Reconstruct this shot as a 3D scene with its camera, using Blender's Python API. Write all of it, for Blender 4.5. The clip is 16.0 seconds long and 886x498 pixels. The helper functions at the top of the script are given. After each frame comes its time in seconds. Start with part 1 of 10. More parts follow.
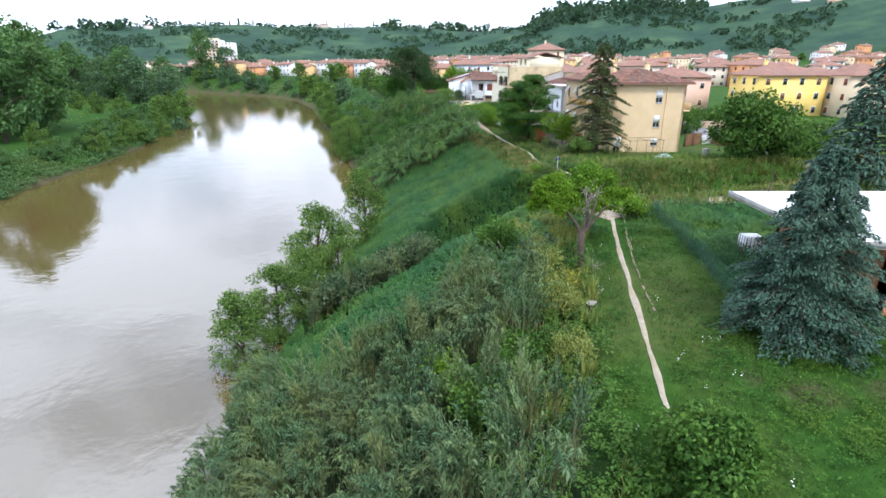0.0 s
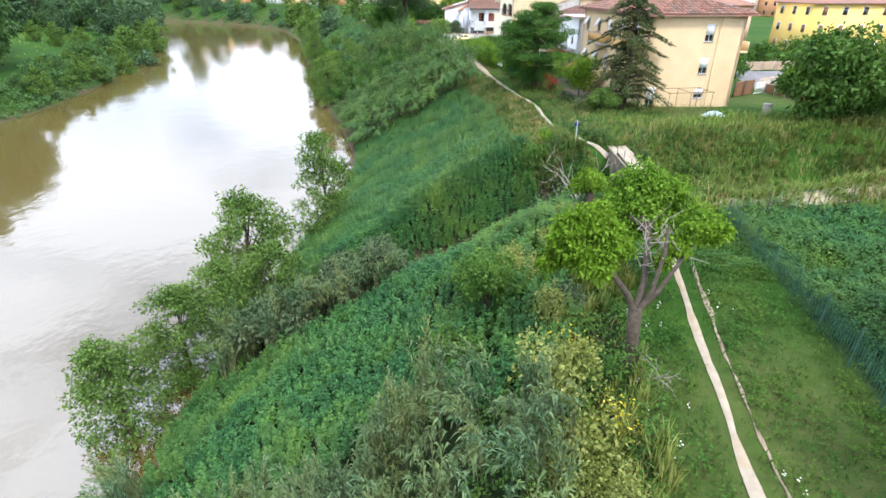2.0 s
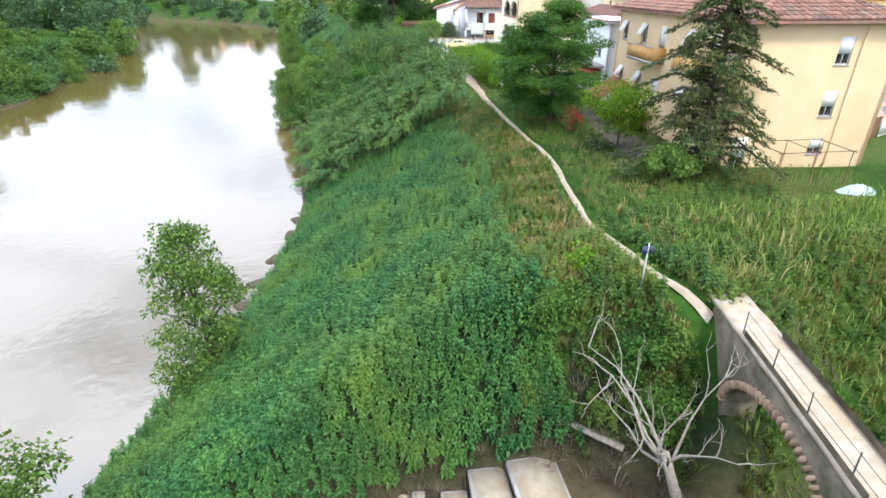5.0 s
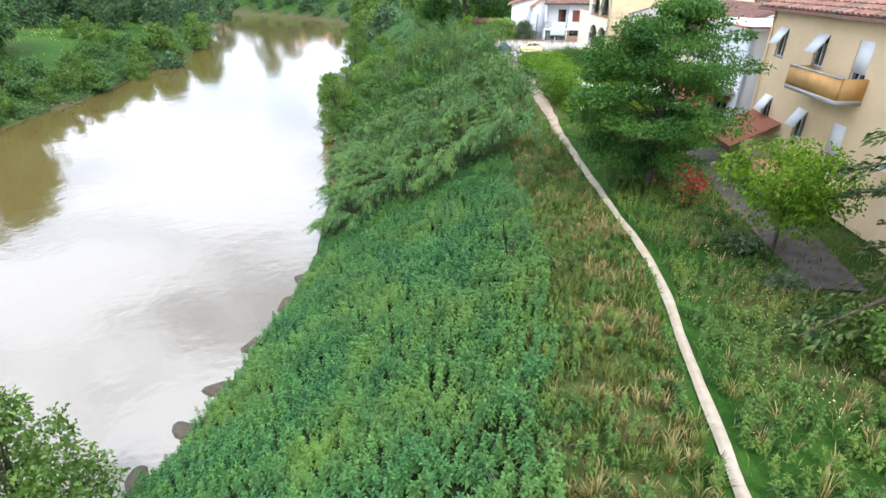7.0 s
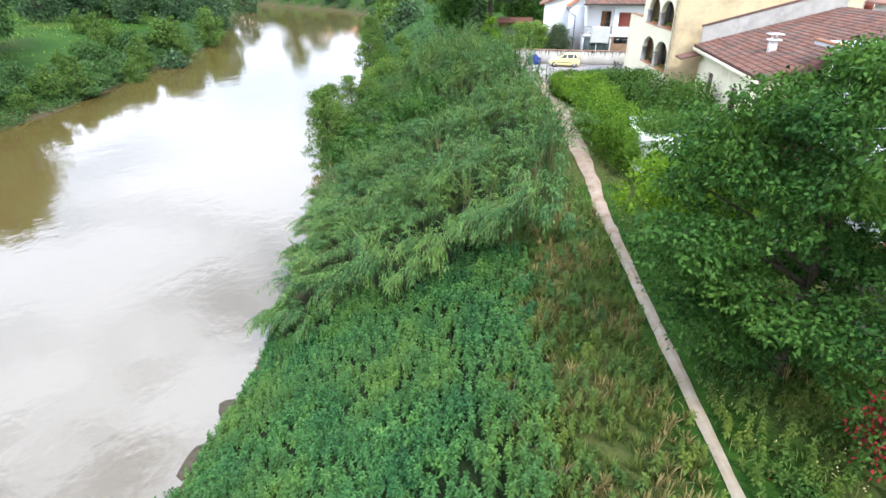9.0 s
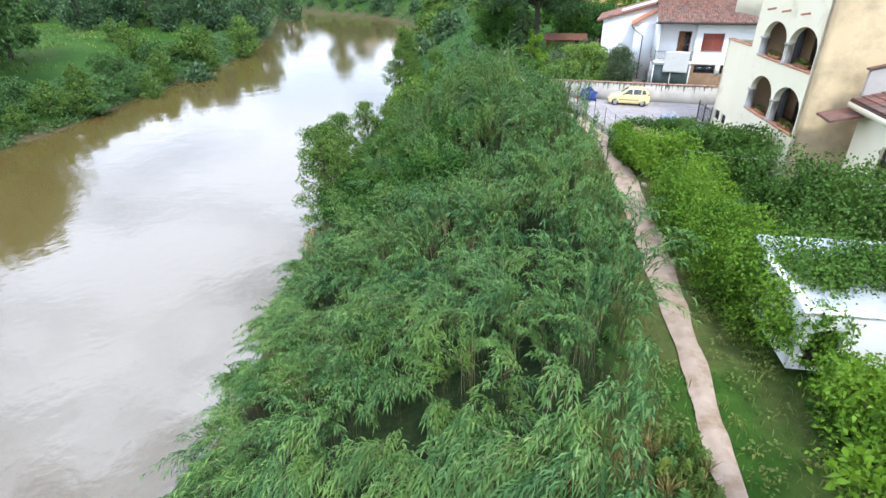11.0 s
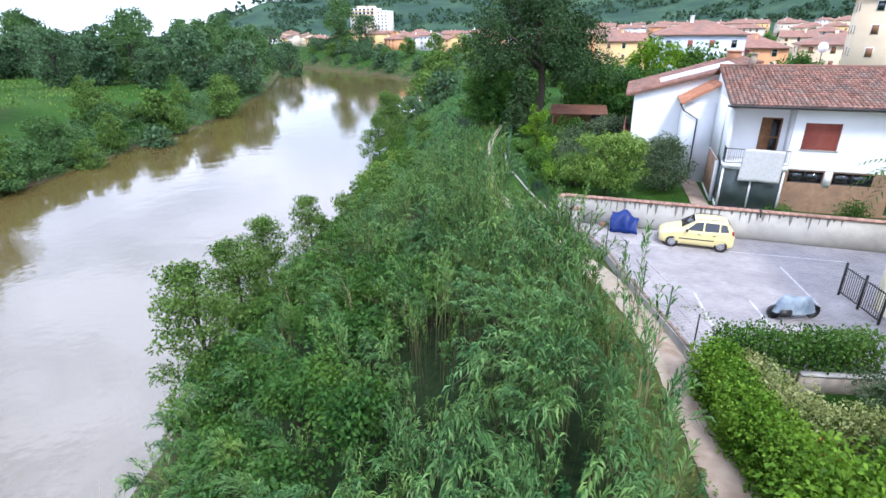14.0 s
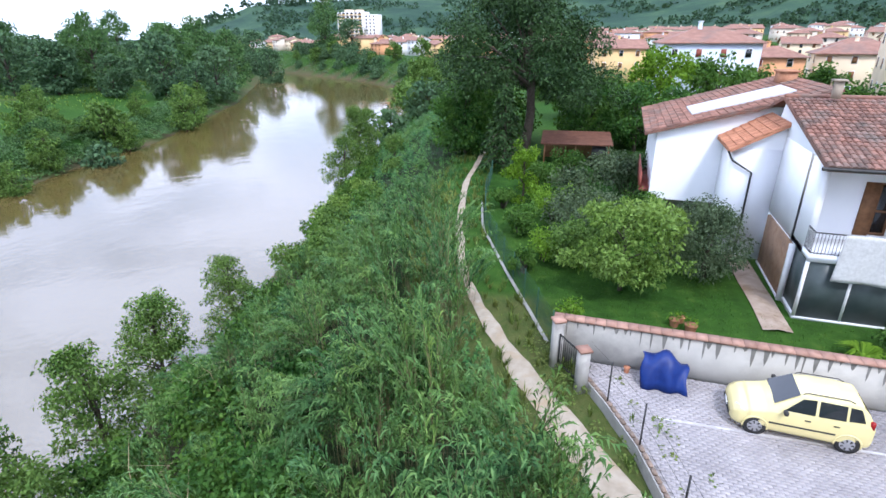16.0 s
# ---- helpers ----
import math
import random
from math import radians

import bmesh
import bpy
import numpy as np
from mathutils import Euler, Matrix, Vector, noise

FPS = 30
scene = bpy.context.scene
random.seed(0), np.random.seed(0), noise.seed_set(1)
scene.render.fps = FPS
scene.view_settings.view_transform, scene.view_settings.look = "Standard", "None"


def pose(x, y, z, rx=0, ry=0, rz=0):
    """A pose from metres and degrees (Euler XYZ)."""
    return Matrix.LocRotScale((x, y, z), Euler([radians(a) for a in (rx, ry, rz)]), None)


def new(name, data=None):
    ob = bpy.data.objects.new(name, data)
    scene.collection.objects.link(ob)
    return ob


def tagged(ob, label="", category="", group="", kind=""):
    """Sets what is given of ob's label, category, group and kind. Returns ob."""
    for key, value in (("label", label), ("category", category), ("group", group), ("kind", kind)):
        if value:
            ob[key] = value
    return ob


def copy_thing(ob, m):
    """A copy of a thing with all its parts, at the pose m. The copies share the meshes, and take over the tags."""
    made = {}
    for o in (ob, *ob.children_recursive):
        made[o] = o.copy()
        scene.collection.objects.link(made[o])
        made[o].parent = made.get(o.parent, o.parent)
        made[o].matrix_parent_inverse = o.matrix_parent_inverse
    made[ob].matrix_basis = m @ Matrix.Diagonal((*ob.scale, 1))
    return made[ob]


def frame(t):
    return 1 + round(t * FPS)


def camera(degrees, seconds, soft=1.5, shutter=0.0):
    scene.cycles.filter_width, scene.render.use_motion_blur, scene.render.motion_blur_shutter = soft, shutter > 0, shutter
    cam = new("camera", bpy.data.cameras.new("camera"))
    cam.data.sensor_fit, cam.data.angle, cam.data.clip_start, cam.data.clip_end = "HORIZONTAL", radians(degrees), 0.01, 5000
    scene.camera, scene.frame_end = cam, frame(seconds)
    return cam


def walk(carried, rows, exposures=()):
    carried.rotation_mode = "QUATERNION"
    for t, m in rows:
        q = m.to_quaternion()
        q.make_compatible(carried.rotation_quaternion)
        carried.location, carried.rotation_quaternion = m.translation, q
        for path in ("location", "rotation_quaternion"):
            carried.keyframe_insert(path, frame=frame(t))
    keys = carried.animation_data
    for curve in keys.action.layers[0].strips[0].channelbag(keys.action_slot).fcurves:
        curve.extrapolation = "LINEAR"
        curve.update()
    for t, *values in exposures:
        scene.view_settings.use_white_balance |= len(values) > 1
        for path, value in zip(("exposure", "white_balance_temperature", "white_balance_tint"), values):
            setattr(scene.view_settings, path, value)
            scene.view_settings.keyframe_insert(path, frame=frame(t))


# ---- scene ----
cam = camera(80.5, 16.0, soft=1.55)
METRES, EYE, TILT, LEAN, TURN = 121.0, 11.0, -19.7, 0.0, 0.0
ROWS = [
    (0.0, 0.0, 0.0, 0.0, -0.0, 0.0, 0.0),
    (0.5, 0.0045, 0.0274, 0.0098, 0.14, -3.99, -0.06),
    (1.0, 0.0087, 0.0567, 0.0192, 0.26, -6.92, -0.12),
    (1.5, 0.0127, 0.0858, 0.0288, 0.31, -7.05, -0.13),
    (2.0, 0.0163, 0.1148, 0.0389, 0.27, -6.88, -0.13),
    (2.5, 0.0195, 0.1418, 0.0484, 0.27, -6.78, -0.14),
    (3.0, 0.0227, 0.1711, 0.0584, 0.32, -6.72, -0.12),
    (3.5, 0.0263, 0.2014, 0.0678, 0.35, -6.71, -0.15),
    (4.0, 0.0301, 0.2318, 0.078, 0.42, -6.78, -0.14),
    (6.5, 0.0492, 0.3826, 0.1285, 5.49, -7.73, -1.69),
    (7.0, 0.0513, 0.4147, 0.1404, 8.95, -7.94, -2.75),
    (7.5, 0.052, 0.446, 0.1531, 11.14, -8.32, -3.39),
    (8.0, 0.0519, 0.4765, 0.166, 11.39, -8.72, -3.44),
    (10.5, 0.0403, 0.6272, 0.2231, 15.64, -9.37, -4.87),
    (11.0, 0.0366, 0.6585, 0.2343, 17.18, -8.92, -5.31),
    (11.5, 0.0324, 0.6893, 0.245, 18.48, -5.88, -5.68),
    (12.0, 0.0283, 0.7193, 0.2554, 18.5, -4.36, -5.72),
    (12.5, 0.0245, 0.7468, 0.2646, 18.45, -4.29, -5.76),
    (13.0, 0.0202, 0.7755, 0.2746, 18.37, -4.2, -5.78),
    (13.5, 0.016, 0.8041, 0.2848, 18.31, -4.04, -5.82),
    (14.0, 0.0118, 0.8322, 0.2951, 18.24, -3.82, -5.9),
    (14.5, 0.0078, 0.8579, 0.3048, 18.09, -3.67, -5.94),
    (15.0, 0.0034, 0.8851, 0.3152, 17.96, -3.55, -5.82),
    (15.5, -0.0006, 0.9115, 0.3256, 17.75, -3.45, -5.8),
    (16.0, -0.004, 0.9345, 0.3362, 17.44, -3.38, -5.77),
]
walk(cam, [(t, pose(0, 0, EYE, TILT, LEAN, TURN) @ pose(METRES * x, METRES * y, METRES * z, 90 + pitch, roll, yaw)) for t, x, y, z, yaw, pitch, roll in ROWS],
     exposures=[(0.0, 0.02, 6250, 10), (0.5, 0.14, 6350, 10), (1.0, 0.34, 6500, 10), (4.0, 0.44, 6500, 10), (8.0, 0.5, 6450, 10), (10.3, 0.31, 6350, 10), (11.0, 0.29, 6250, 10), (11.5, 0.29, 6200, 10), (12.0, 0.27, 6100, 12), (13.0, 0.20, 6000, 13), (14.5, 0.16, 5950, 15), (16.0, 0.07, 5900, 15)])

# ---- sky, sun ----
world = bpy.data.worlds.new("sky")
scene.world = world
world.use_nodes = True
wn, wl = world.node_tree.nodes, world.node_tree.links
wn.clear()
SUN_EL, SUN_AZ = radians(52), radians(150)
sky = wn.new("ShaderNodeTexSky")
sky.sky_type = "NISHITA"
sky.sun_disc = False
sky.sun_elevation, sky.sun_rotation = SUN_EL, SUN_AZ
coord = wn.new("ShaderNodeTexCoord")
stretch = wn.new("ShaderNodeMapping")
stretch.inputs["Scale"].default_value = (1.6, 1.6, 4.0)
cloud = wn.new("ShaderNodeTexNoise")
cloud.inputs["Scale"].default_value = 1.7
cloud.inputs["Detail"].default_value = 7
cloud.inputs["Roughness"].default_value = 0.55
ramp = wn.new("ShaderNodeValToRGB")
ramp.color_ramp.elements[0].position, ramp.color_ramp.elements[0].color = 0.36, (0.35, 0.35, 0.35, 1)
ramp.color_ramp.elements[1].position, ramp.color_ramp.elements[1].color = 0.56, (1, 1, 1, 1)
mixer = wn.new("ShaderNodeMix")
mixer.data_type = "RGBA"
mixer.inputs["B"].default_value = (9.3, 10.2, 12.2, 1)
# an overcast sky is about three times brighter overhead than at the horizon
split = wn.new("ShaderNodeSeparateXYZ")
lift = wn.new("ShaderNodeMapRange")
lift.inputs["From Min"].default_value, lift.inputs["From Max"].default_value = 0.0, 1.0
lift.inputs["To Min"].default_value, lift.inputs["To Max"].default_value = 1.85, 2.15
grade = wn.new("ShaderNodeMix")
grade.data_type, grade.blend_type = "RGBA", "MULTIPLY"
grade.inputs["Factor"].default_value = 1.0
back = wn.new("ShaderNodeBackground")
back.inputs["Strength"].default_value = 0.105
out = wn.new("ShaderNodeOutputWorld")
wl.new(coord.outputs["Generated"], stretch.inputs["Vector"])
wl.new(stretch.outputs["Vector"], cloud.inputs["Vector"])
wl.new(cloud.outputs["Fac"], ramp.inputs["Fac"])
wl.new(ramp.outputs["Color"], mixer.inputs["Factor"])
wl.new(sky.outputs["Color"], mixer.inputs["A"])
wl.new(coord.outputs["Generated"], split.inputs["Vector"])
wl.new(split.outputs["Z"], lift.inputs["Value"])
wl.new(mixer.outputs["Result"], grade.inputs["A"])
wl.new(lift.outputs["Result"], grade.inputs["B"])
wl.new(grade.outputs["Result"], back.inputs["Color"])
wl.new(back.outputs["Background"], out.inputs["Surface"])

sun = new("sun", bpy.data.lights.new("sun", "SUN"))
sun.data.energy, sun.data.angle, sun.data.color = 2.7, radians(10), (1.0, 0.97, 0.90)
sun.matrix_world = Matrix.Rotation(-SUN_AZ, 4, "Z") @ Matrix.Rotation(radians(90) - SUN_EL, 4, "X").inverted() @ Matrix.Translation((0, 0, 80))

# ---- materials ----
def material(name, build):
    m = bpy.data.materials.new(name)
    m.use_nodes = True
    m.node_tree.nodes.clear()
    build(m.node_tree.nodes, m.node_tree.links)
    return m


def noise_node(n, l, scale, detail=4.0, rough=0.55, vector=None):
    t = n.new("ShaderNodeTexNoise")
    t.inputs["Scale"].default_value, t.inputs["Detail"].default_value, t.inputs["Roughness"].default_value = scale, detail, rough
    if vector is None:
        g = n.new("ShaderNodeNewGeometry")
        vector = g.outputs["Position"]
    l.new(vector, t.inputs["Vector"])
    return t


def ramp_node(n, l, fac, stops):
    r = n.new("ShaderNodeValToRGB")
    while len(r.color_ramp.elements) < len(stops):
        r.color_ramp.elements.new(0.5)
    for e, (p, c) in zip(r.color_ramp.elements, stops):
        e.position, e.color = p, (*c, 1)
    l.new(fac, r.inputs["Fac"])
    return r


def mix_node(n, l, fac, a, b, mode="MIX"):
    x = n.new("ShaderNodeMix")
    x.data_type, x.blend_type = "RGBA", mode
    for sock, v in (("Factor", fac), ("A", a), ("B", b)):
        if isinstance(v, (int, float)):
            x.inputs[sock].default_value = v
        elif isinstance(v, tuple):
            x.inputs[sock].default_value = (*v, 1)
        else:
            l.new(v, x.inputs[sock])
    return x.outputs["Result"]


def finish(n, l, shader):
    o = n.new("ShaderNodeOutputMaterial")
    l.new(shader, o.inputs["Surface"])


def bump_node(n, l, height, strength, distance):
    b = n.new("ShaderNodeBump")
    b.inputs["Strength"].default_value, b.inputs["Distance"].default_value = strength, distance
    l.new(height, b.inputs["Height"])
    return b.outputs["Normal"]


def surface(name, a, b, scale=3.0, rough=0.8, bump=0.3, bump_scale=40.0, metal=0.0, stain=None, stain_scale=0.5, stain_at=(0.5, 0.7), spec=0.3, per_piece=0.0):
    """A two-tone surface with fine relief and broad stains."""
    def build(n, l):
        p = n.new("ShaderNodeBsdfPrincipled")
        col = ramp_node(n, l, noise_node(n, l, scale).outputs["Fac"], [(0.3, a), (0.7, b)]).outputs["Color"]
        if stain:
            f = ramp_node(n, l, noise_node(n, l, stain_scale, 6, 0.65).outputs["Fac"], [(stain_at[0], (0, 0, 0)), (stain_at[1], (1, 1, 1))]).outputs["Color"]
            col = mix_node(n, l, f, col, stain)
        if per_piece:
            info = n.new("ShaderNodeObjectInfo")
            geo = n.new("ShaderNodeNewGeometry")
            both = n.new("ShaderNodeMath")
            both.operation = "ADD"
            l.new(info.outputs["Random"], both.inputs[0])
            l.new(geo.outputs["Random Per Island"], both.inputs[1])
            wrap = n.new("ShaderNodeMath")
            wrap.operation = "FRACT"
            l.new(both.outputs[0], wrap.inputs[0])
            shade = ramp_node(n, l, wrap.outputs[0], [(0.0, (1 - per_piece,) * 3), (1.0, (1 + per_piece,) * 3)]).outputs["Color"]
            col = mix_node(n, l, 1.0, col, shade, "MULTIPLY")
        l.new(col, p.inputs["Base Color"])
        p.inputs["Roughness"].default_value, p.inputs["Metallic"].default_value = rough, metal
        p.inputs["Specular IOR Level"].default_value = spec
        if bump:
            l.new(bump_node(n, l, noise_node(n, l, bump_scale, 5).outputs["Fac"], bump, 0.02), p.inputs["Normal"])
        finish(n, l, p.outputs["BSDF"])
    return material(name, build)


def leafy(name, dark, mid, light, trans=0.3, patch=0.25, patch_col=None, rough=0.55, lumps=0.0):
    """Leaves that differ one by one and in broad patches, with light coming through them."""
    def build(n, l):
        g = n.new("ShaderNodeNewGeometry")
        # Dark end dimmed, light end raised: shadow among leaves deepened by colour.
        col = ramp_node(n, l, g.outputs["Random Per Island"], [(0.0, tuple(0.55 * v for v in dark)), (0.5, mid), (1.0, tuple(1.06 * v for v in light))]).outputs["Color"]
        f = ramp_node(n, l, noise_node(n, l, patch, 3).outputs["Fac"], [(0.42, (0, 0, 0)), (0.65, (1, 1, 1))]).outputs["Color"]
        half = n.new("ShaderNodeMath")
        half.operation = "MULTIPLY"
        half.inputs[1].default_value = 0.65
        l.new(f, half.inputs[0])
        col = mix_node(n, l, half.outputs[0], col, patch_col or light)
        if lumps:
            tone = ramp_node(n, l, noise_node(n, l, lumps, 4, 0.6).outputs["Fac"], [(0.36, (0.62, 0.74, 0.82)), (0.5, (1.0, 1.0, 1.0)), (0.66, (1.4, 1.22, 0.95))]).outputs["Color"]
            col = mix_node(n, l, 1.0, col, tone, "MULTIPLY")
        p = n.new("ShaderNodeBsdfPrincipled")
        l.new(col, p.inputs["Base Color"])
        p.inputs["Roughness"].default_value = rough
        p.inputs["Specular IOR Level"].default_value = 0.12
        t = n.new("ShaderNodeBsdfTranslucent")
        l.new(mix_node(n, l, 1.0, col, (1.25, 1.2, 0.6), "MULTIPLY"), t.inputs["Color"])
        s = n.new("ShaderNodeMixShader")
        s.inputs["Fac"].default_value = trans
        l.new(p.outputs["BSDF"], s.inputs[1])
        l.new(t.outputs["BSDF"], s.inputs[2])
        finish(n, l, s.outputs["Shader"])
    return material(name, build)


def water_build(n, l):
    p = n.new("ShaderNodeBsdfPrincipled")
    col = ramp_node(n, l, noise_node(n, l, 0.03, 3).outputs["Fac"], [(0.35, (0.105, 0.074, 0.024)), (0.7, (0.125, 0.09, 0.034))])
    l.new(col.outputs["Color"], p.inputs["Base Color"])
    p.inputs["Roughness"].default_value = 0.045
    p.inputs["IOR"].default_value = 2.55
    big = noise_node(n, l, 0.22, 3)
    small = noise_node(n, l, 1.3, 3)
    add = n.new("ShaderNodeMath")
    add.operation = "MULTIPLY_ADD"
    add.inputs[1].default_value = 0.25
    l.new(small.outputs["Fac"], add.inputs[0])
    l.new(big.outputs["Fac"], add.inputs[2])
    l.new(bump_node(n, l, add.outputs[0], 0.16, 0.25), p.inputs["Normal"])
    finish(n, l, p.outputs["BSDF"])


def ground_build(n, l):
    """Grass, dry grass, bare earth; the bare and dry attributes say where each lies."""
    p = n.new("ShaderNodeBsdfPrincipled")
    grass = ramp_node(n, l, noise_node(n, l, 1.2, 8, 0.7).outputs["Fac"], [(0.3, (0.020, 0.050, 0.009)), (0.55, (0.034, 0.086, 0.014)), (0.75, (0.075, 0.120, 0.024))]).outputs["Color"]
    wide = ramp_node(n, l, noise_node(n, l, 0.05, 5).outputs["Fac"], [(0.4, (0.8, 0.95, 0.8)), (0.65, (1.25, 1.15, 1.0))]).outputs["Color"]
    grass = mix_node(n, l, 1.0, grass, wide, "MULTIPLY")
    dry = ramp_node(n, l, noise_node(n, l, 2.0, 6, 0.7).outputs["Fac"], [(0.3, (0.048, 0.080, 0.02)), (0.7, (0.125, 0.120, 0.044))]).outputs["Color"]
    earth = ramp_node(n, l, noise_node(n, l, 1.5, 8, 0.7).outputs["Fac"], [(0.3, (0.06, 0.045, 0.028)), (0.7, (0.14, 0.10, 0.065))]).outputs["Color"]
    # Far hill ground: aerial haze is put into the dull bluish greens.
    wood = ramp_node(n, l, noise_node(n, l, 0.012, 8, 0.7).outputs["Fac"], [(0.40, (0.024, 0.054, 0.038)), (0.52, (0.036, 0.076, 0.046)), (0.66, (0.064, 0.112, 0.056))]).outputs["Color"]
    col = grass
    # Plant litter, its colour darkened to stand for shade between canes and nettles.
    shaded_litter = ramp_node(n, l, noise_node(n, l, 3.0, 6, 0.7).outputs["Fac"], [(0.35, (0.012, 0.026, 0.010)), (0.7, (0.034, 0.050, 0.018))]).outputs["Color"]
    for name, c in (("dry", dry), ("shaded_litter", shaded_litter), ("bare", earth), ("far", wood)):
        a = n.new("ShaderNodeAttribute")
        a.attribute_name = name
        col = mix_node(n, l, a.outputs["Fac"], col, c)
    l.new(col, p.inputs["Base Color"])
    p.inputs["Roughness"].default_value = 0.95
    p.inputs["Specular IOR Level"].default_value = 0.1
    l.new(bump_node(n, l, noise_node(n, l, 6.0, 8, 0.7).outputs["Fac"], 0.6, 0.12), p.inputs["Normal"])
    finish(n, l, p.outputs["BSDF"])


def glass_build(n, l):
    p = n.new("ShaderNodeBsdfPrincipled")
    p.inputs["Base Color"].default_value = (0.02, 0.025, 0.03, 1)
    p.inputs["Roughness"].default_value = 0.06
    p.inputs["Specular IOR Level"].default_value = 0.9
    finish(n, l, p.outputs["BSDF"])


M_WATER = material("river_water", water_build)
M_GROUND = material("ground_cover", ground_build)
M_GLASS = material("dark_glass", glass_build)
M_DUST = surface("trodden_chalk", (0.30, 0.25, 0.185), (0.41, 0.355, 0.28), 2.5, 0.95, 0.5, 30, stain=(0.34, 0.25, 0.15), stain_scale=0.9, stain_at=(0.5, 0.72))
M_DUST_PINK = surface("trodden_clay", (0.31, 0.235, 0.18), (0.41, 0.325, 0.255), 2.5, 0.95, 0.5, 30, stain=(0.22, 0.15, 0.09), stain_scale=1.1, stain_at=(0.48, 0.7))
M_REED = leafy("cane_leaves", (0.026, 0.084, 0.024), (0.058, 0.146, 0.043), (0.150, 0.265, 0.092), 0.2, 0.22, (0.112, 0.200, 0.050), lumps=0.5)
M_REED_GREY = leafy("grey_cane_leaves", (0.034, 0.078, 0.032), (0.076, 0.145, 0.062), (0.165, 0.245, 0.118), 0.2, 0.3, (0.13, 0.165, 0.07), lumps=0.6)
M_HAY_STEM = surface("dead_canes", (0.24, 0.19, 0.10), (0.36, 0.29, 0.17), 4, 0.8, 0)
M_REED_STEM = surface("cane_stems", (0.10, 0.105, 0.045), (0.22, 0.19, 0.09), 4, 0.8, 0)
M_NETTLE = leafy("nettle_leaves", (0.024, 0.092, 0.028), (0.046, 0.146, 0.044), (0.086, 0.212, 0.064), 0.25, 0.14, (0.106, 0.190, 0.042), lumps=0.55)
M_GRASS = leafy("meadow_grass", (0.018, 0.066, 0.009), (0.034, 0.108, 0.014), (0.070, 0.160, 0.025), 0.25, 0.4, (0.092, 0.155, 0.020))
M_HAY = leafy("dry_grass", (0.11, 0.13, 0.035), (0.21, 0.19, 0.07), (0.34, 0.265, 0.13), 0.25, 0.5, (0.31, 0.26, 0.115))
M_STALK = leafy("dead_stalks", (0.075, 0.062, 0.045), (0.125, 0.10, 0.075), (0.19, 0.155, 0.12), 0.15, 0.8)
M_MEADOW = leafy("light_meadow", (0.07, 0.15, 0.022), (0.115, 0.21, 0.034), (0.19, 0.29, 0.06), 0.25, 0.08, (0.20, 0.25, 0.06))
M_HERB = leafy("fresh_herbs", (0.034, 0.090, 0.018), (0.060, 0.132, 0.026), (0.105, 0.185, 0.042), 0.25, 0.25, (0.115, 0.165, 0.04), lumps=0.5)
M_CREAMY = leafy("cream_petals", (0.30, 0.29, 0.10), (0.42, 0.40, 0.16), (0.55, 0.52, 0.26), 0.2, 1.0)
M_LIME = leafy("bright_leaves", (0.040, 0.105, 0.006), (0.098, 0.205, 0.012), (0.175, 0.30, 0.028), 0.35, 0.8)
M_HEDGE = leafy("hedge_leaves", (0.032, 0.10, 0.009), (0.088, 0.20, 0.016), (0.18, 0.31, 0.034), 0.3, 0.5)
M_LAUREL = leafy("laurel_leaves", (0.020, 0.074, 0.008), (0.074, 0.175, 0.016), (0.170, 0.295, 0.034), 0.3, 0.5)
M_VARI = leafy("variegated_leaves", (0.08, 0.15, 0.03), (0.19, 0.25, 0.07), (0.42, 0.42, 0.20), 0.25, 0.9)
M_TREE = leafy("tree_leaves", (0.020, 0.062, 0.012), (0.050, 0.122, 0.022), (0.105, 0.20, 0.042), 0.3, 0.3)
M_POPLAR = leafy("poplar_leaves", (0.030, 0.076, 0.015), (0.075, 0.155, 0.030), (0.155, 0.25, 0.062), 0.3, 0.4)
M_OLIVE = leafy("olive_leaves", (0.026, 0.054, 0.026), (0.058, 0.096, 0.046), (0.125, 0.17, 0.09), 0.2, 0.5)
M_CEDAR = leafy("cedar_needles", (0.014, 0.042, 0.028), (0.040, 0.092, 0.062), (0.098, 0.170, 0.122), 0.12, 0.5)
M_SPRUCE = leafy("spruce_needles", (0.016, 0.040, 0.014), (0.040, 0.076, 0.022), (0.088, 0.125, 0.036), 0.15, 0.5, (0.105, 0.095, 0.032))
M_PINE = leafy("pine_needles", (0.010, 0.030, 0.011), (0.022, 0.054, 0.017), (0.050, 0.098, 0.03), 0.1, 0.4)
# Distant foliage, its green tinted bluish to paint in the haze.
M_FAR_HAZE = leafy("haze_tinted_far_leaves", (0.042, 0.090, 0.046), (0.060, 0.124, 0.060), (0.098, 0.172, 0.080), 0.2, 0.05)
M_BANKTREE = leafy("bank_tree_leaves", (0.044, 0.100, 0.036), (0.072, 0.160, 0.054), (0.130, 0.232, 0.086), 0.3, 0.1, (0.085, 0.165, 0.05))
# Hill woods in low-contrast bluish greens, with distance haze in the colour.
M_HILL_HAZE = leafy("hill_trees", (0.030, 0.066, 0.046), (0.042, 0.088, 0.056), (0.058, 0.110, 0.064), 0.3, 0.01)
M_RED = leafy("red_blossom", (0.20, 0.012, 0.02), (0.34, 0.02, 0.035), (0.45, 0.06, 0.07), 0.3, 1.0)
M_YELLOW = leafy("yellow_blossom", (0.45, 0.38, 0.03), (0.6, 0.52, 0.04), (0.7, 0.62, 0.1), 0.3, 1.0)
M_BARK = surface("bark", (0.040, 0.032, 0.024), (0.10, 0.080, 0.060), 6, 0.95, 0.8, 25)
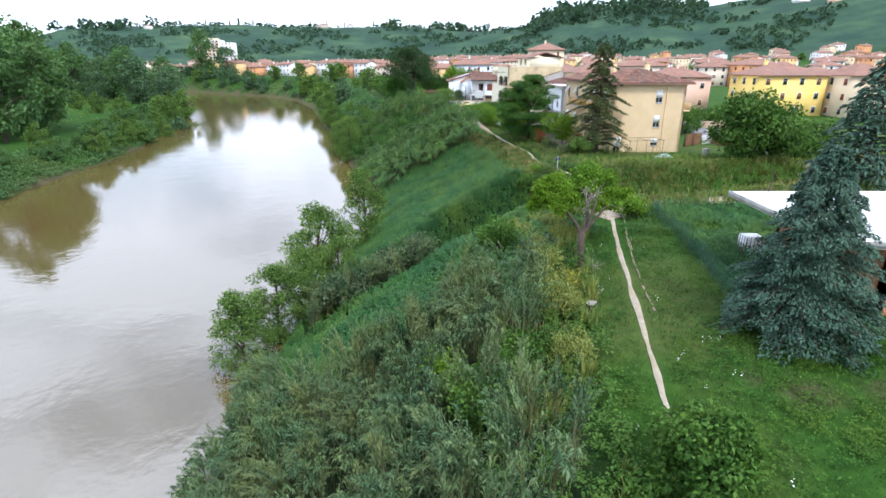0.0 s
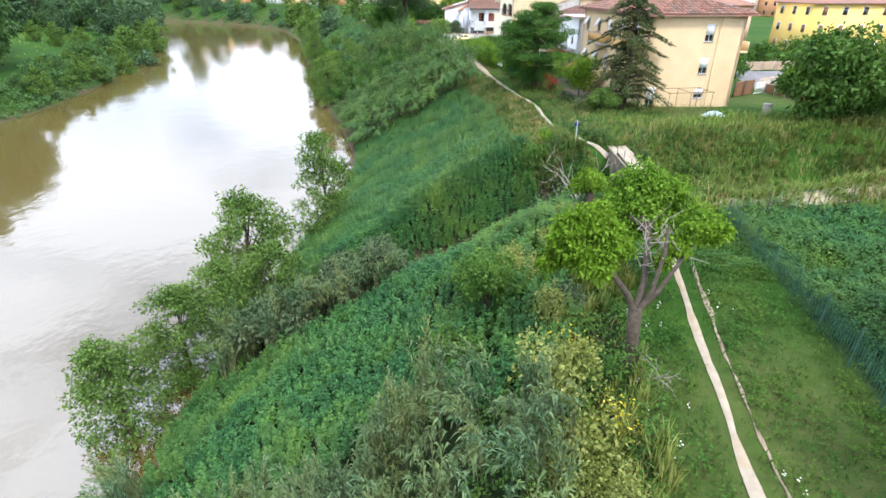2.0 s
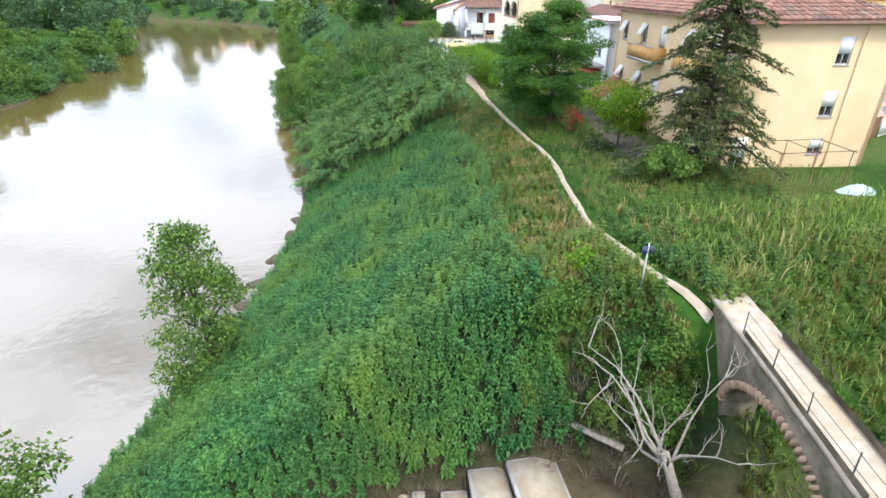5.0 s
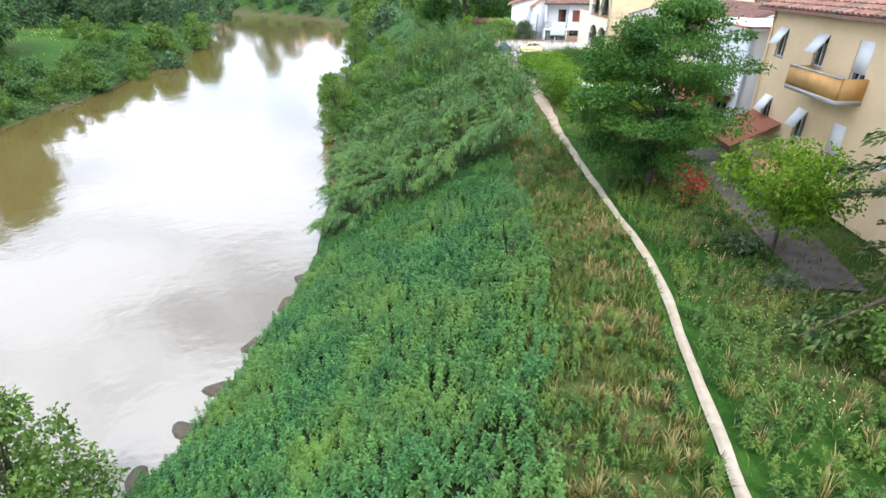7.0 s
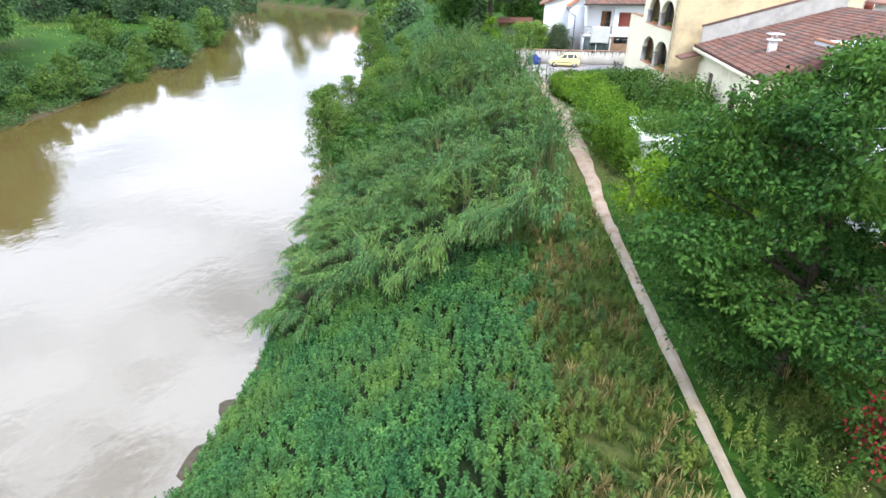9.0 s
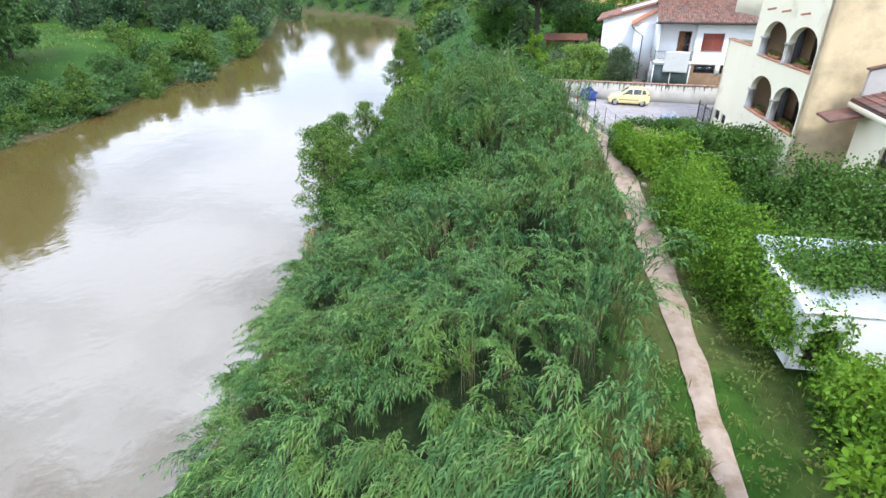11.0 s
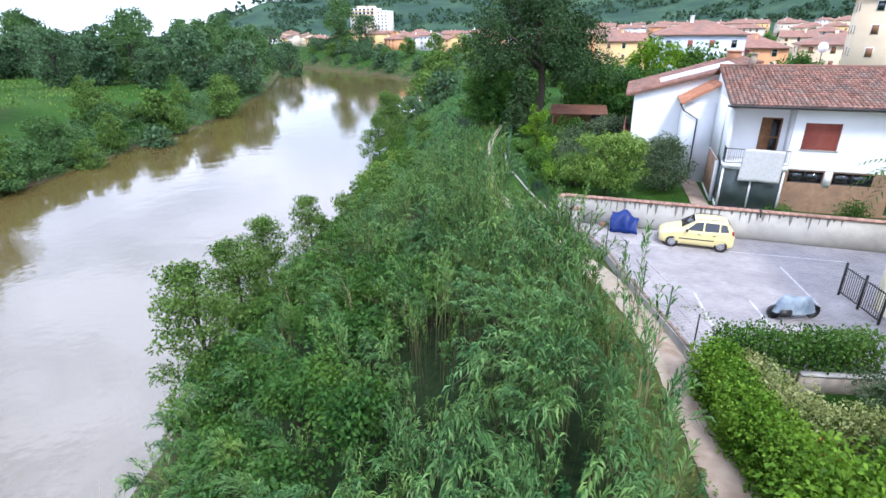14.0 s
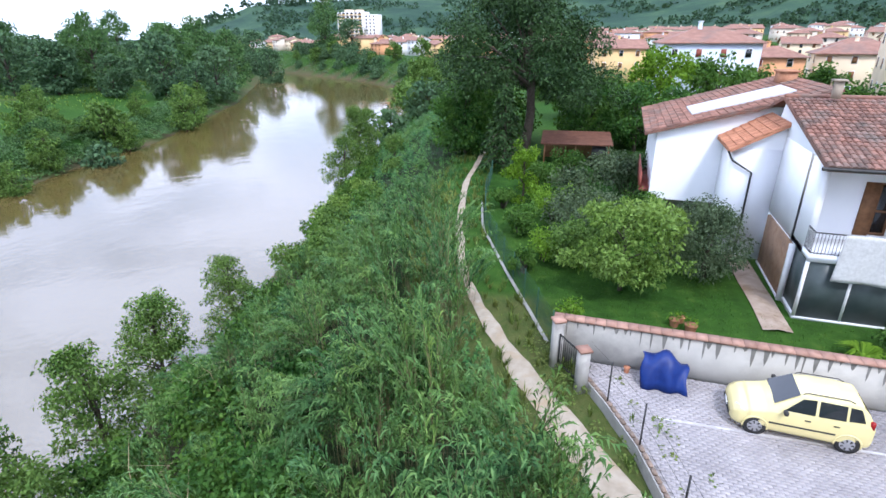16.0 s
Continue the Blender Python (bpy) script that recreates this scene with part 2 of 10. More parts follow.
M_DEAD = surface("dead_wood", (0.19, 0.165, 0.135), (0.32, 0.29, 0.25), 6, 0.9, 0.6, 25)
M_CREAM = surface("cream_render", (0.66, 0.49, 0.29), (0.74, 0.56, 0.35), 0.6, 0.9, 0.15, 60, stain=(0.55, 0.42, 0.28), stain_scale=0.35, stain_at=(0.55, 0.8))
M_YELLOWW = surface("yellow_render", (0.86, 0.78, 0.57), (0.90, 0.83, 0.63), 0.5, 0.9, 0.15, 60, stain=(0.48, 0.40, 0.27), stain_scale=0.3, stain_at=(0.58, 0.8))
M_WHITE = surface("white_render", (0.82, 0.83, 0.85), (0.86, 0.87, 0.88), 0.7, 0.85, 0.12, 60, stain=(0.76, 0.76, 0.77), stain_scale=0.3, stain_at=(0.6, 0.85))
M_TILE = surface("clay_roof_tiles", (0.18, 0.088, 0.064), (0.28, 0.145, 0.105), 3.0, 0.9, 0.3, 30, stain=(0.15, 0.12, 0.10), stain_scale=0.8, stain_at=(0.45, 0.7), per_piece=0.32)
M_BROWNTILE = surface("brown_clay_tiles", (0.13, 0.062, 0.048), (0.20, 0.10, 0.075), 3.0, 0.9, 0.3, 30, stain=(0.11, 0.09, 0.08), stain_scale=0.8, stain_at=(0.45, 0.7), per_piece=0.3)
# Near-black surface for sheets added where the loggias are only in shade.
M_SHADE_SHEET = surface("dark_shade_sheet", (0.035, 0.035, 0.04), (0.06, 0.058, 0.06), 3.0, 0.9, 0.1)
M_COPING = surface("dull_clay_coping", (0.30, 0.165, 0.12), (0.40, 0.245, 0.185), 3.0, 0.9, 0.3, 30, per_piece=0.2)
M_EDGING = surface("worn_brick_edging", (0.20, 0.145, 0.11), (0.30, 0.225, 0.175), 3.0, 0.95, 0.4, 40, per_piece=0.2)
M_TILE_NEW = surface("new_clay_tiles", (0.36, 0.15, 0.085), (0.45, 0.21, 0.12), 3.0, 0.9, 0.3, 30, per_piece=0.2)
M_CONC = surface("weathered_concrete", (0.36, 0.345, 0.32), (0.48, 0.46, 0.43), 1.5, 0.9, 0.3, 30, stain=(0.25, 0.24, 0.22), stain_scale=0.7)
M_STONE = surface("old_stone", (0.30, 0.25, 0.19), (0.46, 0.39, 0.30), 2.5, 0.95, 0.6, 20, stain=(0.18, 0.16, 0.12), stain_scale=1.2)
M_BRICK = surface("brick", (0.36, 0.16, 0.09), (0.50, 0.26, 0.15), 3.0, 0.9, 0.4, 40, per_piece=0.25)
M_WOOD = surface("brown_wood", (0.16, 0.075, 0.035), (0.26, 0.13, 0.06), 5.0, 0.6, 0.2, 40)
M_SHUTTER = surface("red_brown_shutter", (0.24, 0.06, 0.045), (0.30, 0.085, 0.06), 4.0, 0.6, 0.1, 40)
M_METAL = surface("dark_metal", (0.035, 0.035, 0.035), (0.06, 0.06, 0.06), 5.0, 0.5, 0, metal=0.4)
M_RUST = surface("rusty_sheet", (0.10, 0.042, 0.026), (0.17, 0.075, 0.045), 2.0, 0.9, 0.2, 30)
M_ASPHALT = surface("asphalt", (0.16, 0.155, 0.16), (0.22, 0.215, 0.22), 2.0, 0.95, 0.3, 60, stain=(0.12, 0.115, 0.115), stain_scale=0.3)
M_WEED = leafy("pale_weeds", (0.055, 0.10, 0.018), (0.098, 0.160, 0.032), (0.165, 0.225, 0.06), 0.25, 0.6, (0.16, 0.165, 0.05))
M_LOCUST = leafy("locust_leaves", (0.024, 0.076, 0.014), (0.055, 0.138, 0.024), (0.115, 0.215, 0.042), 0.32, 0.4)
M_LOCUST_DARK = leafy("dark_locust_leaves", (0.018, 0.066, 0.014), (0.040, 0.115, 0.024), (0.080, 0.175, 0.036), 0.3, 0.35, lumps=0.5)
M_WILLOW = leafy("willow_leaves", (0.055, 0.120, 0.020), (0.125, 0.22, 0.040), (0.22, 0.33, 0.085), 0.35, 0.4)
M_FENNEL = leafy("dry_fennel", (0.10, 0.15, 0.03), (0.185, 0.235, 0.055), (0.31, 0.335, 0.11), 0.3, 0.8)
M_MUD = surface("wet_mud", (0.045, 0.036, 0.022), (0.085, 0.07, 0.045), 3, 0.7, 0.6, 12)

# ---- lie of the land ----
WATER_Z = -12.2
RIGHT_BANK = [(-14, -500), (-14, 20), (-13.5, 46), (-12.5, 61), (-11, 70), (-11.1, 85), (-12, 92), (-17, 110), (-24, 131), (-29.5, 153), (-42, 194), (-51, 225),
              (-68, 284), (-90, 340), (-108, 369), (-140, 400), (-190, 433), (-256, 476), (-420, 545), (-1200, 700)]
LEFT_BANK = [(-70, -500), (-73, 40), (-77, 88), (-81, 108), (-82, 129), (-86, 150), (-92, 170), (-100, 195), (-107, 221), (-142, 294), (-215, 410), (-300, 452), (-420, 490), (-1200, 620)]
PATH_LINE = [(7.0, -60), (7.1, 0), (7.3, 9), (7.7, 15.2), (8.5, 19), (9.6, 24.1), (11, 30.8), (12.7, 38), (13.4, 41.5), (14.0, 44.0), (14.3, 52.5), (12.9, 55.3), (11.6, 61), (11.7, 67),
             (11.9, 72), (11.5, 77), (10.8, 82), (9.7, 89), (8.5, 97), (7.9, 102), (7.0, 107.7), (5.5, 117), (4.0, 124), (2.2, 129), (0.3, 132), (-1.9, 135), (-4.3, 138.5),
             (-7.3, 144), (-9.6, 150.5), (-12.2, 161.5), (-14.5, 180), (-19, 205), (-30, 230)]
CREEK = [(140, 66), (60, 57), (30, 51.5), (14, 48.2), (8.5, 50.4), (2.5, 50.0), (-6, 47.0), (-16, 44.5)]
CREEK_BED = [-2.2, -2.8, -4.2, -6.3, -6.3, -8.3, -10.6, -12.8]


def to_line(x, y, line):
    """Signed distance from points to a line of points (plus: to its right), and how far along it they lie."""
    best, side, along = np.full(x.shape, 1e9), np.zeros(x.shape), np.zeros(x.shape)
    run = 0.0
    for (ax, ay), (bx, by) in zip(line, line[1:]):
        dx, dy = bx - ax, by - ay
        n = math.hypot(dx, dy)
        s = np.clip(((x - ax) * dx + (y - ay) * dy) / (n * n), 0, 1)
        px, py = x - ax - s * dx, y - ay - s * dy
        d = np.hypot(px, py)
        near = d < best
        best = np.where(near, d, best)
        side = np.where(near, np.sign(px * dy - py * dx), side)
        along = np.where(near, run + s * n, along)
        run += n
    return best * side, along


def smooth(a, b, v):
    t = np.clip((v - a) / (b - a), 0, 1)
    return t * t * (3 - 2 * t)


def ripple(x, y, size, seed=0.0):
    """Cheap smooth unevenness, about -1 to 1."""
    u, v = x / size + seed, y / size + seed * 1.7
    return (np.sin(u * 1.7 + 1.3 * np.sin(v * 1.1)) + np.sin(v * 2.1 + 1.7 * np.sin(u * 0.9)) + 0.6 * np.sin(u * 3.7 + v * 2.9) + 0.4 * np.sin(v * 5.3 - u * 4.1)) / 3.0


CREEK_RUN = np.cumsum([0] + [math.dist(a, b) for a, b in zip(CREEK, CREEK[1:])])


def land(x, y):
    """Height of the bare ground."""
    x, y = np.asarray(x, float), np.asarray(y, float)
    dr, _ = to_line(x, y, RIGHT_BANK)
    dl, _ = to_line(x, y, LEFT_BANK)
    dl = -dl
    base = np.interp(y, [-100, 45, 60, 80, 100, 125, 400], [0, 0, -0.15, -0.75, -0.6, -0.1, 0])
    wide = np.interp(y, [-100, 20, 50, 70, 100, 130, 150, 180, 230, 300], [18.5, 18.5, 21, 21.5, 20.5, 20, 16, 16.5, 20, 20])
    t = np.clip(dr / wide, 0, 1.3)
    f = np.where(t < 0.82, t, 0.82 + 0.18 * (1 - np.exp(-(t - 0.82) / 0.16)))
    f = f + 0.18 * math.exp(-3.0) * smooth(1.0, 1.3, t)
    right = WATER_Z + (base - WATER_Z) * np.minimum(f, 1) + 0.10 * ripple(x, y, 3.0) + 0.35 * ripple(x, y, 9.0, 2.0) * np.clip(1 - abs(t - 0.5) * 2, 0, 1)
    dc, run = to_line(x, y, CREEK)
    bed = np.interp(run, CREEK_RUN, CREEK_BED)
    gully = (np.maximum(bed, bed + (abs(dc) - 1.1) * np.where(dc < 0, 0.78 + 1.17 * smooth(7.5, 12.5, x) - 0.9 * smooth(15, 19, x), 1.55 - 0.75 * smooth(15, 20, x))) + 0.15 * ripple(x, y, 1.5, 4.0))
    lip = np.clip(0.5 + 0.5 * (gully - right) / 1.6, 0, 1)
    right = gully + (right - gully) * lip - 1.6 * lip * (1 - lip) * (x < 16)
    r = np.hypot(x, y - 60)
    az = np.degrees(np.arctan2(x, y - 60))
    el = np.interp(az, [-90, -46, -41, -36, -30, -15, -6, 4, 9, 12, 20, 25, 33, 42, 60, 120], [0, 0, 0.6, 2.9, 3.4, 3.7, 3.5, 3.1, 3.4, 4.9, 5.2, 4.6, 5.3, 6.2, 6.0, 2])
    top = np.interp(az, [-90, 0, 15, 60], [1500, 1500, 1300, 1100])
    hill = np.tan(np.radians(el)) * top * smooth(0.5, 1.0, r / top) ** 1.3 * (1 + 0.10 * ripple(x, y, 130, 1.0) * (r < top * 1.3))
    right = right + hill * (dr > 30) + 0.020 * np.clip(r - 250, 0, 480) * smooth(-14, 6, az) * smooth(30, 90, dr)
    left = WATER_Z + 3.6 * smooth(0, 9, dl) + 2.2 * smooth(30, 44, dl) + 2.0 * smooth(70, 160, dl) + 0.25 * ripple(x, y, 5.0) * smooth(0, 4, dl) + hill * (dl > 100)
    bottom = WATER_Z - np.clip(0.35 * np.minimum(abs(dr), abs(dl)), 0, 2.5)
    return np.where(dr > 0, np.maximum(right, WATER_Z - 0.6), np.where(dl > 0, left, bottom))


def spaced(spans):
    """Grid lines from (start, end, step) spans."""
    v = []
    for a, b, s in spans:
        v += list(np.linspace(a, b, max(1, round((b - a) / s)), endpoint=False))
    return np.array(v + [spans[-1][1]])


def np_mesh(name, co, tris, quads=None):
    """A mesh from arrays of points, triangles and four-sided faces."""
    me = bpy.data.meshes.new(name)
    tris = np.asarray(tris, np.int32).reshape(-1, 3)
    quads = np.zeros((0, 4), np.int32) if quads is None else np.asarray(quads, np.int32).reshape(-1, 4)
    loops = np.concatenate([tris.ravel(), quads.ravel()])
    starts = np.concatenate([np.arange(len(tris)) * 3, len(tris) * 3 + np.arange(len(quads)) * 4])
    me.vertices.add(len(co))
    me.vertices.foreach_set("co", np.asarray(co, np.float32).ravel())
    me.loops.add(len(loops))
    me.loops.foreach_set("vertex_index", loops.astype(np.int32))
    me.polygons.add(len(starts))
    me.polygons.foreach_set("loop_start", starts.astype(np.int32))
    me.update(calc_edges=True)
    return me


def place(name, me, mat, parent=None, label="", category="", group="", kind="", smooth_faces=False):
    me.materials.clear()
    me.materials.append(mat)
    if smooth_faces:
        me.polygons.foreach_set("use_smooth", np.ones(len(me.polygons), bool))
    ob = new(name, me)
    ob.parent = parent
    return tagged(ob, label, category, group, kind)


def sheet(name, xs, ys, mat, lift=0.0):
    gx, gy = np.meshgrid(xs, ys)
    gz = land(gx, gy) + lift
    co = np.stack([gx, gy, gz], -1).reshape(-1, 3)
    k = np.arange(len(xs) * len(ys)).reshape(len(ys), len(xs))
    return np_mesh(name, co, [], np.stack([k[:-1, :-1], k[:-1, 1:], k[1:, 1:], k[1:, :-1]], -1).reshape(-1, 4)), co


GX = spaced([(-3000, -600, 120), (-600, -200, 20), (-200, -70, 5), (-70, -18, 6), (-18, 20, 0.7), (20, 60, 2), (60, 300, 12), (300, 900, 40), (900, 3000, 110)])
GY = spaced([(-1500, -100, 120), (-100, -5, 10), (-5, 150, 0.75), (150, 260, 3), (260, 600, 10), (600, 1800, 35), (1800, 3500, 150)])
ground_mesh, gco = sheet("ground", GX, GY, M_GROUND)
gx, gy = gco[:, 0], gco[:, 1]
g_dr, _ = to_line(gx, gy, RIGHT_BANK)
g_dl, _ = to_line(gx, gy, LEFT_BANK)
g_dp, _ = to_line(gx, gy, PATH_LINE)
g_dc, _ = to_line(gx, gy, CREEK)
g_r = np.hypot(gx, gy - 60)
bare = np.clip(1 - g_dr / 2.5, 0, 1) * (g_dr > 0) + np.clip(1 + g_dl / 2.5, 0, 1) * (g_dl < 0) + (g_dr <= 0) * (g_dl >= 0)
bare = bare + np.clip(1 - abs(g_dc) / 2.5, 0, 1) * (g_dr > 0) * (gx < 25)
dry = 0.8 * smooth(-6.5, -3.0, g_dp) * smooth(-0.5, -2.0, g_dp) * (gy > 54) * (gy < 100) + 0.5 * smooth(0.35, 0.75, ripple(gx, gy, 14, 3)) * (g_r < 400)
for cx, cy, r in ((13.0, 15.6, 1.1), (15.9, 15.4, 1.3), (11.7, 16.6, 0.6), (9.8, 12.0, 0.5), (17.5, 14.0, 1.0)):
    bare = bare + 0.8 * smooth(r, r * 0.4, np.hypot(gx - cx, gy - cy) + 0.4 * ripple(gx, gy, 0.5))
dry = dry + 0.65 * smooth(0.8, 2.0, g_dp) * smooth(16, 12, g_dp) * (gy > 53) * (gy < 100) * smooth(-0.5, 0.3, ripple(gx, gy, 2.0, 4))
dry = dry + 0.8 * smooth(-2.6, -1.6, g_dp) * smooth(3.2, 2.2, g_dp) * (gy > 100) * (gy < 142)
dry = dry + 0.2 * smooth(0.4, 1.0, g_dp) * smooth(3.4, 2.0, g_dp + 0.5 * ripple(gx, gy, 2.0)) * (gy < 38)
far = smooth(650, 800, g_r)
# Where the shade-darkened litter lies: the planted bank and the creek gully.
shaded_litter = (g_dr > 1) * smooth(-1.6, -3.4, g_dp + 2.4 * (gy > 54) * (gy < 98)) * smooth(235, 180, gy) + (abs(g_dc) < 3.5) * (gx < 16)
for name, v in (("bare", bare), ("dry", dry), ("shaded_litter", shaded_litter), ("far", far)):
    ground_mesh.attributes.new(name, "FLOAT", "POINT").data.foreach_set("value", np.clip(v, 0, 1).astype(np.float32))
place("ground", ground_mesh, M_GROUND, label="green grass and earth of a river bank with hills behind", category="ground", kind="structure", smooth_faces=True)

wx, wy = spaced([(-1300, -120, 60), (-120, 0, 8)]), spaced([(-500, -50, 50), (-50, 300, 10), (300, 760, 40)])
wgx, wgy = np.meshgrid(wx, wy)
wk = np.arange(len(wx) * len(wy)).reshape(len(wy), len(wx))
place("river", np_mesh("river", np.stack([wgx, wgy, np.full(wgx.shape, WATER_Z)], -1).reshape(-1, 3), [], np.stack([wk[:-1, :-1], wk[:-1, 1:], wk[1:, 1:], wk[1:, :-1]], -1).reshape(-1, 4)),
      M_WATER, label="calm muddy brown river that mirrors a cloudy sky", category="river", kind="structure")


def ribbon(name, line, width, mat, label, category, lift=0.05, step=0.6, wander=0.18, seed=1.0):
    """A worn strip that lies on the ground along a line, with uneven edges."""
    seg = np.cumsum([0] + [math.dist(a, b) for a, b in zip(line, line[1:])])
    s = np.arange(0, seg[-1], step)
    lx, ly = np.interp(s, seg, [p[0] for p in line]), np.interp(s, seg, [p[1] for p in line])
    for _ in range(3):
        lx[1:-1], ly[1:-1] = (lx[:-2] + lx[1:-1] * 2 + lx[2:]) / 4, (ly[:-2] + ly[1:-1] * 2 + ly[2:]) / 4
    tx, ty = np.gradient(lx), np.gradient(ly)
    n = np.hypot(tx, ty)
    nx, ny = ty / n, -tx / n
    w = width if np.isscalar(width) else np.interp(s, *width)
    rows = []
    for k in (-1, -0.5, 0, 0.5, 1):
        edge = wander * (ripple(s, s * 0 + 3 * k, 0.9, seed) + ripple(s, s * 0 + k, 3.1, seed)) * abs(k)
        o = k * w / 2 + edge * np.sign(k)
        x, y = lx + nx * o, ly + ny * o
        rows.append(np.stack([x, y, land(x, y) + lift * (1.0 - 0.6 * abs(k)) + 0.01], -1))
    co = np.stack(rows, 1).reshape(-1, 3)
    k = np.arange(len(s) * 5).reshape(len(s), 5)
    me = np_mesh(name, co, [], np.stack([k[:-1, :-1], k[:-1, 1:], k[1:, 1:], k[1:, :-1]], -1).reshape(-1, 4))
    return place(name, me, mat, label=label, category=category, kind="structure", smooth_faces=True)

# ---- paths and clearing ----
ribbon("footpath", [(7.5, 13.4)] + PATH_LINE[3:9], ([0, 3, 5, 9, 12, 16, 20, 26, 32], [0.22, 0.28, 0.2, 0.29, 0.22, 0.3, 0.24, 0.32, 0.3]), M_DUST, "narrow trodden chalky footpath through mown grass", "footpath", wander=0.045)
ribbon("footpath", [(14.25, 53.3)] + PATH_LINE[11:20], ([0, 26, 36, 52], [0.33, 0.34, 0.44, 0.6]), M_DUST, "narrow trodden chalky footpath along the bank top", "footpath", wander=0.03, seed=2, lift=0.14)
ribbon("footpath", PATH_LINE[17:24], ([0, 5, 10, 22, 30, 36, 42], [0.12, 0.5, 0.8, 1.35, 1.3, 0.8, 0.1]), M_DUST_PINK, "pinkish clay footpath between canes and hedges", "footpath", wander=0.08, seed=3, lift=0.17)
ribbon("footpath", PATH_LINE[20:], ([0, 6, 14, 28, 33, 40, 60], [0.2, 0.9, 1.3, 1.1, 0.6, 0.42, 0.45]), M_DUST, "pale dusty footpath beside a garden fence", "footpath", wander=0.08, seed=4, lift=0.10)
ribbon("wheel_track", [(9.9, 22), (10.8, 27), (12.2, 33), (13.6, 38)], 0.10, M_DUST_PINK, "thin worn wheel track in the grass", "track", wander=0.10, seed=5, lift=0.03)
ribbon("dirt_track", [(13.4, 40.3), (15.5, 40.9), (19, 41.8), (26, 43.0), (38, 45.5), (60, 49)], ([0, 1.5, 3.5, 8, 40], [0.5, 1.0, 1.3, 1.5, 2.2]), M_DUST, "pale dusty track beside a grassy ditch", "track", wander=0.25, seed=6, lift=0.06)
CLEARING = [(12.0, 36.9), (12.45, 38.3), (12.9, 39.6), (13.4, 41.3), (13.78, 43.5)]
ribbon("clearing", CLEARING, ([0, 0.9, 1.8, 3.0, 4.2, 5.4, 6.9], [0.25, 1.6, 3.2, 3.6, 2.8, 1.5, 1.1]), surface("trodden_clearing", (0.24, 0.185, 0.12), (0.43, 0.37, 0.29), 1.6, 0.95, 0.6, 18, stain=(0.16, 0.14, 0.07), stain_scale=1.7, stain_at=(0.56, 0.7)), "bare dusty clearing at the bridge head", "clearing", step=0.22, wander=0.5, seed=7, lift=0.09)


# ---- leaves ----
rng = np.random.default_rng(7)


def unit(v):
    return v / np.maximum(np.linalg.norm(v, axis=-1, keepdims=True), 1e-9)


def leaf_arrays(base, mid, tip, side, w):
    """Leaves of two triangles, bent at their broadest place."""
    n = len(base)
    s = side * (np.asarray(w)[:, None] / 2)
    co = np.stack([base, mid + s, mid - s, tip], 1).reshape(-1, 3)
    k = np.arange(n)[:, None] * 4
    return co, np.concatenate([k + [0, 1, 2], k + [1, 3, 2]])


def join(parts):
    co, tr, at = [], [], 0
    for c, t in parts:
        co.append(c)
        tr.append(np.asarray(t) + at)
        at += len(c)
    return np.concatenate(co), np.concatenate(tr)


def scatter(n, x0, x1, y0, y1, keep):
    """Random places in a stretch of the plan where keep(x, y) is above a random number."""
    x, y = rng.uniform(x0, x1, n), rng.uniform(y0, y1, n)
    k = rng.random(n) < keep(x, y)
    return x[k], y[k]


def path_side(x, y):
    return to_line(x, y, PATH_LINE)[0]


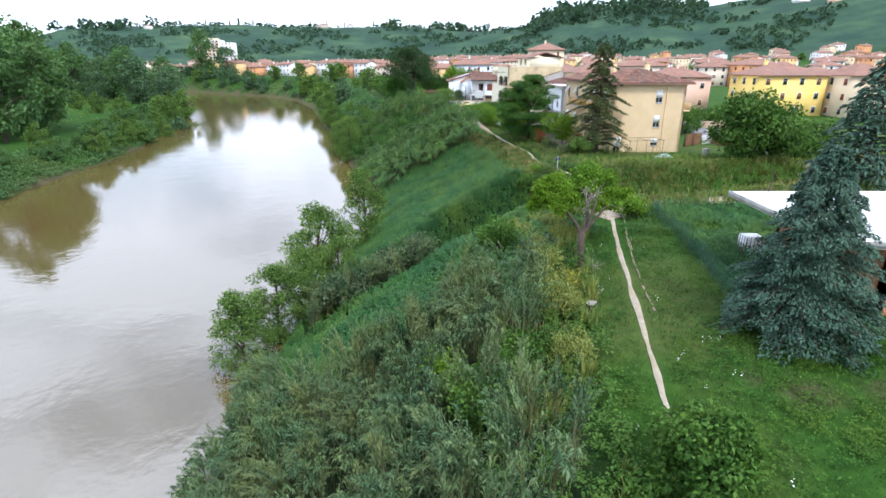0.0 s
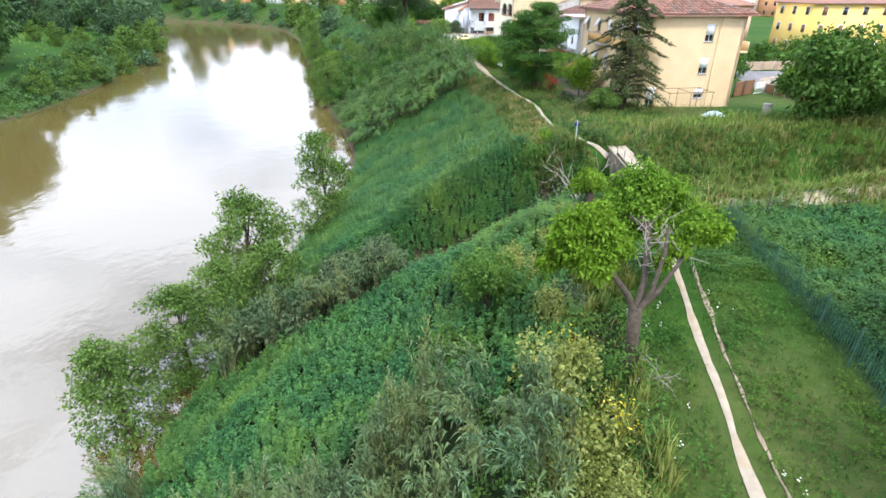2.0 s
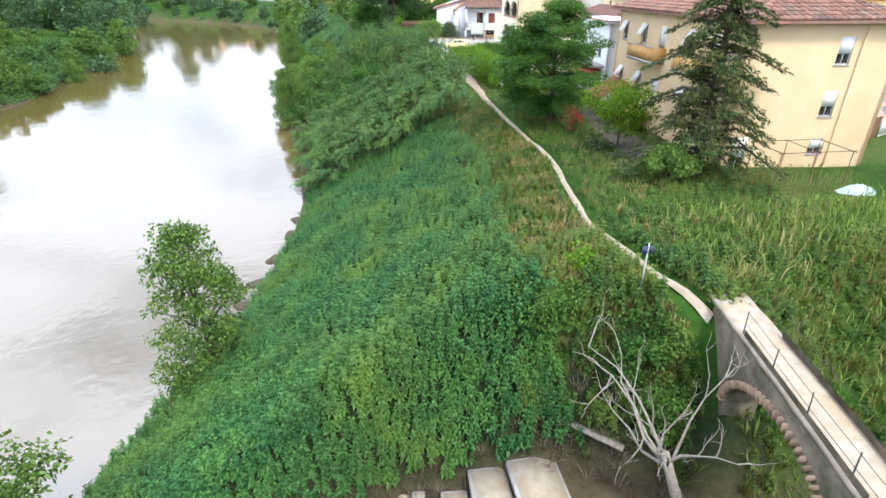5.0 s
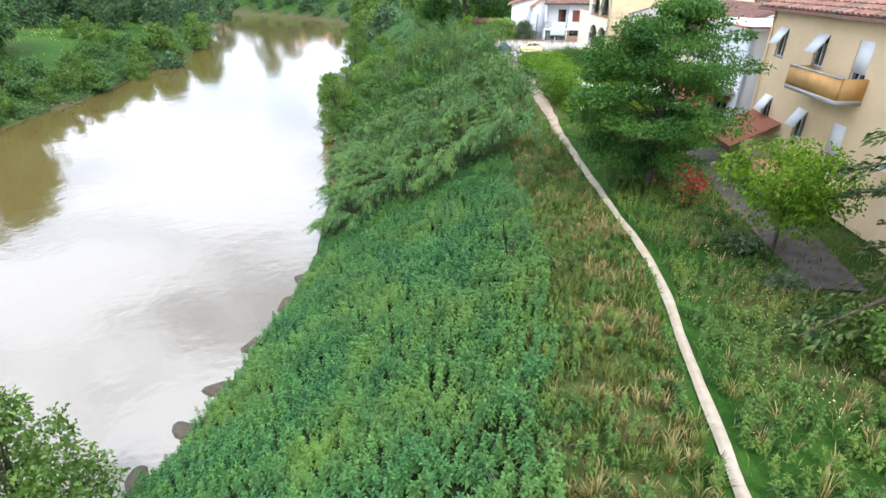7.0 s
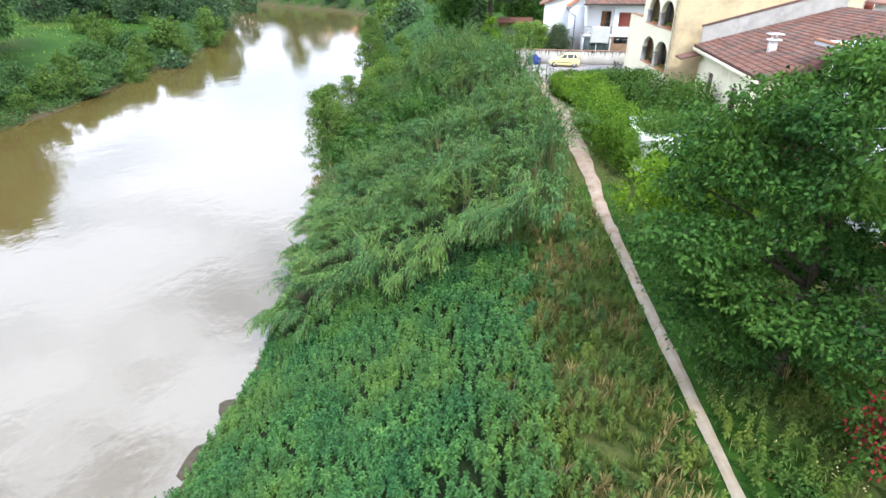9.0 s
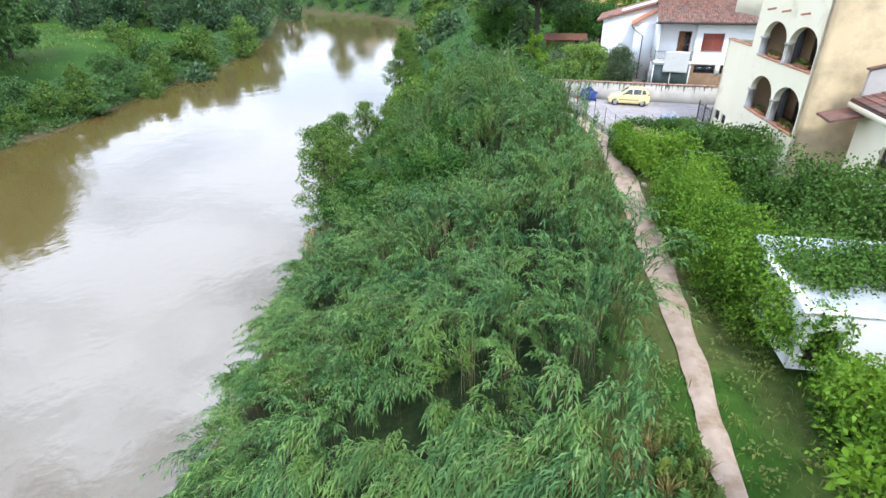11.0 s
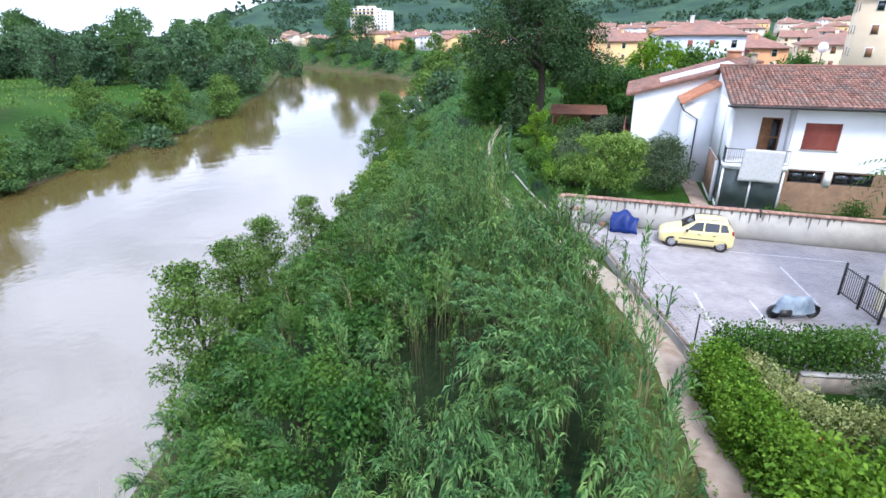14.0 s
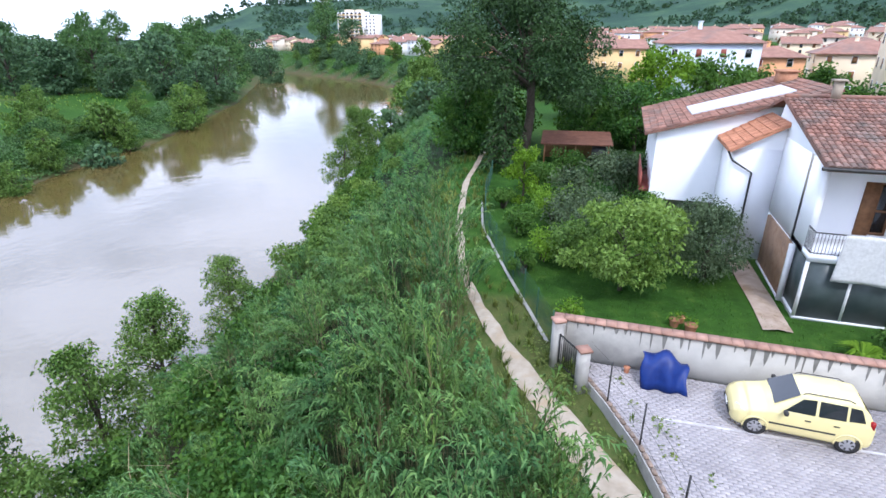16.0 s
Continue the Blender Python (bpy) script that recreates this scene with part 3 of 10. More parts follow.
def cane_mesh(name, x, y, tall, out=None, leaves=26, size=1.0, per=7, upright=0.0):
    """Canes in fans: a handful of stems that rise together and bow over one way, each ending in a plume of long hanging leaves."""
    fans = len(x)
    a = rng.uniform(0, 6.283, fans)
    flow = np.stack([ripple(x, y, 3.3, 2.0) * 0.9 - 0.2, ripple(y, x, 3.9, 5.0) * 0.9 - 0.45], -1) + np.stack([np.cos(a), np.sin(a)], -1) * 0.75
    if out is not None:
        flow = flow + out
    own = tall * rng.uniform(0.72, 1.22, fans)
    k = np.repeat(np.arange(fans), per)
    n = fans * per
    x, y = x[k] + rng.normal(0, 0.17, n), y[k] + rng.normal(0, 0.17, n)
    lean = flow[k] + rng.normal(0, 0.28, (n, 2))
    reach = np.linalg.norm(lean, axis=1)
    lean = lean / np.maximum(reach, 1e-6)[:, None]
    reach = np.clip(reach, 0.25, 1.6) * rng.uniform(0.7, 1.15, n) * (1 - upright)
    foot = np.stack([x, y, land(x, y) - 0.05], -1)
    h = own[k] * rng.uniform(0.80, 1.10, n)

    def stalk(f, q):
        p = foot[q].copy()
        p[:, :2] += lean[q] * (reach[q] * h[q] * 0.42 * f ** 2.3)[:, None]
        p[:, 2] += h[q] * (f - 0.34 * np.minimum(reach[q], 1.4) * f ** 3.8)
        return p

    every = np.arange(n)
    one = np.ones(n)
    side = unit(np.stack([-lean[:, 1], lean[:, 0], 0 * one], -1))
    stems = leaf_arrays(stalk(0 * one, every), stalk(0.6 * one, every), stalk(one, every), side, 0.035 * size * one)
    q = np.repeat(every, leaves)
    m_ = n * leaves
    f = np.clip(np.tile(0.50 + 0.50 * np.linspace(0, 1, leaves) ** 0.8, n) + rng.uniform(-0.02, 0.02, m_), 0, 1)
    b = stalk(f, q)
    along = unit(stalk(f + 0.02, q) - stalk(f - 0.02, q))
    hand = np.tile(np.where(np.arange(leaves) % 2, 1.0, -1.0), n) * rng.uniform(0.5, 1.0, m_)
    cross = unit(np.cross(along, rng.normal(0, 0.22, (m_, 3)) + [0, 0, 1.0]))
    way = unit(along * 0.95 + cross * (0.62 * hand)[:, None] + rng.normal(0, 0.10, (m_, 3)))
    length = rng.uniform(0.46, 0.72, m_) * size * (1.30 - 0.66 * f)
    m = b + way * (length * 0.5)[:, None] + [0, 0, 0.045]
    t = b + way * (length * 0.92)[:, None]
    t[:, 2] -= length * rng.uniform(0.05, 0.48, m_)
    s = unit(np.cross(way, rng.normal(0, 0.35, (m_, 3)) + [0, 0, 1.0]))
    co, tr = leaf_arrays(b, m, t, s, 0.058 * size * rng.uniform(0.75, 1.25, m_))
    return np_mesh(name, co, tr), np_mesh(name + "_stems", *stems)


def nettle_mesh(name, x, y, tall, tiers=6, leaf=0.17):
    """Upright herbs with crossed pairs of pointed leaves in tiers that narrow towards the tip."""
    n, per = len(x), tiers * 4
    q = np.repeat(np.arange(n), per)
    g = np.tile(np.repeat(np.linspace(0, 1, tiers), 4), n)
    turn = np.repeat(rng.uniform(0, 6.283, n), per) + np.tile(np.arange(per) * 1.571 + np.repeat(np.arange(tiers) * 0.6, 4), n) + rng.uniform(-0.3, 0.3, n * per)
    h = tall * rng.uniform(0.72, 1.2, n)
    tilt = rng.normal(0, 0.10, (n, 2))
    hz = h[q] * (0.42 + 0.58 * g)
    b = np.stack([x[q] + tilt[q, 0] * hz, y[q] + tilt[q, 1] * hz, land(x, y)[q] + hz], -1)
    way = np.stack([np.cos(turn), np.sin(turn), 0.05 + 0.55 * g ** 3], -1)
    L = leaf * rng.uniform(0.8, 1.25, n * per) * (1.12 - 0.40 * g) * rng.uniform(0.8, 1.2, n)[q]
    m = b + way * (L * 0.5)[:, None] + [0, 0, 0.14] * L[:, None]
    t = b + way * L[:, None]
    t[:, 2] -= L * (0.5 - 0.3 * g)
    s = np.stack([-np.sin(turn), np.cos(turn), rng.uniform(-0.25, 0.25, n * per)], -1)
    return np_mesh(name, *leaf_arrays(b, m, t, unit(s), L * 0.58))


def tussock_mesh(name, x, y, tall, blades=16, width=0.03, splay=0.55):
    """Tufts of grass whose blades rise from one root and arch outwards."""
    n = len(x)
    q = np.repeat(np.arange(n), blades)
    m_ = n * blades
    turn = rng.uniform(0, 6.283, m_)
    way = np.stack([np.cos(turn), np.sin(turn), 0 * turn], -1)
    h = (tall * rng.uniform(0.7, 1.25, n))[q] * rng.uniform(0.55, 1.1, m_)
    r = rng.uniform(0.1, 1.0, m_) * splay * h
    b = np.stack([x, y, land(x, y) - 0.03], -1)[q] + way * (rng.random(m_) * 0.09)[:, None]
    m = b + way * (r * 0.4)[:, None] + [0, 0, 1.0] * (h * 0.62)[:, None]
    t = b + way * r[:, None] + [0, 0, 1.0] * (h * rng.uniform(0.75, 1.0, m_))[:, None]
    s = np.stack([-way[:, 1], way[:, 0], 0 * turn], -1)
    return np_mesh(name, *leaf_arrays(b, m, t, s, width * rng.uniform(0.7, 1.4, m_)))


def tuft_mesh(name, x, y, tall, r=0.23, leaves=16, leaf=0.175):
    """Leafy domes, as nettles and weeds form them seen from above."""
    n = len(x)
    q = np.repeat(np.arange(n), leaves)
    m_ = n * leaves
    size = rng.uniform(0.7, 1.35, n)
    d = unit(rng.normal(0, 1, (m_, 3)) + [0, 0, 0.35])
    d[:, 2] = np.where(d[:, 2] < -0.3, -d[:, 2], d[:, 2])
    mid = np.stack([x, y, land(x, y) + np.maximum(tall * rng.uniform(0.75, 1.2, n) - r * 0.6, 0.1)], -1)
    b = mid[q] + d * (r * size[q] * rng.uniform(0.55, 1.0, m_))[:, None] * [1, 1, 0.85]
    flat = d * [1, 1, 0.25]
    way = unit(unit(flat) + rng.normal(0, 0.35, (m_, 3)))
    L = leaf * rng.uniform(0.7, 1.3, m_)
    mm = b + way * (L * 0.5)[:, None] + [0, 0, 0.10] * L[:, None]
    t = b + way * L[:, None] - [0, 0, 0.28] * L[:, None]
    s = np.stack([-way[:, 1], way[:, 0], rng.uniform(-0.3, 0.3, m_)], -1)
    return np_mesh(name, *leaf_arrays(b, mm, t, unit(s), L * 0.6))


def cane_bed(label, x, y, tall, out=None, leaves=26, size=1.0, per=7, upright=0.0, mat=None):
    me, st = cane_mesh("cane_bed", x, y, tall, out, leaves, size, per, upright)
    ob = place("cane_bed", me, mat or M_REED, label=label, category="canes", kind="stuff")
    place("cane_stems", st, M_REED_STEM, ob, kind="stuff")


def herb_mesh(name, x, y, tall, leaves=12, leaf=0.13):
    """Upright leafy stems such as nettles, with whorls of broad leaves."""
    n = len(x)
    z = land(x, y)
    q = np.repeat(np.arange(n), leaves)
    f = np.tile(np.linspace(0.25, 1.0, leaves), n)
    d = np.repeat(rng.uniform(0, 6.283, n), leaves) + np.tile(np.arange(leaves) * 2.4, n) + rng.uniform(-0.4, 0.4, n * leaves)
    off = rng.normal(0, 0.05, (n, 2))
    h = tall * rng.uniform(0.65, 1.15, n)
    b = np.stack([x[q] + off[q, 0] * f, y[q] + off[q, 1] * f, z[q] + h[q] * f], -1)
    way = np.stack([np.cos(d), np.sin(d), 0 * d], -1)
    length = leaf * rng.uniform(0.8, 1.3, n * leaves) * (1.25 - 0.5 * f)
    m = b + way * (length * 0.5)[:, None]
    m[:, 2] += length * 0.25
    t = b + way * length[:, None]
    t[:, 2] -= length * rng.uniform(-0.05, 0.4, n * leaves)
    s = np.stack([-way[:, 1], way[:, 0], rng.uniform(-0.3, 0.3, len(way))], -1)
    return np_mesh(name, *leaf_arrays(b, m, t, unit(s), length * 0.62))


def grass_mesh(name, x, y, tall, width=0.03):
    n = len(x)
    z = land(x, y)
    d = rng.uniform(0, 6.283, n)
    way = np.stack([np.cos(d), np.sin(d), 0 * d], -1)
    h = tall * rng.uniform(0.5, 1.3, n)
    b = np.stack([x, y, z - 0.02], -1)
    m = b + way * (h * 0.25)[:, None]
    m[:, 2] += h * 0.7
    t = b + way * (h * rng.uniform(0.4, 0.8, n))[:, None]
    t[:, 2] += h * rng.uniform(0.8, 1.05, n)
    s = np.stack([-way[:, 1], way[:, 0], 0 * d], -1)
    return np_mesh(name, *leaf_arrays(b, m, t, s, width * rng.uniform(0.6, 1.3, n)))


def bank_part(x, y):
    """How far up the right bank a place lies: 0 at the water, 1 at the top."""
    wide = np.interp(y, [-100, 20, 50, 70, 100, 130, 150, 180, 230], [18.5, 18.5, 21, 21.5, 20.5, 20, 16, 16.5, 20])
    return to_line(x, y, RIGHT_BANK)[0] / wide


# ---- canes ----
def near_canes(x, y):
    p, u = path_side(x, y), bank_part(x, y)
    edge = 26 + 5 * smooth(0.4, 0.0, u) + 2.0 * ripple(x, y, 4)
    return (u > 0.03) * (p < -4.9 - 1.2 * ripple(x, y, 3) + 1.4 * (y < 15)) * (y < edge) * (0.35 + 0.65 * (ripple(x, y, 2.6, 5) > -0.35)) * (1 - 0.6 * ((x > -0.5) * (y > 13) * (y < 21) * (x < 3)))


x, y = scatter(1750, -15, 7, 0, 34, near_canes)
cane_bed("tall grey-green giant canes on the river bank", x, y, 3.6 + 0.7 * ripple(x, y, 0.85, 3), None, 26, 0.8, 8, 0.5, M_REED_GREY)


def shore_canes(x, y):
    u = bank_part(x, y)
    return (u > 0.1) * (u < 0.62) * (abs(y - 43.2 - 0.35 * (x + 4)) < 2.6)


x, y = scatter(330, -12, 3, 36, 49, shore_canes)
cane_bed("clump of tall canes by a creek mouth", x, y, 3.8 + 0.5 * ripple(x, y, 2), None, 24, 0.85, 7, 0.45, M_REED_GREY)


def far_canes(x, y):
    p, u = path_side(x, y), bank_part(x, y)
    south = 94.6 + 0.9 * np.sin(x * 0.9) - 1.2 * smooth(0.35, 0.1, u)
    keep = (u > 0.02) * (p < -1.5 + 0.6 * ripple(x, y, 2.5) - 0.6 * smooth(104, 97, y) - 0.8 * smooth(114, 120, y) + 1.2 * smooth(135, 138, y)) * (y > south)
    keep = keep * (1 - smooth(143, 156, y + p * 0.2)) * (1 - 0.65 * smooth(-6.5, -9.0, p) * smooth(114, 119, y))
    return keep * (0.28 + 0.72 * (ripple(x, y, 1.5, 5) > -0.22))


x, y = scatter(5000, -34, 9, 90, 158, far_canes)
riverward, inner = smooth(0.35, 0.05, bank_part(x, y)), smooth(112, 122, y)
front = smooth(101, 94.5, y)[:, None] * np.array([[0.1, -1.7]]) + riverward[:, None] * np.array([[-0.5, -0.35]]) + (smooth(-4.5, -2, path_side(x, y)) * (1 - inner))[:, None] * np.array([[0.15, 0.0]])
tall = 4.2 + 1.15 * ripple(x, y, 0.85, 3) + 0.5 * ripple(x, y, 2.6, 6) + 0.9 * inner * smooth(-9.0, -4.0, path_side(x, y)) - 1.3 * smooth(138, 150, y) - 1.2 * riverward
cane_bed("dense bed of tall giant canes between river and path", x, y, tall, front, 26, 0.92, 7, (0.10 + 0.35 * inner)[:, None].repeat(7, 1).ravel())
# dry tan canes that lean out of the bed
x, y = scatter(900, -22, 6, 84, 142, lambda x, y: far_canes(x, y) * (ripple(x, y, 2.2, 9) > 0.25))
place("dead_canes", cane_mesh("dead_canes", x, y, np.full(len(x), 5.0), None, 3, 0.7, 2)[1], M_HAY_STEM, label="dry tan dead canes among the green ones", category="canes", kind="stuff")

# ---- nettles and other green herbs on the slope ----
def nettles(x, y):
    p, u = path_side(x, y), bank_part(x, y)
    return (u > 0.02) * (p < -4.2 + 0.7 * ripple(x, y, 2.5)) * (abs(to_line(x, y, CREEK)[0]) > 1.3 + 1.6 * (x > 0) * (x < 11) * (to_line(x, y, CREEK)[0] < 0) + (0.25 + 0.3 * ripple(x, y, 0.7)) * (x > -2.5) * (to_line(x, y, CREEK)[0] > 0)) * (0.82 + 0.18 * (ripple(x, y, 1.6, 5) > -0.4))


x, y = scatter(13500, -14, 9, 49, 97, lambda x, y: nettles(x, y) * (1 - 0.9 * far_canes(x, y)))
place("nettle_patch", nettle_mesh("nettle_patch", x, y, 0.95 + 0.3 * ripple(x, y, 2.2) + 0.2 * ripple(x, y, 0.8), 5, 0.19), M_NETTLE, label="dense dark green nettles covering the steep bank", category="nettles", kind="stuff")
x, y = scatter(6500, -13, 10, 27, 50, lambda x, y: nettles(x, y) * (1 - 0.9 * shore_canes(x, y)))
place("nettle_patch", nettle_mesh("nettle_patch", x, y, 1.0 + 0.3 * ripple(x, y, 2.2), 6, 0.19), M_NETTLE, label="blue-green nettles above the creek", category="nettles", kind="stuff")
x, y = scatter(2600, -3, 9, 5, 34, lambda x, y: (path_side(x, y) < -1.8) * (path_side(x, y) > -7) * 0.9)
place("herb_patch", tuft_mesh("herb_patch", x, y, 0.65 + 0.35 * ripple(x, y, 2.2), 0.24, 18, 0.135), M_LOCUST, label="fresh green weeds along the bank edge", category="weeds", kind="stuff")
x, y = scatter(4200, -36, 8, 84, 175, lambda x, y: (bank_part(x, y) > 0.05) * (path_side(x, y) < -0.9) * (path_side(x, y) > -5.5))
place("herb_patch", nettle_mesh("herb_patch", x, y, 0.7 + 0.3 * ripple(x, y, 2.2), 5, 0.17), M_NETTLE, label="green weeds at the foot of the canes", category="weeds", kind="stuff")
def gully_side(x, y):
    d = abs(to_line(x, y, CREEK)[0])
    return (d > 1.2) * (d < 9) * (abs(path_side(x, y)) > 0.7) * (1 - (x < 14) * (y < 44.5)) * (path_side(x, y) > -5.0)


x, y = scatter(3600, 8, 60, 40, 66, lambda x, y: gully_side(x, y) * (ripple(x, y, 1.6, 6) > -0.1))
place("herb_patch", nettle_mesh("herb_patch", x, y, 0.55 + 0.25 * ripple(x, y, 1.4), 4, 0.19), M_HERB, label="green herbs on the creek banks", category="weeds", kind="stuff")
x, y = scatter(5200, 8, 60, 40, 66, lambda x, y: gully_side(x, y) * (ripple(x, y, 2.0, 3) > -0.35))
place("bank_grass", tussock_mesh("bank_grass", x, y, 0.7 + 0.25 * ripple(x, y, 1.7), 14, 0.045, 0.7), M_WEED, label="rank green grass tufts on the creek banks", category="grass", kind="stuff")
x, y = scatter(2600, 8, 60, 40, 66, lambda x, y: gully_side(x, y) * (ripple(x, y, 1.9, 8) > 0.1))
place("dry_grass", tussock_mesh("dry_grass", x, y, 0.75 + 0.25 * ripple(x, y, 1.7), 13, 0.035, 0.6), M_HAY, label="straw-coloured grass tufts on the creek banks", category="grass", kind="stuff")
x, y = scatter(14000, 6, 20, 33, 46, lambda x, y: (abs(to_line(x, y, CREEK)[0]) > 3.0) * ((to_line(x, y, CLEARING)[0] ** 2 > 1.9 + 1.9 * ripple(x, y, 0.7)) | (rng.random(len(x)) < 0.03)) * (abs(path_side(x, y)) > 0.4) * (1 - (x > 14) * (abs(y - 41.3 - 0.2 * (x - 16)) < 0.5)))
place("meadow_grass", grass_mesh("meadow_grass", x, y, 0.28 + 0.12 * ripple(x, y, 1.0), 0.035), M_GRASS, label="ragged grass round a dusty clearing", category="grass", kind="stuff")
x, y = scatter(2400, 8, 22, 34, 46, lambda x, y: (abs(to_line(x, y, CREEK)[0]) > 2.2) * (to_line(x, y, CLEARING)[0] ** 2 > 2.2 + 1.9 * ripple(x, y, 0.9)) * (abs(path_side(x, y)) > 0.5) * (1 - (x > 14.5) * (x < 22) * (y > 39.5) * (y < 42.5)))
place("herb_patch", tuft_mesh("herb_patch", x, y, 0.24 + 0.14 * ripple(x, y, 1.2), 0.18, 14, 0.10), M_NETTLE, label="bright green weeds round a dusty clearing", category="weeds", kind="stuff")
x, y = scatter(8000, 4, 24, 6, 38, lambda x, y: (abs(path_side(x, y)) > 0.55) * (bank_part(x, y) > 1.0) * (to_line(x, y, CLEARING)[0] ** 2 > 3.4) * (0.25 + 0.75 * (ripple(x, y, 1.8, 5) > 0.0)))
place("herb_patch", tuft_mesh("herb_patch", x, y, 0.24 + 0.10 * ripple(x, y, 1.2), 0.20, 10, 0.11), M_GRASS, label="low green clover and weeds in mown grass", category="weeds", kind="stuff")
x, y = scatter(3600, -3, 12, 92, 139, lambda x, y: (abs(path_side(x, y)) > 0.6) * (path_side(x, y) > -2.2) * (path_side(x, y) < 2.6) * (0.25 + 0.75 * (ripple(x, y, 1.5, 3) > -0.1)))
place("herb_patch", tuft_mesh("herb_patch", x, y, 0.28 + 0.16 * ripple(x, y, 1.4), 0.2, 14, 0.13), M_WEED, label="scruffy weeds between a path and hedges", category="weeds", kind="stuff")
x, y = scatter(2200, -16, 2, 132, 176, lambda x, y: (abs(path_side(x, y)) > 0.35) * (path_side(x, y) > -3) * (path_side(x, y) < 1.9) * (0.3 + 0.7 * (ripple(x, y, 1.6, 3) > -0.1)))
place("bank_grass", tussock_mesh("bank_grass", x, y, 0.55 + 0.15 * ripple(x, y, 1.4), 15, 0.04, 0.6), M_WEED, label="yellowish weeds growing over the path edges", category="weeds", kind="stuff")
x, y = scatter(3000, -7, 10, 48, 60, lambda x, y: (to_line(x, y, CREEK)[0] > 1.45 + 0.4 * ripple(x, y, 0.7)) * (path_side(x, y) < -4.4) * smooth(9.5, 4.0, to_line(x, y, CREEK)[0]))
place("nettle_patch", nettle_mesh("nettle_patch", x, y, 0.95 + 0.3 * ripple(x, y, 1.2), 5, 0.19), M_NETTLE, label="green nettles hanging over the creek bank", category="nettles", kind="stuff")
x, y = scatter(700, 6.5, 15, 48, 58, lambda x, y: (to_line(x, y, CREEK)[0] > 0.9) * smooth(7.5, 3.0, to_line(x, y, CREEK)[0]) * (abs(path_side(x, y)) > 0.8) * (path_side(x, y) > -6) * (ripple(x, y, 1.1, 2) > -0.2))
place("dead_stalks", tussock_mesh("dead_stalks", x, y, np.full(len(x), 0.6), 11, 0.03, 0.9), M_STALK, label="brown dead growth on the bank under a bridge", category="stalks", kind="stuff")
x, y = scatter(1500, 6.5, 15, 49, 59, lambda x, y: (to_line(x, y, CREEK)[0] > 2.0) * (abs(path_side(x, y)) > 0.6) * (path_side(x, y) > -6) * (ripple(x, y, 1.3, 7) > -0.3))
place("herb_patch", nettle_mesh("herb_patch", x, y, 0.75 + 0.3 * ripple(x, y, 1.4), 5, 0.17), M_HERB, label="green and yellowish herbs at the bridge end", category="weeds", kind="stuff")
x, y = scatter(1500, 6, 15, 50, 62, lambda x, y: (to_line(x, y, CREEK)[0] > 3.0) * (path_side(x, y) > -5) * (path_side(x, y) < -0.5) * (ripple(x, y, 1.2, 3) > -0.1))
place("dry_grass", tussock_mesh("dry_grass", x, y, 0.7 + 0.2 * ripple(x, y, 1.2), 14, 0.035, 0.6), M_HAY, label="straw-coloured grass at the bridge end", category="grass", kind="stuff")
x, y = scatter(420, -3, 11, 48.5, 53.0, lambda x, y: (to_line(x, y, CREEK)[0] > 0.7) * (to_line(x, y, CREEK)[0] < 2.4) * 1.0)
place("dead_stalks", tussock_mesh("dead_stalks", x, y, np.full(len(x), 0.7), 11, 0.03, 1.1), M_STALK, label="brown roots and dead stalks above the creek bed", category="stalks", kind="stuff")
x, y = scatter(1100, 4, 13, 10, 42, lambda x, y: (path_side(x, y) > -2.6) * (abs(path_side(x, y)) > 0.5) * (ripple(x, y, 1.8, 6) > 0.1))
place("herb_patch", tuft_mesh("herb_patch", x, y, 0.2 + 0.08 * ripple(x, y, 2.2), 0.15, 12, 0.09), M_GRASS, label="low broad-leaved weeds in the mown grass", category="weeds", kind="stuff")
x, y = scatter(7000, -80, -14, 140, 260, lambda x, y: (bank_part(x, y) > 0.03) * (bank_part(x, y) < 0.95))
place("scrub", herb_mesh("scrub", x, y, 1.2 + 0.8 * ripple(x, y, 6), 10, 0.4), M_NETTLE, label="low green scrub on the far river bank", category="scrub", kind="stuff")

# ---- grass ----
def verge(x, y):
    p = abs(path_side(x, y))
    return (p > 0.3) * (p < 18) * (abs(to_line(x, y, CREEK)[0]) > 4.2) * (0.4 + 0.6 * (ripple(x, y, 1.2) > -0.5))


x, y = scatter(50000, 2, 24, 4, 45, lambda x, y: verge(x, y) * (path_side(x, y) > -3.6) * ((path_side(x, y) < 3) | (rng.random(len(x)) < 0.7)))
place("meadow_grass", grass_mesh("meadow_grass", x, y, 0.20 + 0.10 * ripple(x, y, 2)), M_GRASS, label="fresh green mown grass beside the path", category="grass", kind="stuff")
x, y = scatter(30000, 4, 34, 52, 100, lambda x, y: verge(x, y) * (path_side(x, y) > -5))
place("meadow_grass", grass_mesh("meadow_grass", x, y, 0.34 + 0.16 * ripple(x, y, 2.5)), M_WEED, label="long green grass and weeds along the path", category="grass", kind="stuff")


def bank_top(x, y):
    p = path_side(x, y)
    return (p < -0.4) * (p > -5.6 + 0.5 * ripple(x, y, 1.5)) * (y > 53.0)


x, y = scatter(5600, 3, 14, 53, 97, lambda x, y: bank_top(x, y) * (ripple(x, y, 1.4, 8) > 0.0) * (0.25 + 0.75 * smooth(-4.4, -3.0, path_side(x, y))))
place("dry_grass", tussock_mesh("dry_grass", x, y, 0.6 + 0.22 * ripple(x, y, 1.5), 14, 0.035, 0.6), M_HAY, label="tufts of dry straw-coloured grass along the bank top", category="grass", kind="stuff")
x, y = scatter(6000, 3, 14, 53, 97, lambda x, y: bank_top(x, y) * (ripple(x, y, 1.4, 8) < 0.05))
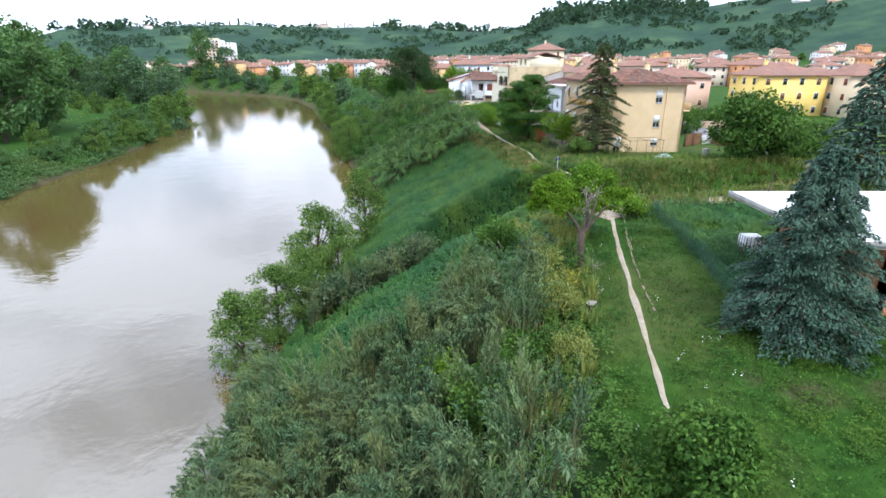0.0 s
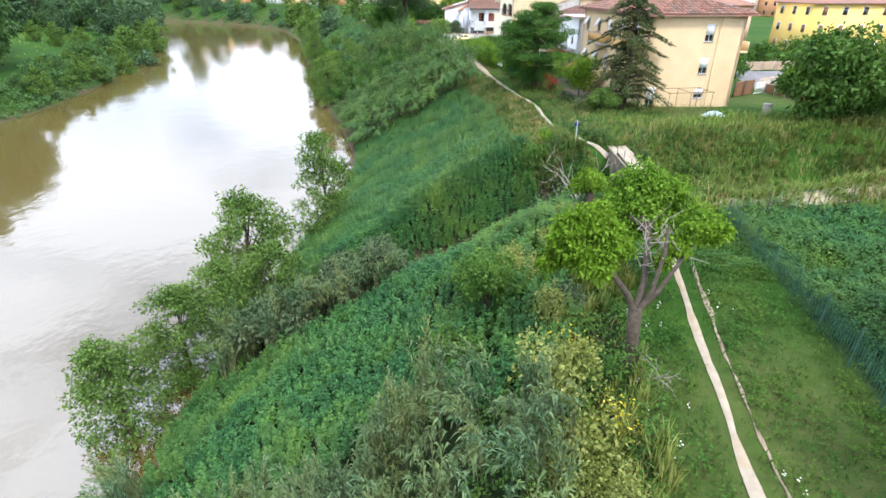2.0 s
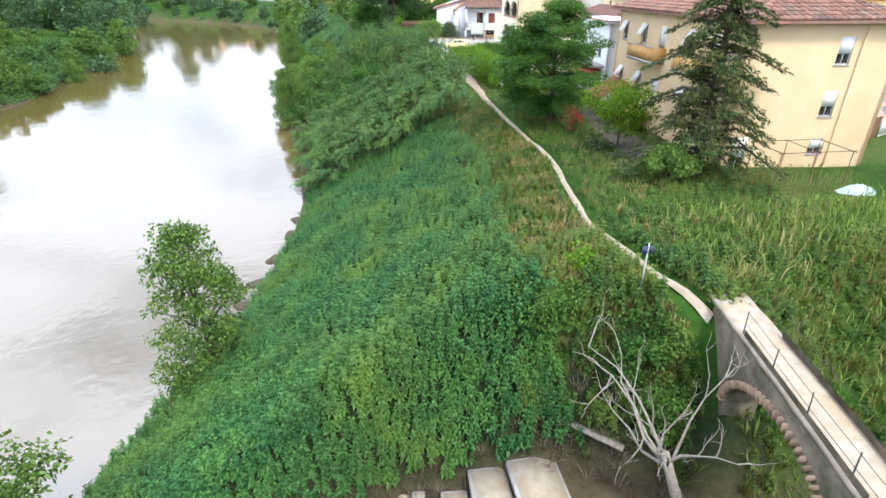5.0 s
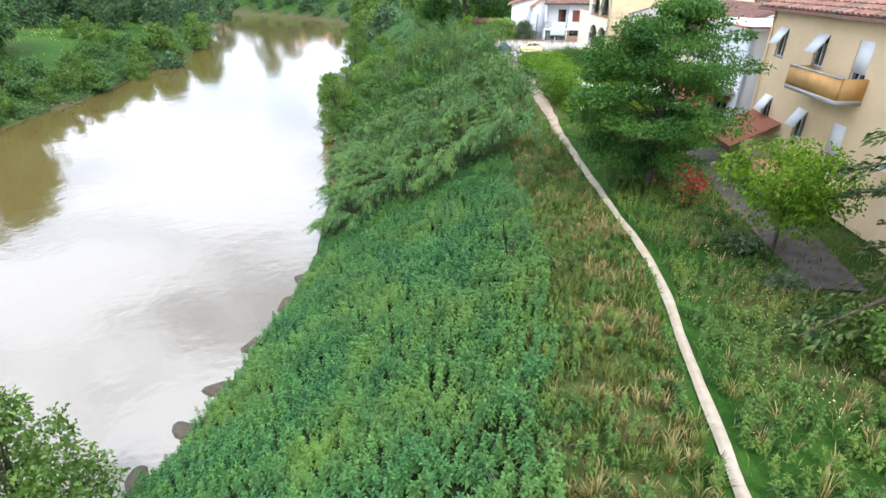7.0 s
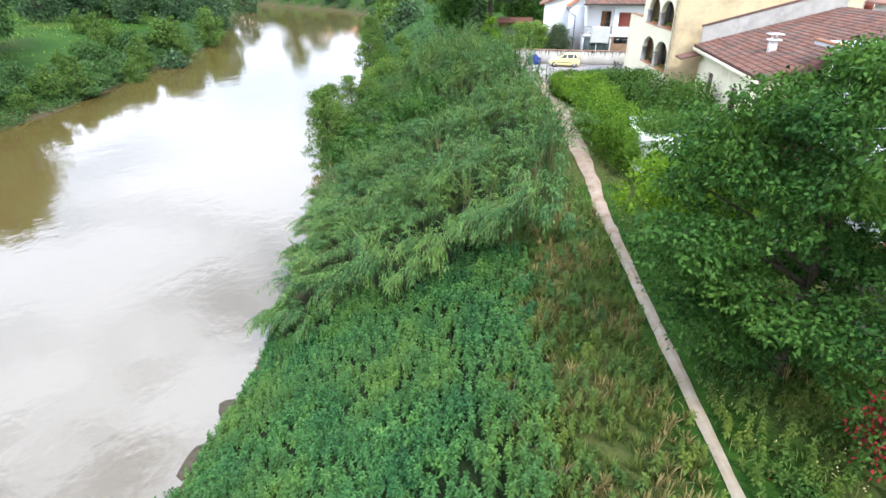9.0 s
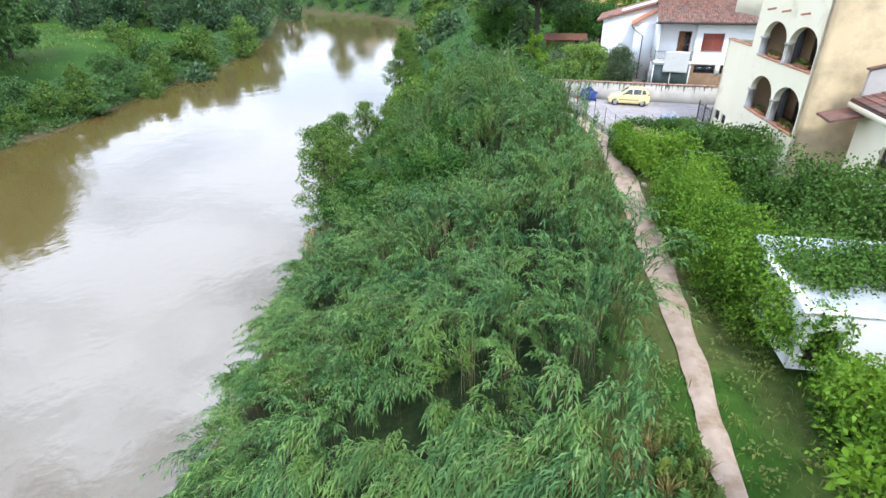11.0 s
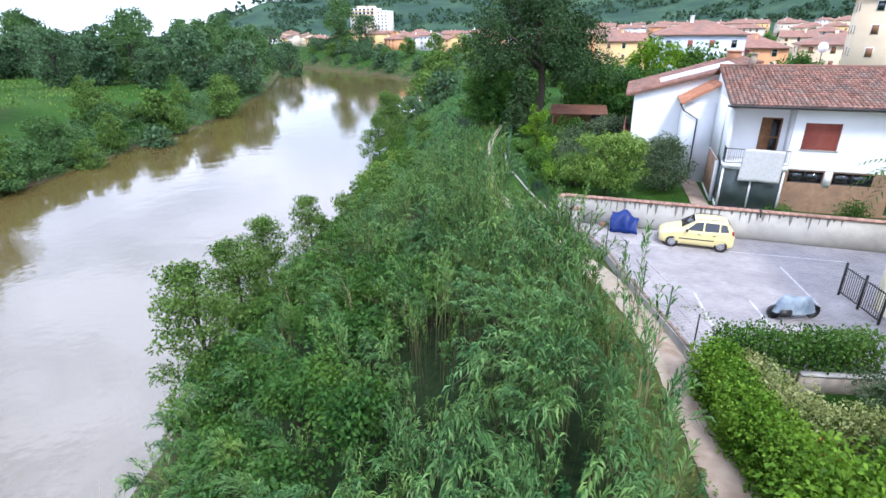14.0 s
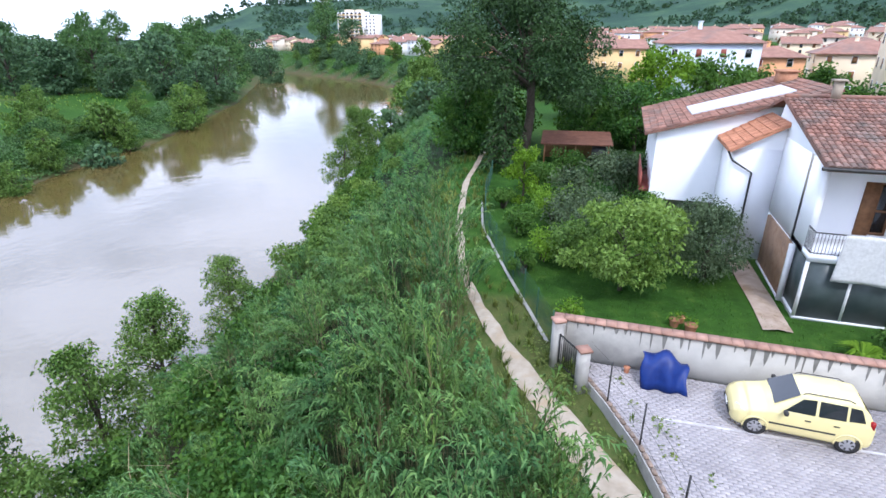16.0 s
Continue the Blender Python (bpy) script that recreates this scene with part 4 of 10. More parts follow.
place("tall_grass", tussock_mesh("tall_grass", x, y, 0.6 + 0.2 * ripple(x, y, 1.5), 14, 0.035, 0.6), M_WEED, label="tufts of tall green grass along the bank top", category="grass", kind="stuff")
x, y = scatter(1500, 2, 12, 54, 94, lambda x, y: (abs(path_side(x, y) + 4.9 + 0.4 * ripple(x, y, 1.2)) < 0.75) * (ripple(x, y, 1.1, 4) > -0.2))
place("dead_stalks", tussock_mesh("dead_stalks", x, y, np.full(len(x), 0.85), 10, 0.026, 0.7), M_STALK, label="grey-brown dead stalks at the edge of the nettles", category="stalks", kind="stuff")
x, y = scatter(4600, 3, 14, 53, 97, lambda x, y: bank_top(x, y) * (ripple(x, y, 1.2, 2) > -0.25) * (1 - 0.6 * smooth(-4.2, -3.0, path_side(x, y))))
place("nettle_patch", nettle_mesh("nettle_patch", x, y, 0.65 + 0.2 * ripple(x, y, 1.5), 5, 0.15), M_HERB, label="fresh green herbs among dry grass", category="weeds", kind="stuff")


def far_side(x, y):
    p = path_side(x, y)
    return (p > 0.4) * (p < 13) * (abs(to_line(x, y, CREEK)[0]) > 4.0) * (1 - (x > 16.6) * (y > 71)) * smooth(13, 9, p)


x, y = scatter(8600, 11, 26, 52, 99, lambda x, y: far_side(x, y) * (0.35 + 0.65 * (ripple(x, y, 1.3, 3) > -0.2)))
place("herb_patch", nettle_mesh("herb_patch", x, y, 0.5 + 0.22 * ripple(x, y, 1.6), 4, 0.14), M_HERB, label="dense green herbs beside the footpath", category="weeds", kind="stuff")
x, y = scatter(1900, 11, 26, 52, 99, lambda x, y: far_side(x, y) * (ripple(x, y, 1.9, 8) > 0.05))
place("dry_grass", tussock_mesh("dry_grass", x, y, 0.65 + 0.2 * ripple(x, y, 1.5), 13, 0.03, 0.6), M_HAY, label="tufts of dry grass among green herbs", category="grass", kind="stuff")
x, y = scatter(2600, 11, 26, 52, 99, lambda x, y: far_side(x, y) * (ripple(x, y, 1.6, 6) > 0.0))
place("wild_flowers", herb_mesh("wild_flowers", x, y, 0.62 + 0.1 * ripple(x, y, 1.5), 4, 0.07), M_CREAMY, label="small cream-yellow wild flowers in the herbs", category="flowers", kind="stuff")
x, y = scatter(2600, 1, 11, 12, 41, lambda x, y: (np.hypot(x - 10.2, y - 41.2) > 1.6) * (path_side(x, y) < -2.0 + 0.5 * ripple(x, y, 1.7)) * (path_side(x, y) > -5.2 + 0.8 * ripple(x, y, 2.2)) * (ripple(x, y, 2.2, 8) > -0.1))
place("dry_grass", tussock_mesh("dry_grass", x, y, 0.95 + 0.35 * ripple(x, y, 1.5), 16, 0.03, 0.5), M_FENNEL, label="tall yellow-green fennel along the bank edge", category="grass", kind="stuff")
x, y = scatter(300, 1, 11, 12, 42, lambda x, y: (path_side(x, y) < -2.2) * (path_side(x, y) > -5.0) * (ripple(x, y, 1.6, 5) > 0.15))
place("wild_flowers", herb_mesh("wild_flowers", x, y, 1.05 + 0.2 * ripple(x, y, 1.5), 5, 0.07), M_YELLOW, label="small yellow flowers over the fennel", category="flowers", kind="stuff")
x, y = scatter(5000, 2, 9, 10, 40, lambda x, y: (path_side(x, y) < -2.3) * (path_side(x, y) > -5) * (ripple(x, y, 2.0, 8) > 0.1))
place("dry_grass", grass_mesh("dry_grass", x, y, 0.6 + 0.25 * ripple(x, y, 1.5)), M_HAY, label="dry straw-coloured grass tufts at the bank edge", category="grass", kind="stuff")
x, y = scatter(42000, 15, 75, 40, 74, lambda x, y: (abs(to_line(x, y, CREEK)[0]) < 13) * (path_side(x, y) > 1.0))
place("ditch_grass", grass_mesh("ditch_grass", x, y, 0.75 + 0.3 * ripple(x, y, 2.5), 0.05), M_MEADOW, label="long rank grass on the ditch slopes", category="grass", kind="stuff")
x, y = scatter(20000, 14, 75, 40, 72, lambda x, y: (abs(to_line(x, y, CREEK)[0]) < 12) * (path_side(x, y) > 1.5) * (ripple(x, y, 2.4, 8) > -0.05))
place("dry_grass", grass_mesh("dry_grass", x, y, 0.85 + 0.3 * ripple(x, y, 1.5), 0.04), M_HAY, label="pale dry grass on the ditch slopes", category="grass", kind="stuff")
x, y = scatter(9000, 15, 48, 41, 50, lambda x, y: abs(y - 44.6 - 0.115 * (x - 16)) < 0.5 + 0.3 * ripple(x, y, 1.0))
place("dry_grass", grass_mesh("dry_grass", x, y, np.full(len(x), 1.0), 0.035), M_HAY, label="tall feathery pale grass beside a dusty track", category="grass", kind="stuff")
x, y = scatter(22000, -36, 8, 96, 178, lambda x, y: (abs(path_side(x, y)) > 0.6) * (path_side(x, y) < 2.2) * (path_side(x, y) > -3.5))
place("verge_grass", grass_mesh("verge_grass", x, y, 0.22 + 0.1 * ripple(x, y, 2)), M_WEED, label="short grass verges of the path", category="grass", kind="stuff")
x, y = scatter(24000, -8, 14, 138, 168, lambda x, y: (to_line(x, y, [(-2.2, 138.3), (-4.0, 142.1), (-7.9, 150.4), (-9.4, 156), (-10.5, 164)])[0] > 0.2) * (1 - (x > 1.6) * (y > 153.5)) * (1 - (x > 5.2) * (y > 143.3)))
place("lawn", grass_mesh("lawn", x, y, np.full(len(x), 0.13)), M_GRASS, label="green garden lawn dotted with daisies", category="lawn", kind="stuff")
x, y = scatter(26000, -150, -74, 80, 330, lambda x, y: (to_line(x, y, LEFT_BANK)[0] < -0.6) * (to_line(x, y, LEFT_BANK)[0] > -15 - 7 * ripple(x, y, 12)) * (0.35 + 0.65 * (ripple(x, y, 2.6, 4) > -0.3)))
place("scrub", tuft_mesh("scrub", x, y, 1.0 + 0.5 * ripple(x, y, 7) + 0.5 * ripple(x, y, 2.4, 2), 0.75, 13, 0.5), M_BANKTREE, label="low green scrub on the opposite bank", category="scrub", kind="stuff")

# ---- trees ----
def tube(points, radii, sides=7):
    """A tapered round limb through points."""
    p = np.array(points, float)
    d = unit(np.gradient(p, axis=0))
    a = unit(np.cross(d, [0.31, 0.17, 0.93]) + 1e-6)
    b = np.cross(d, a)
    w = np.linspace(0, 6.283, sides, endpoint=False)
    ring = p[:, None] + (a[:, None] * np.cos(w)[None, :, None] + b[:, None] * np.sin(w)[None, :, None]) * np.asarray(radii)[:, None, None]
    co = np.concatenate([ring.reshape(-1, 3), p[-1:]])
    k = np.arange(len(p) * sides).reshape(len(p), sides)
    nx = np.roll(k, -1, axis=1)
    tr = np.concatenate([np.stack([k[:-1], nx[:-1], nx[1:]], -1).reshape(-1, 3), np.stack([k[:-1], nx[1:], k[1:]], -1).reshape(-1, 3),
                         np.stack([k[-1], nx[-1], np.full(sides, len(co) - 1)], -1)])
    return co, tr


def clump_leaves(centres, radii, n, leaf, flat=0.75, shell=0.55, width=0.55, droop=0.15):
    """Leaves in the outer part of many uneven clumps."""
    centres, radii = np.array(centres, float), np.array(radii, float)
    share = radii ** 2 / (radii ** 2).sum()
    q = rng.choice(len(centres), n, p=share)
    d = unit(rng.normal(0, 1, (n, 3)))
    r = radii[q] * (shell + (1 - shell) * rng.random(n)) * (1 + 0.18 * np.sin(d[:, 0] * 5 + q) + 0.15 * np.sin(d[:, 1] * 6 + d[:, 2] * 4 + q))
    b = centres[q] + d * r[:, None] * np.array([1, 1, flat])
    way = unit(d * 0.7 + rng.normal(0, 0.8, (n, 3)) + [0, 0, -droop])
    length = leaf * rng.uniform(0.7, 1.35, n)
    m = b + way * (length * 0.5)[:, None] + [0, 0, 0.08] * length[:, None]
    t = b + way * length[:, None] + [0, 0, -0.15] * length[:, None]
    s = unit(np.cross(way, d * 0.8 + rng.normal(0, 0.6, (n, 3))))
    return leaf_arrays(b, m, t, s, length * width)


def crown_shape(kind, h, spread, count, low=0.25, lump=1.0):
    """Clump centres and radii for a crown of height h."""
    c, r = [], []
    for _ in range(count):
        f = rng.uniform(0, 1)
        a = rng.uniform(0, 6.283)
        if kind == "spire":
            girth = spread * (0.35 + 0.65 * math.sin(math.pi * min(1, 0.15 + 0.85 * (1 - f)) * 0.62))
        elif kind == "flat":
            girth = spread * math.sqrt(max(0.05, 1 - (f * 1.0) ** 2))
        else:
            girth = spread * math.sqrt(max(0.06, 1 - (2 * f - 0.95) ** 2))
        g = girth * math.sqrt(rng.random())
        c.append((g * math.cos(a), g * math.sin(a), h * (low + (1 - low) * 0.93 * f)))
        r.append(spread * rng.uniform(0.24, 0.42) * lump)
    return c, r


def tree(name, at, h, spread, mat, label, category="tree", kind="round", clumps=26, leaves=5000, leaf=0.22, low=0.25, trunk=0.16, bark=M_BARK, flat=0.75, group="", lean=0.0, width=0.55, ground=None, lump=1.0):
    """A tree of tapered trunk, limbs to its clumps, and leaves."""
    c, r = crown_shape(kind, h, spread, clumps, low, lump)
    wood = [tube([(0, 0, -0.4), (0.04 * h * lean, 0.01 * h, 0.3 * h), (0.05 * h * lean, -0.01 * h, 0.6 * h), (0.02 * h, 0.02 * h, 0.9 * h)], [trunk * 1.25, trunk * 0.9, trunk * 0.55, trunk * 0.15])]
    for (cx, cy, cz) in c[: min(16, clumps)]:
        z0 = max(0.12 * h, cz * 0.62)
        wood.append(tube([(0.03 * h * lean, 0, z0), (cx * 0.5, cy * 0.5, (z0 + cz) / 2 + 0.03 * h), (cx, cy, cz)], [trunk * 0.4, trunk * 0.25, trunk * 0.08], 5))
    z = float(land(at[0], at[1])) if ground is None else ground
    top = new(name)
    top.matrix_world = pose(at[0], at[1], z)
    tagged(top, label, category, group)
    place("trunk", np_mesh("trunk", *join(wood)), bark, top, smooth_faces=True)
    place("crown", np_mesh("crown", *clump_leaves(c, r, leaves, leaf, flat, width=width)), mat, top)
    return top


def conifer(name, at, h, spread, mat, label, boughs=120, leaf=0.3, per=46, droop=0.35, bark=M_BARK, low=0.06, category="conifer", power=0.85, ragged=0.0):
    """A conifer with whorls of boughs that carry hanging sprays."""
    b_, m_, t_, s_, w_ = [], [], [], [], []
    wood = [tube([(0, 0, -0.3), (0.01 * h, 0, 0.5 * h), (0, 0.01 * h, h * 0.98)], [0.028 * h, 0.017 * h, 0.004 * h])]
    for i in range(boughs):
        f = low + (1 - low) * (i / boughs) ** 0.9
        a = i * 2.4 + rng.uniform(-0.4, 0.4)
        reach = spread * (1 - f) ** power * rng.uniform(0.72 - ragged, 1.12 + 0.4 * ragged) + 0.15
        z0 = h * f
        d = np.array([math.cos(a), math.sin(a), 0.0])
        e = np.array([0, 0, 1.0])
        pts = [e * z0, d * reach * 0.5 + e * (z0 + 0.10 * reach), d * reach + e * (z0 - droop * reach * 0.35)]
        wood.append(tube(pts, [0.010 * h * (1.1 - f), 0.006 * h * (1.1 - f), 0.002 * h], 4))
        n = int(per * (0.35 + reach / spread))
        s = rng.uniform(0.12, 1.0, n) ** 0.75
        c = np.where(s[:, None] < 0.5, pts[0] + (pts[1] - pts[0]) * (s * 2)[:, None], pts[1] + (pts[2] - pts[1]) * (s * 2 - 1)[:, None])
        across = np.cross(d, e)
        c = c + across * (rng.uniform(-1, 1, n) * reach * 0.26 * (1.15 - 0.6 * s))[:, None] + e * rng.uniform(-0.12, 0.10, n)[:, None]
        way = unit(d * 0.8 + across * rng.uniform(-1.1, 1.1, n)[:, None] - e * rng.uniform(-0.15, droop * 1.6, n)[:, None])
        length = leaf * rng.uniform(0.7, 1.4, n)
        b_.append(c)
        m_.append(c + way * (length * 0.5)[:, None] + e * 0.03)
        t_.append(c + way * length[:, None] - e * (length * droop * 0.4)[:, None])
        s_.append(unit(np.cross(way, e + rng.normal(0, 0.5, (n, 3)))))
        w_.append(length * 0.36)
    top = new(name)
    top.matrix_world = pose(at[0], at[1], float(land(at[0], at[1])))
    tagged(top, label, category)
    place("trunk", np_mesh("trunk", *join(wood)), bark, top, smooth_faces=True)
    place("foliage", np_mesh("foliage", *leaf_arrays(np.concatenate(b_), np.concatenate(m_), np.concatenate(t_), np.concatenate(s_), np.concatenate(w_))), mat, top)
    return top


def stand_at(ob, x, y, turn=0.0, size=1.0, z=None):
    """A copy of a tree at another place, turned and scaled."""
    c = copy_thing(ob, pose(x, y, float(land(x, y)) if z is None else z, 0, 0, turn))
    c.scale = (size, size, size * rng.uniform(0.9, 1.1))
    return c


# trees by the creek mouth and along the water
pop = tree("poplar", (-12.2, 48.2), 9.8, 3.6, M_POPLAR, "bushy light green poplar at the water's edge", leaves=15000, leaf=0.21, clumps=80, low=0.05, group="trees at the water", lump=0.75)
stand_at(pop, -14.5, 41.5, 70, 0.8)
slim = tree("poplar", (-9.6, 62.0), 10.0, 2.7, M_POPLAR, "slim young poplar at the water's edge", kind="spire", leaves=12000, leaf=0.21, clumps=110, low=0.04, group="trees at the water", lump=0.75)
stand_at(slim, -15.8, 36.5, 120, 0.85)
stand_at(pop, -9.6, 45.2, 200, 0.72)
stand_at(pop, -12.6, 43.8, 300, 0.8)
stand_at(slim, -22.8, 129.0, 40, 1.05)
stand_at(slim, -25.6, 136.0, 80, 0.9)

stand_at(slim, -28.6, 143.0, 200, 0.95)
stand_at(slim, -27.8, 149.5, 10, 0.8)
stand_at(pop, -39.5, 190, 10, 0.95)
stand_at(slim, -41.5, 199, 90, 1.1)
stand_at(pop, -47.0, 214, 160, 1.0)

# ---- building helpers ----
CUBE = [(0, 1, 3, 2), (4, 6, 7, 5), (0, 4, 5, 1), (2, 3, 7, 6), (0, 2, 6, 4), (1, 5, 7, 3)]


def boxes(*some):
    """One mesh of boxes, each x0, x1, y0, y1, z0, z1."""
    co, q = [], []
    for x0, x1, y0, y1, z0, z1 in some:
        k = len(co)
        co += [(x, y, z) for x in (x0, x1) for y in (y0, y1) for z in (z0, z1)]
        q += [tuple(k + i for i in f) for f in CUBE]
    return np_mesh("piece", co, [], q)


def soften(me, width=0.01):
    """Round a mesh's edges a little."""
    bm = bmesh.new()
    bm.from_mesh(me)
    bmesh.ops.recalc_face_normals(bm, faces=bm.faces)
    bmesh.ops.bevel(bm, geom=bm.edges[:], offset=width, segments=2, affect="EDGES", clamp_overlap=True)
    bm.to_mesh(me)
    bm.free()
    return me


def part(name, me, mat, parent, label="", at=None, smooth_faces=False):
    ob = place(name, me, mat, parent, label, smooth_faces=smooth_faces)
    if at is not None:
        ob.matrix_local = at
    return ob


def thing(name, m, label, category, group="", kind=""):
    ob = new(name)
    ob.matrix_world = m
    return tagged(ob, label, category, group, kind)


def poly(co, faces):
    me = bpy.data.meshes.new("piece")
    me.from_pydata(co, [], faces)
    me.update()
    return me


def wall_mesh(w, h, holes=(), thick=0.3, z0=0.0, tops=None):
    """A wall along x from 0 to w whose outer face looks to -y, with openings (x0, x1, z0, z1) right through it."""
    xs = sorted({0.0, w, *(v for o in holes for v in o[:2])})
    zs = sorted({z0, h, *(v for o in holes for v in o[2:])})
    solid = {(i, j): not any(o[0] - 1e-6 <= xs[i] < o[1] - 1e-6 and o[2] - 1e-6 <= zs[j] < o[3] - 1e-6 for o in holes) for i in range(len(xs) - 1) for j in range(len(zs) - 1)}
    co, f = [], []

    def quad(*p):
        f.append(tuple(range(len(co), len(co) + 4)))
        co.extend(p)

    for (i, j), full in solid.items():
        a, b, c, d = xs[i], xs[i + 1], zs[j], zs[j + 1]
        if not full:
            continue
        quad((a, 0, c), (b, 0, c), (b, 0, d), (a, 0, d))
        quad((b, thick, c), (a, thick, c), (a, thick, d), (b, thick, d))
        if not solid.get((i - 1, j), False):
            quad((a, thick, c), (a, 0, c), (a, 0, d), (a, thick, d))
        if not solid.get((i + 1, j), False):
            quad((b, 0, c), (b, thick, c), (b, thick, d), (b, 0, d))
        if not solid.get((i, j - 1), False):
            quad((a, thick, c), (b, thick, c), (b, 0, c), (a, 0, c))
        if not solid.get((i, j + 1), False):
            quad((a, 0, d), (b, 0, d), (b, thick, d), (a, thick, d))
    return poly(co, f)


def sides(w, d):
    """Poses of the four outer walls of a w by d plan: front, right, back, left."""
    return [pose(0, 0, 0), pose(w, 0, 0, 0, 0, 90), pose(w, d, 0, 0, 0, 180), pose(0, d, 0, 0, 0, -90)]


def window(parent, at, x0, x1, z0, z1, frame_mat, style="open", shutter_mat=None, sill=True, name="window"):
    """A window in a wall's own axes: frame, panes, sill and its shutter."""
    w = part(name, boxes((x0, x1, 0.10, 0.16, z0, z0 + 0.06), (x0, x1, 0.10, 0.16, z1 - 0.06, z1), (x0, x0 + 0.06, 0.10, 0.16, z0, z1), (x1 - 0.06, x1, 0.10, 0.16, z0, z1),
                             ((x0 + x1) / 2 - 0.03, (x0 + x1) / 2 + 0.03, 0.10, 0.16, z0, z1)), frame_mat, parent, at=at)
    part("pane", boxes((x0 + 0.06, (x0 + x1) / 2 - 0.03, 0.12, 0.14, z0 + 0.06, z1 - 0.06)), M_GLASS, w)
    part("pane", boxes(((x0 + x1) / 2 + 0.03, x1 - 0.06, 0.12, 0.14, z0 + 0.06, z1 - 0.06)), M_GLASS, w)
    if sill:
        part("sill", boxes((x0 - 0.08, x1 + 0.08, -0.06, 0.10, z0 - 0.06, z0)), M_CONC, w)
    if style == "closed":
        n = max(4, int((z1 - z0) / 0.09))
        part("shutter", boxes(*[(x0 + 0.02, x1 - 0.02, 0.03 + 0.01 * (i % 2), 0.08, z0 + (z1 - z0) * i / n, z0 + (z1 - z0) * (i + 0.92) / n) for i in range(n)]), shutter_mat, w)
    elif style == "tilted":
        half = z0 + (z1 - z0) * 0.35
        s = part("shutter", boxes((x0 + 0.02, x1 - 0.02, -0.02, 0.02, -(z1 - half), 0)), shutter_mat, w)
        s.matrix_local = pose(0, 0.02, z1, -32, 0, 0)
    elif style == "half":
        half = z0 + (z1 - z0) * 0.4
        part("shutter", boxes((x0 + 0.02, x1 - 0.02, 0.03, 0.07, half, z1)), shutter_mat, w)
    return w


def tiles_on(name, parent, origin, along, up, inside, mat, size=(0.22, 0.36), single=0, label=""):
    """Barrel tiles in rows on a roof plane. along and up are directions; inside(u, v) says where tiles lie."""
    o, a, b = np.array(origin, float), np.array(along, float), np.array(up, float)
    la, lb = np.linalg.norm(a), np.linalg.norm(b)
    a, b = a / la, b / lb
    nrm = np.cross(a, b)
    nrm = nrm if nrm[2] > 0 else -nrm
    arc = np.linspace(0, math.pi, 5)
    one = np.array([(-math.cos(t) * 0.5 * wd, v, math.sin(t) * 0.30 * wd + lift) for v, wd, lift in ((0, 1.0, 0.05), (1, 0.82, 0.0)) for t in arc])
    faces = [(i, i + 1, i + 6, i + 5) for i in range(4)] + [(0, 1, 2, 3, 4)]
    cells = [(i, j) for j in range(int(lb / size[1])) for i in range(int(la / size[0])) if inside((i + 0.5) * size[0] / la, (j + 0.5) * size[1] / lb)]

    def points(i, j):
        u, v = (i + 0.5) * size[0] + 0.012 * math.sin(i * 7.1 + j * 3.3), j * size[1]
        p = one * [size[0], size[1] * 1.12, 1]
        p[:, 2] = one[:, 2] * size[0] + (one[:, 1] == 0) * 0.02 + 0.008 * math.sin(i * 2.3 + j * 5.1)
        return o + (p[:, :1] + u) * a + (p[:, 1:2] + v) * b + p[:, 2:] * nrm

    if single:
        shared = poly([tuple(v) for v in (lambda p: p[:, :1] * a + p[:, 1:2] * b + p[:, 2:] * nrm)(one * [size[0], size[1] * 1.12, size[0]])], faces)
        shared.materials.append(mat)
        for i, j in cells[:single]:
            t = new("roof_tile", shared)
            t.parent = parent
            t.location = Vector(o + (i + 0.5) * size[0] * a + j * size[1] * b + 0.01 * nrm)
    rest = cells[single:]
    if rest:
        co = np.concatenate([points(i, j) for i, j in rest])
        f = [tuple(k * 10 + v for v in q) for k in range(len(rest)) for q in faces]
        ob = place(name, poly(co.tolist(), f), mat, parent, label, kind="stuff")
        return ob


def slab(co, thick=0.14):
    """A flat or sloping slab under a ring of corner points."""
    n = len(co)
    c = [tuple(p) for p in co] + [(p[0], p[1], p[2] - thick) for p in co]
    return poly(c, [tuple(range(n)), tuple(range(2 * n - 1, n - 1, -1))] + [(i, i + n, (i + 1) % n + n, (i + 1) % n) for i in range(n)])


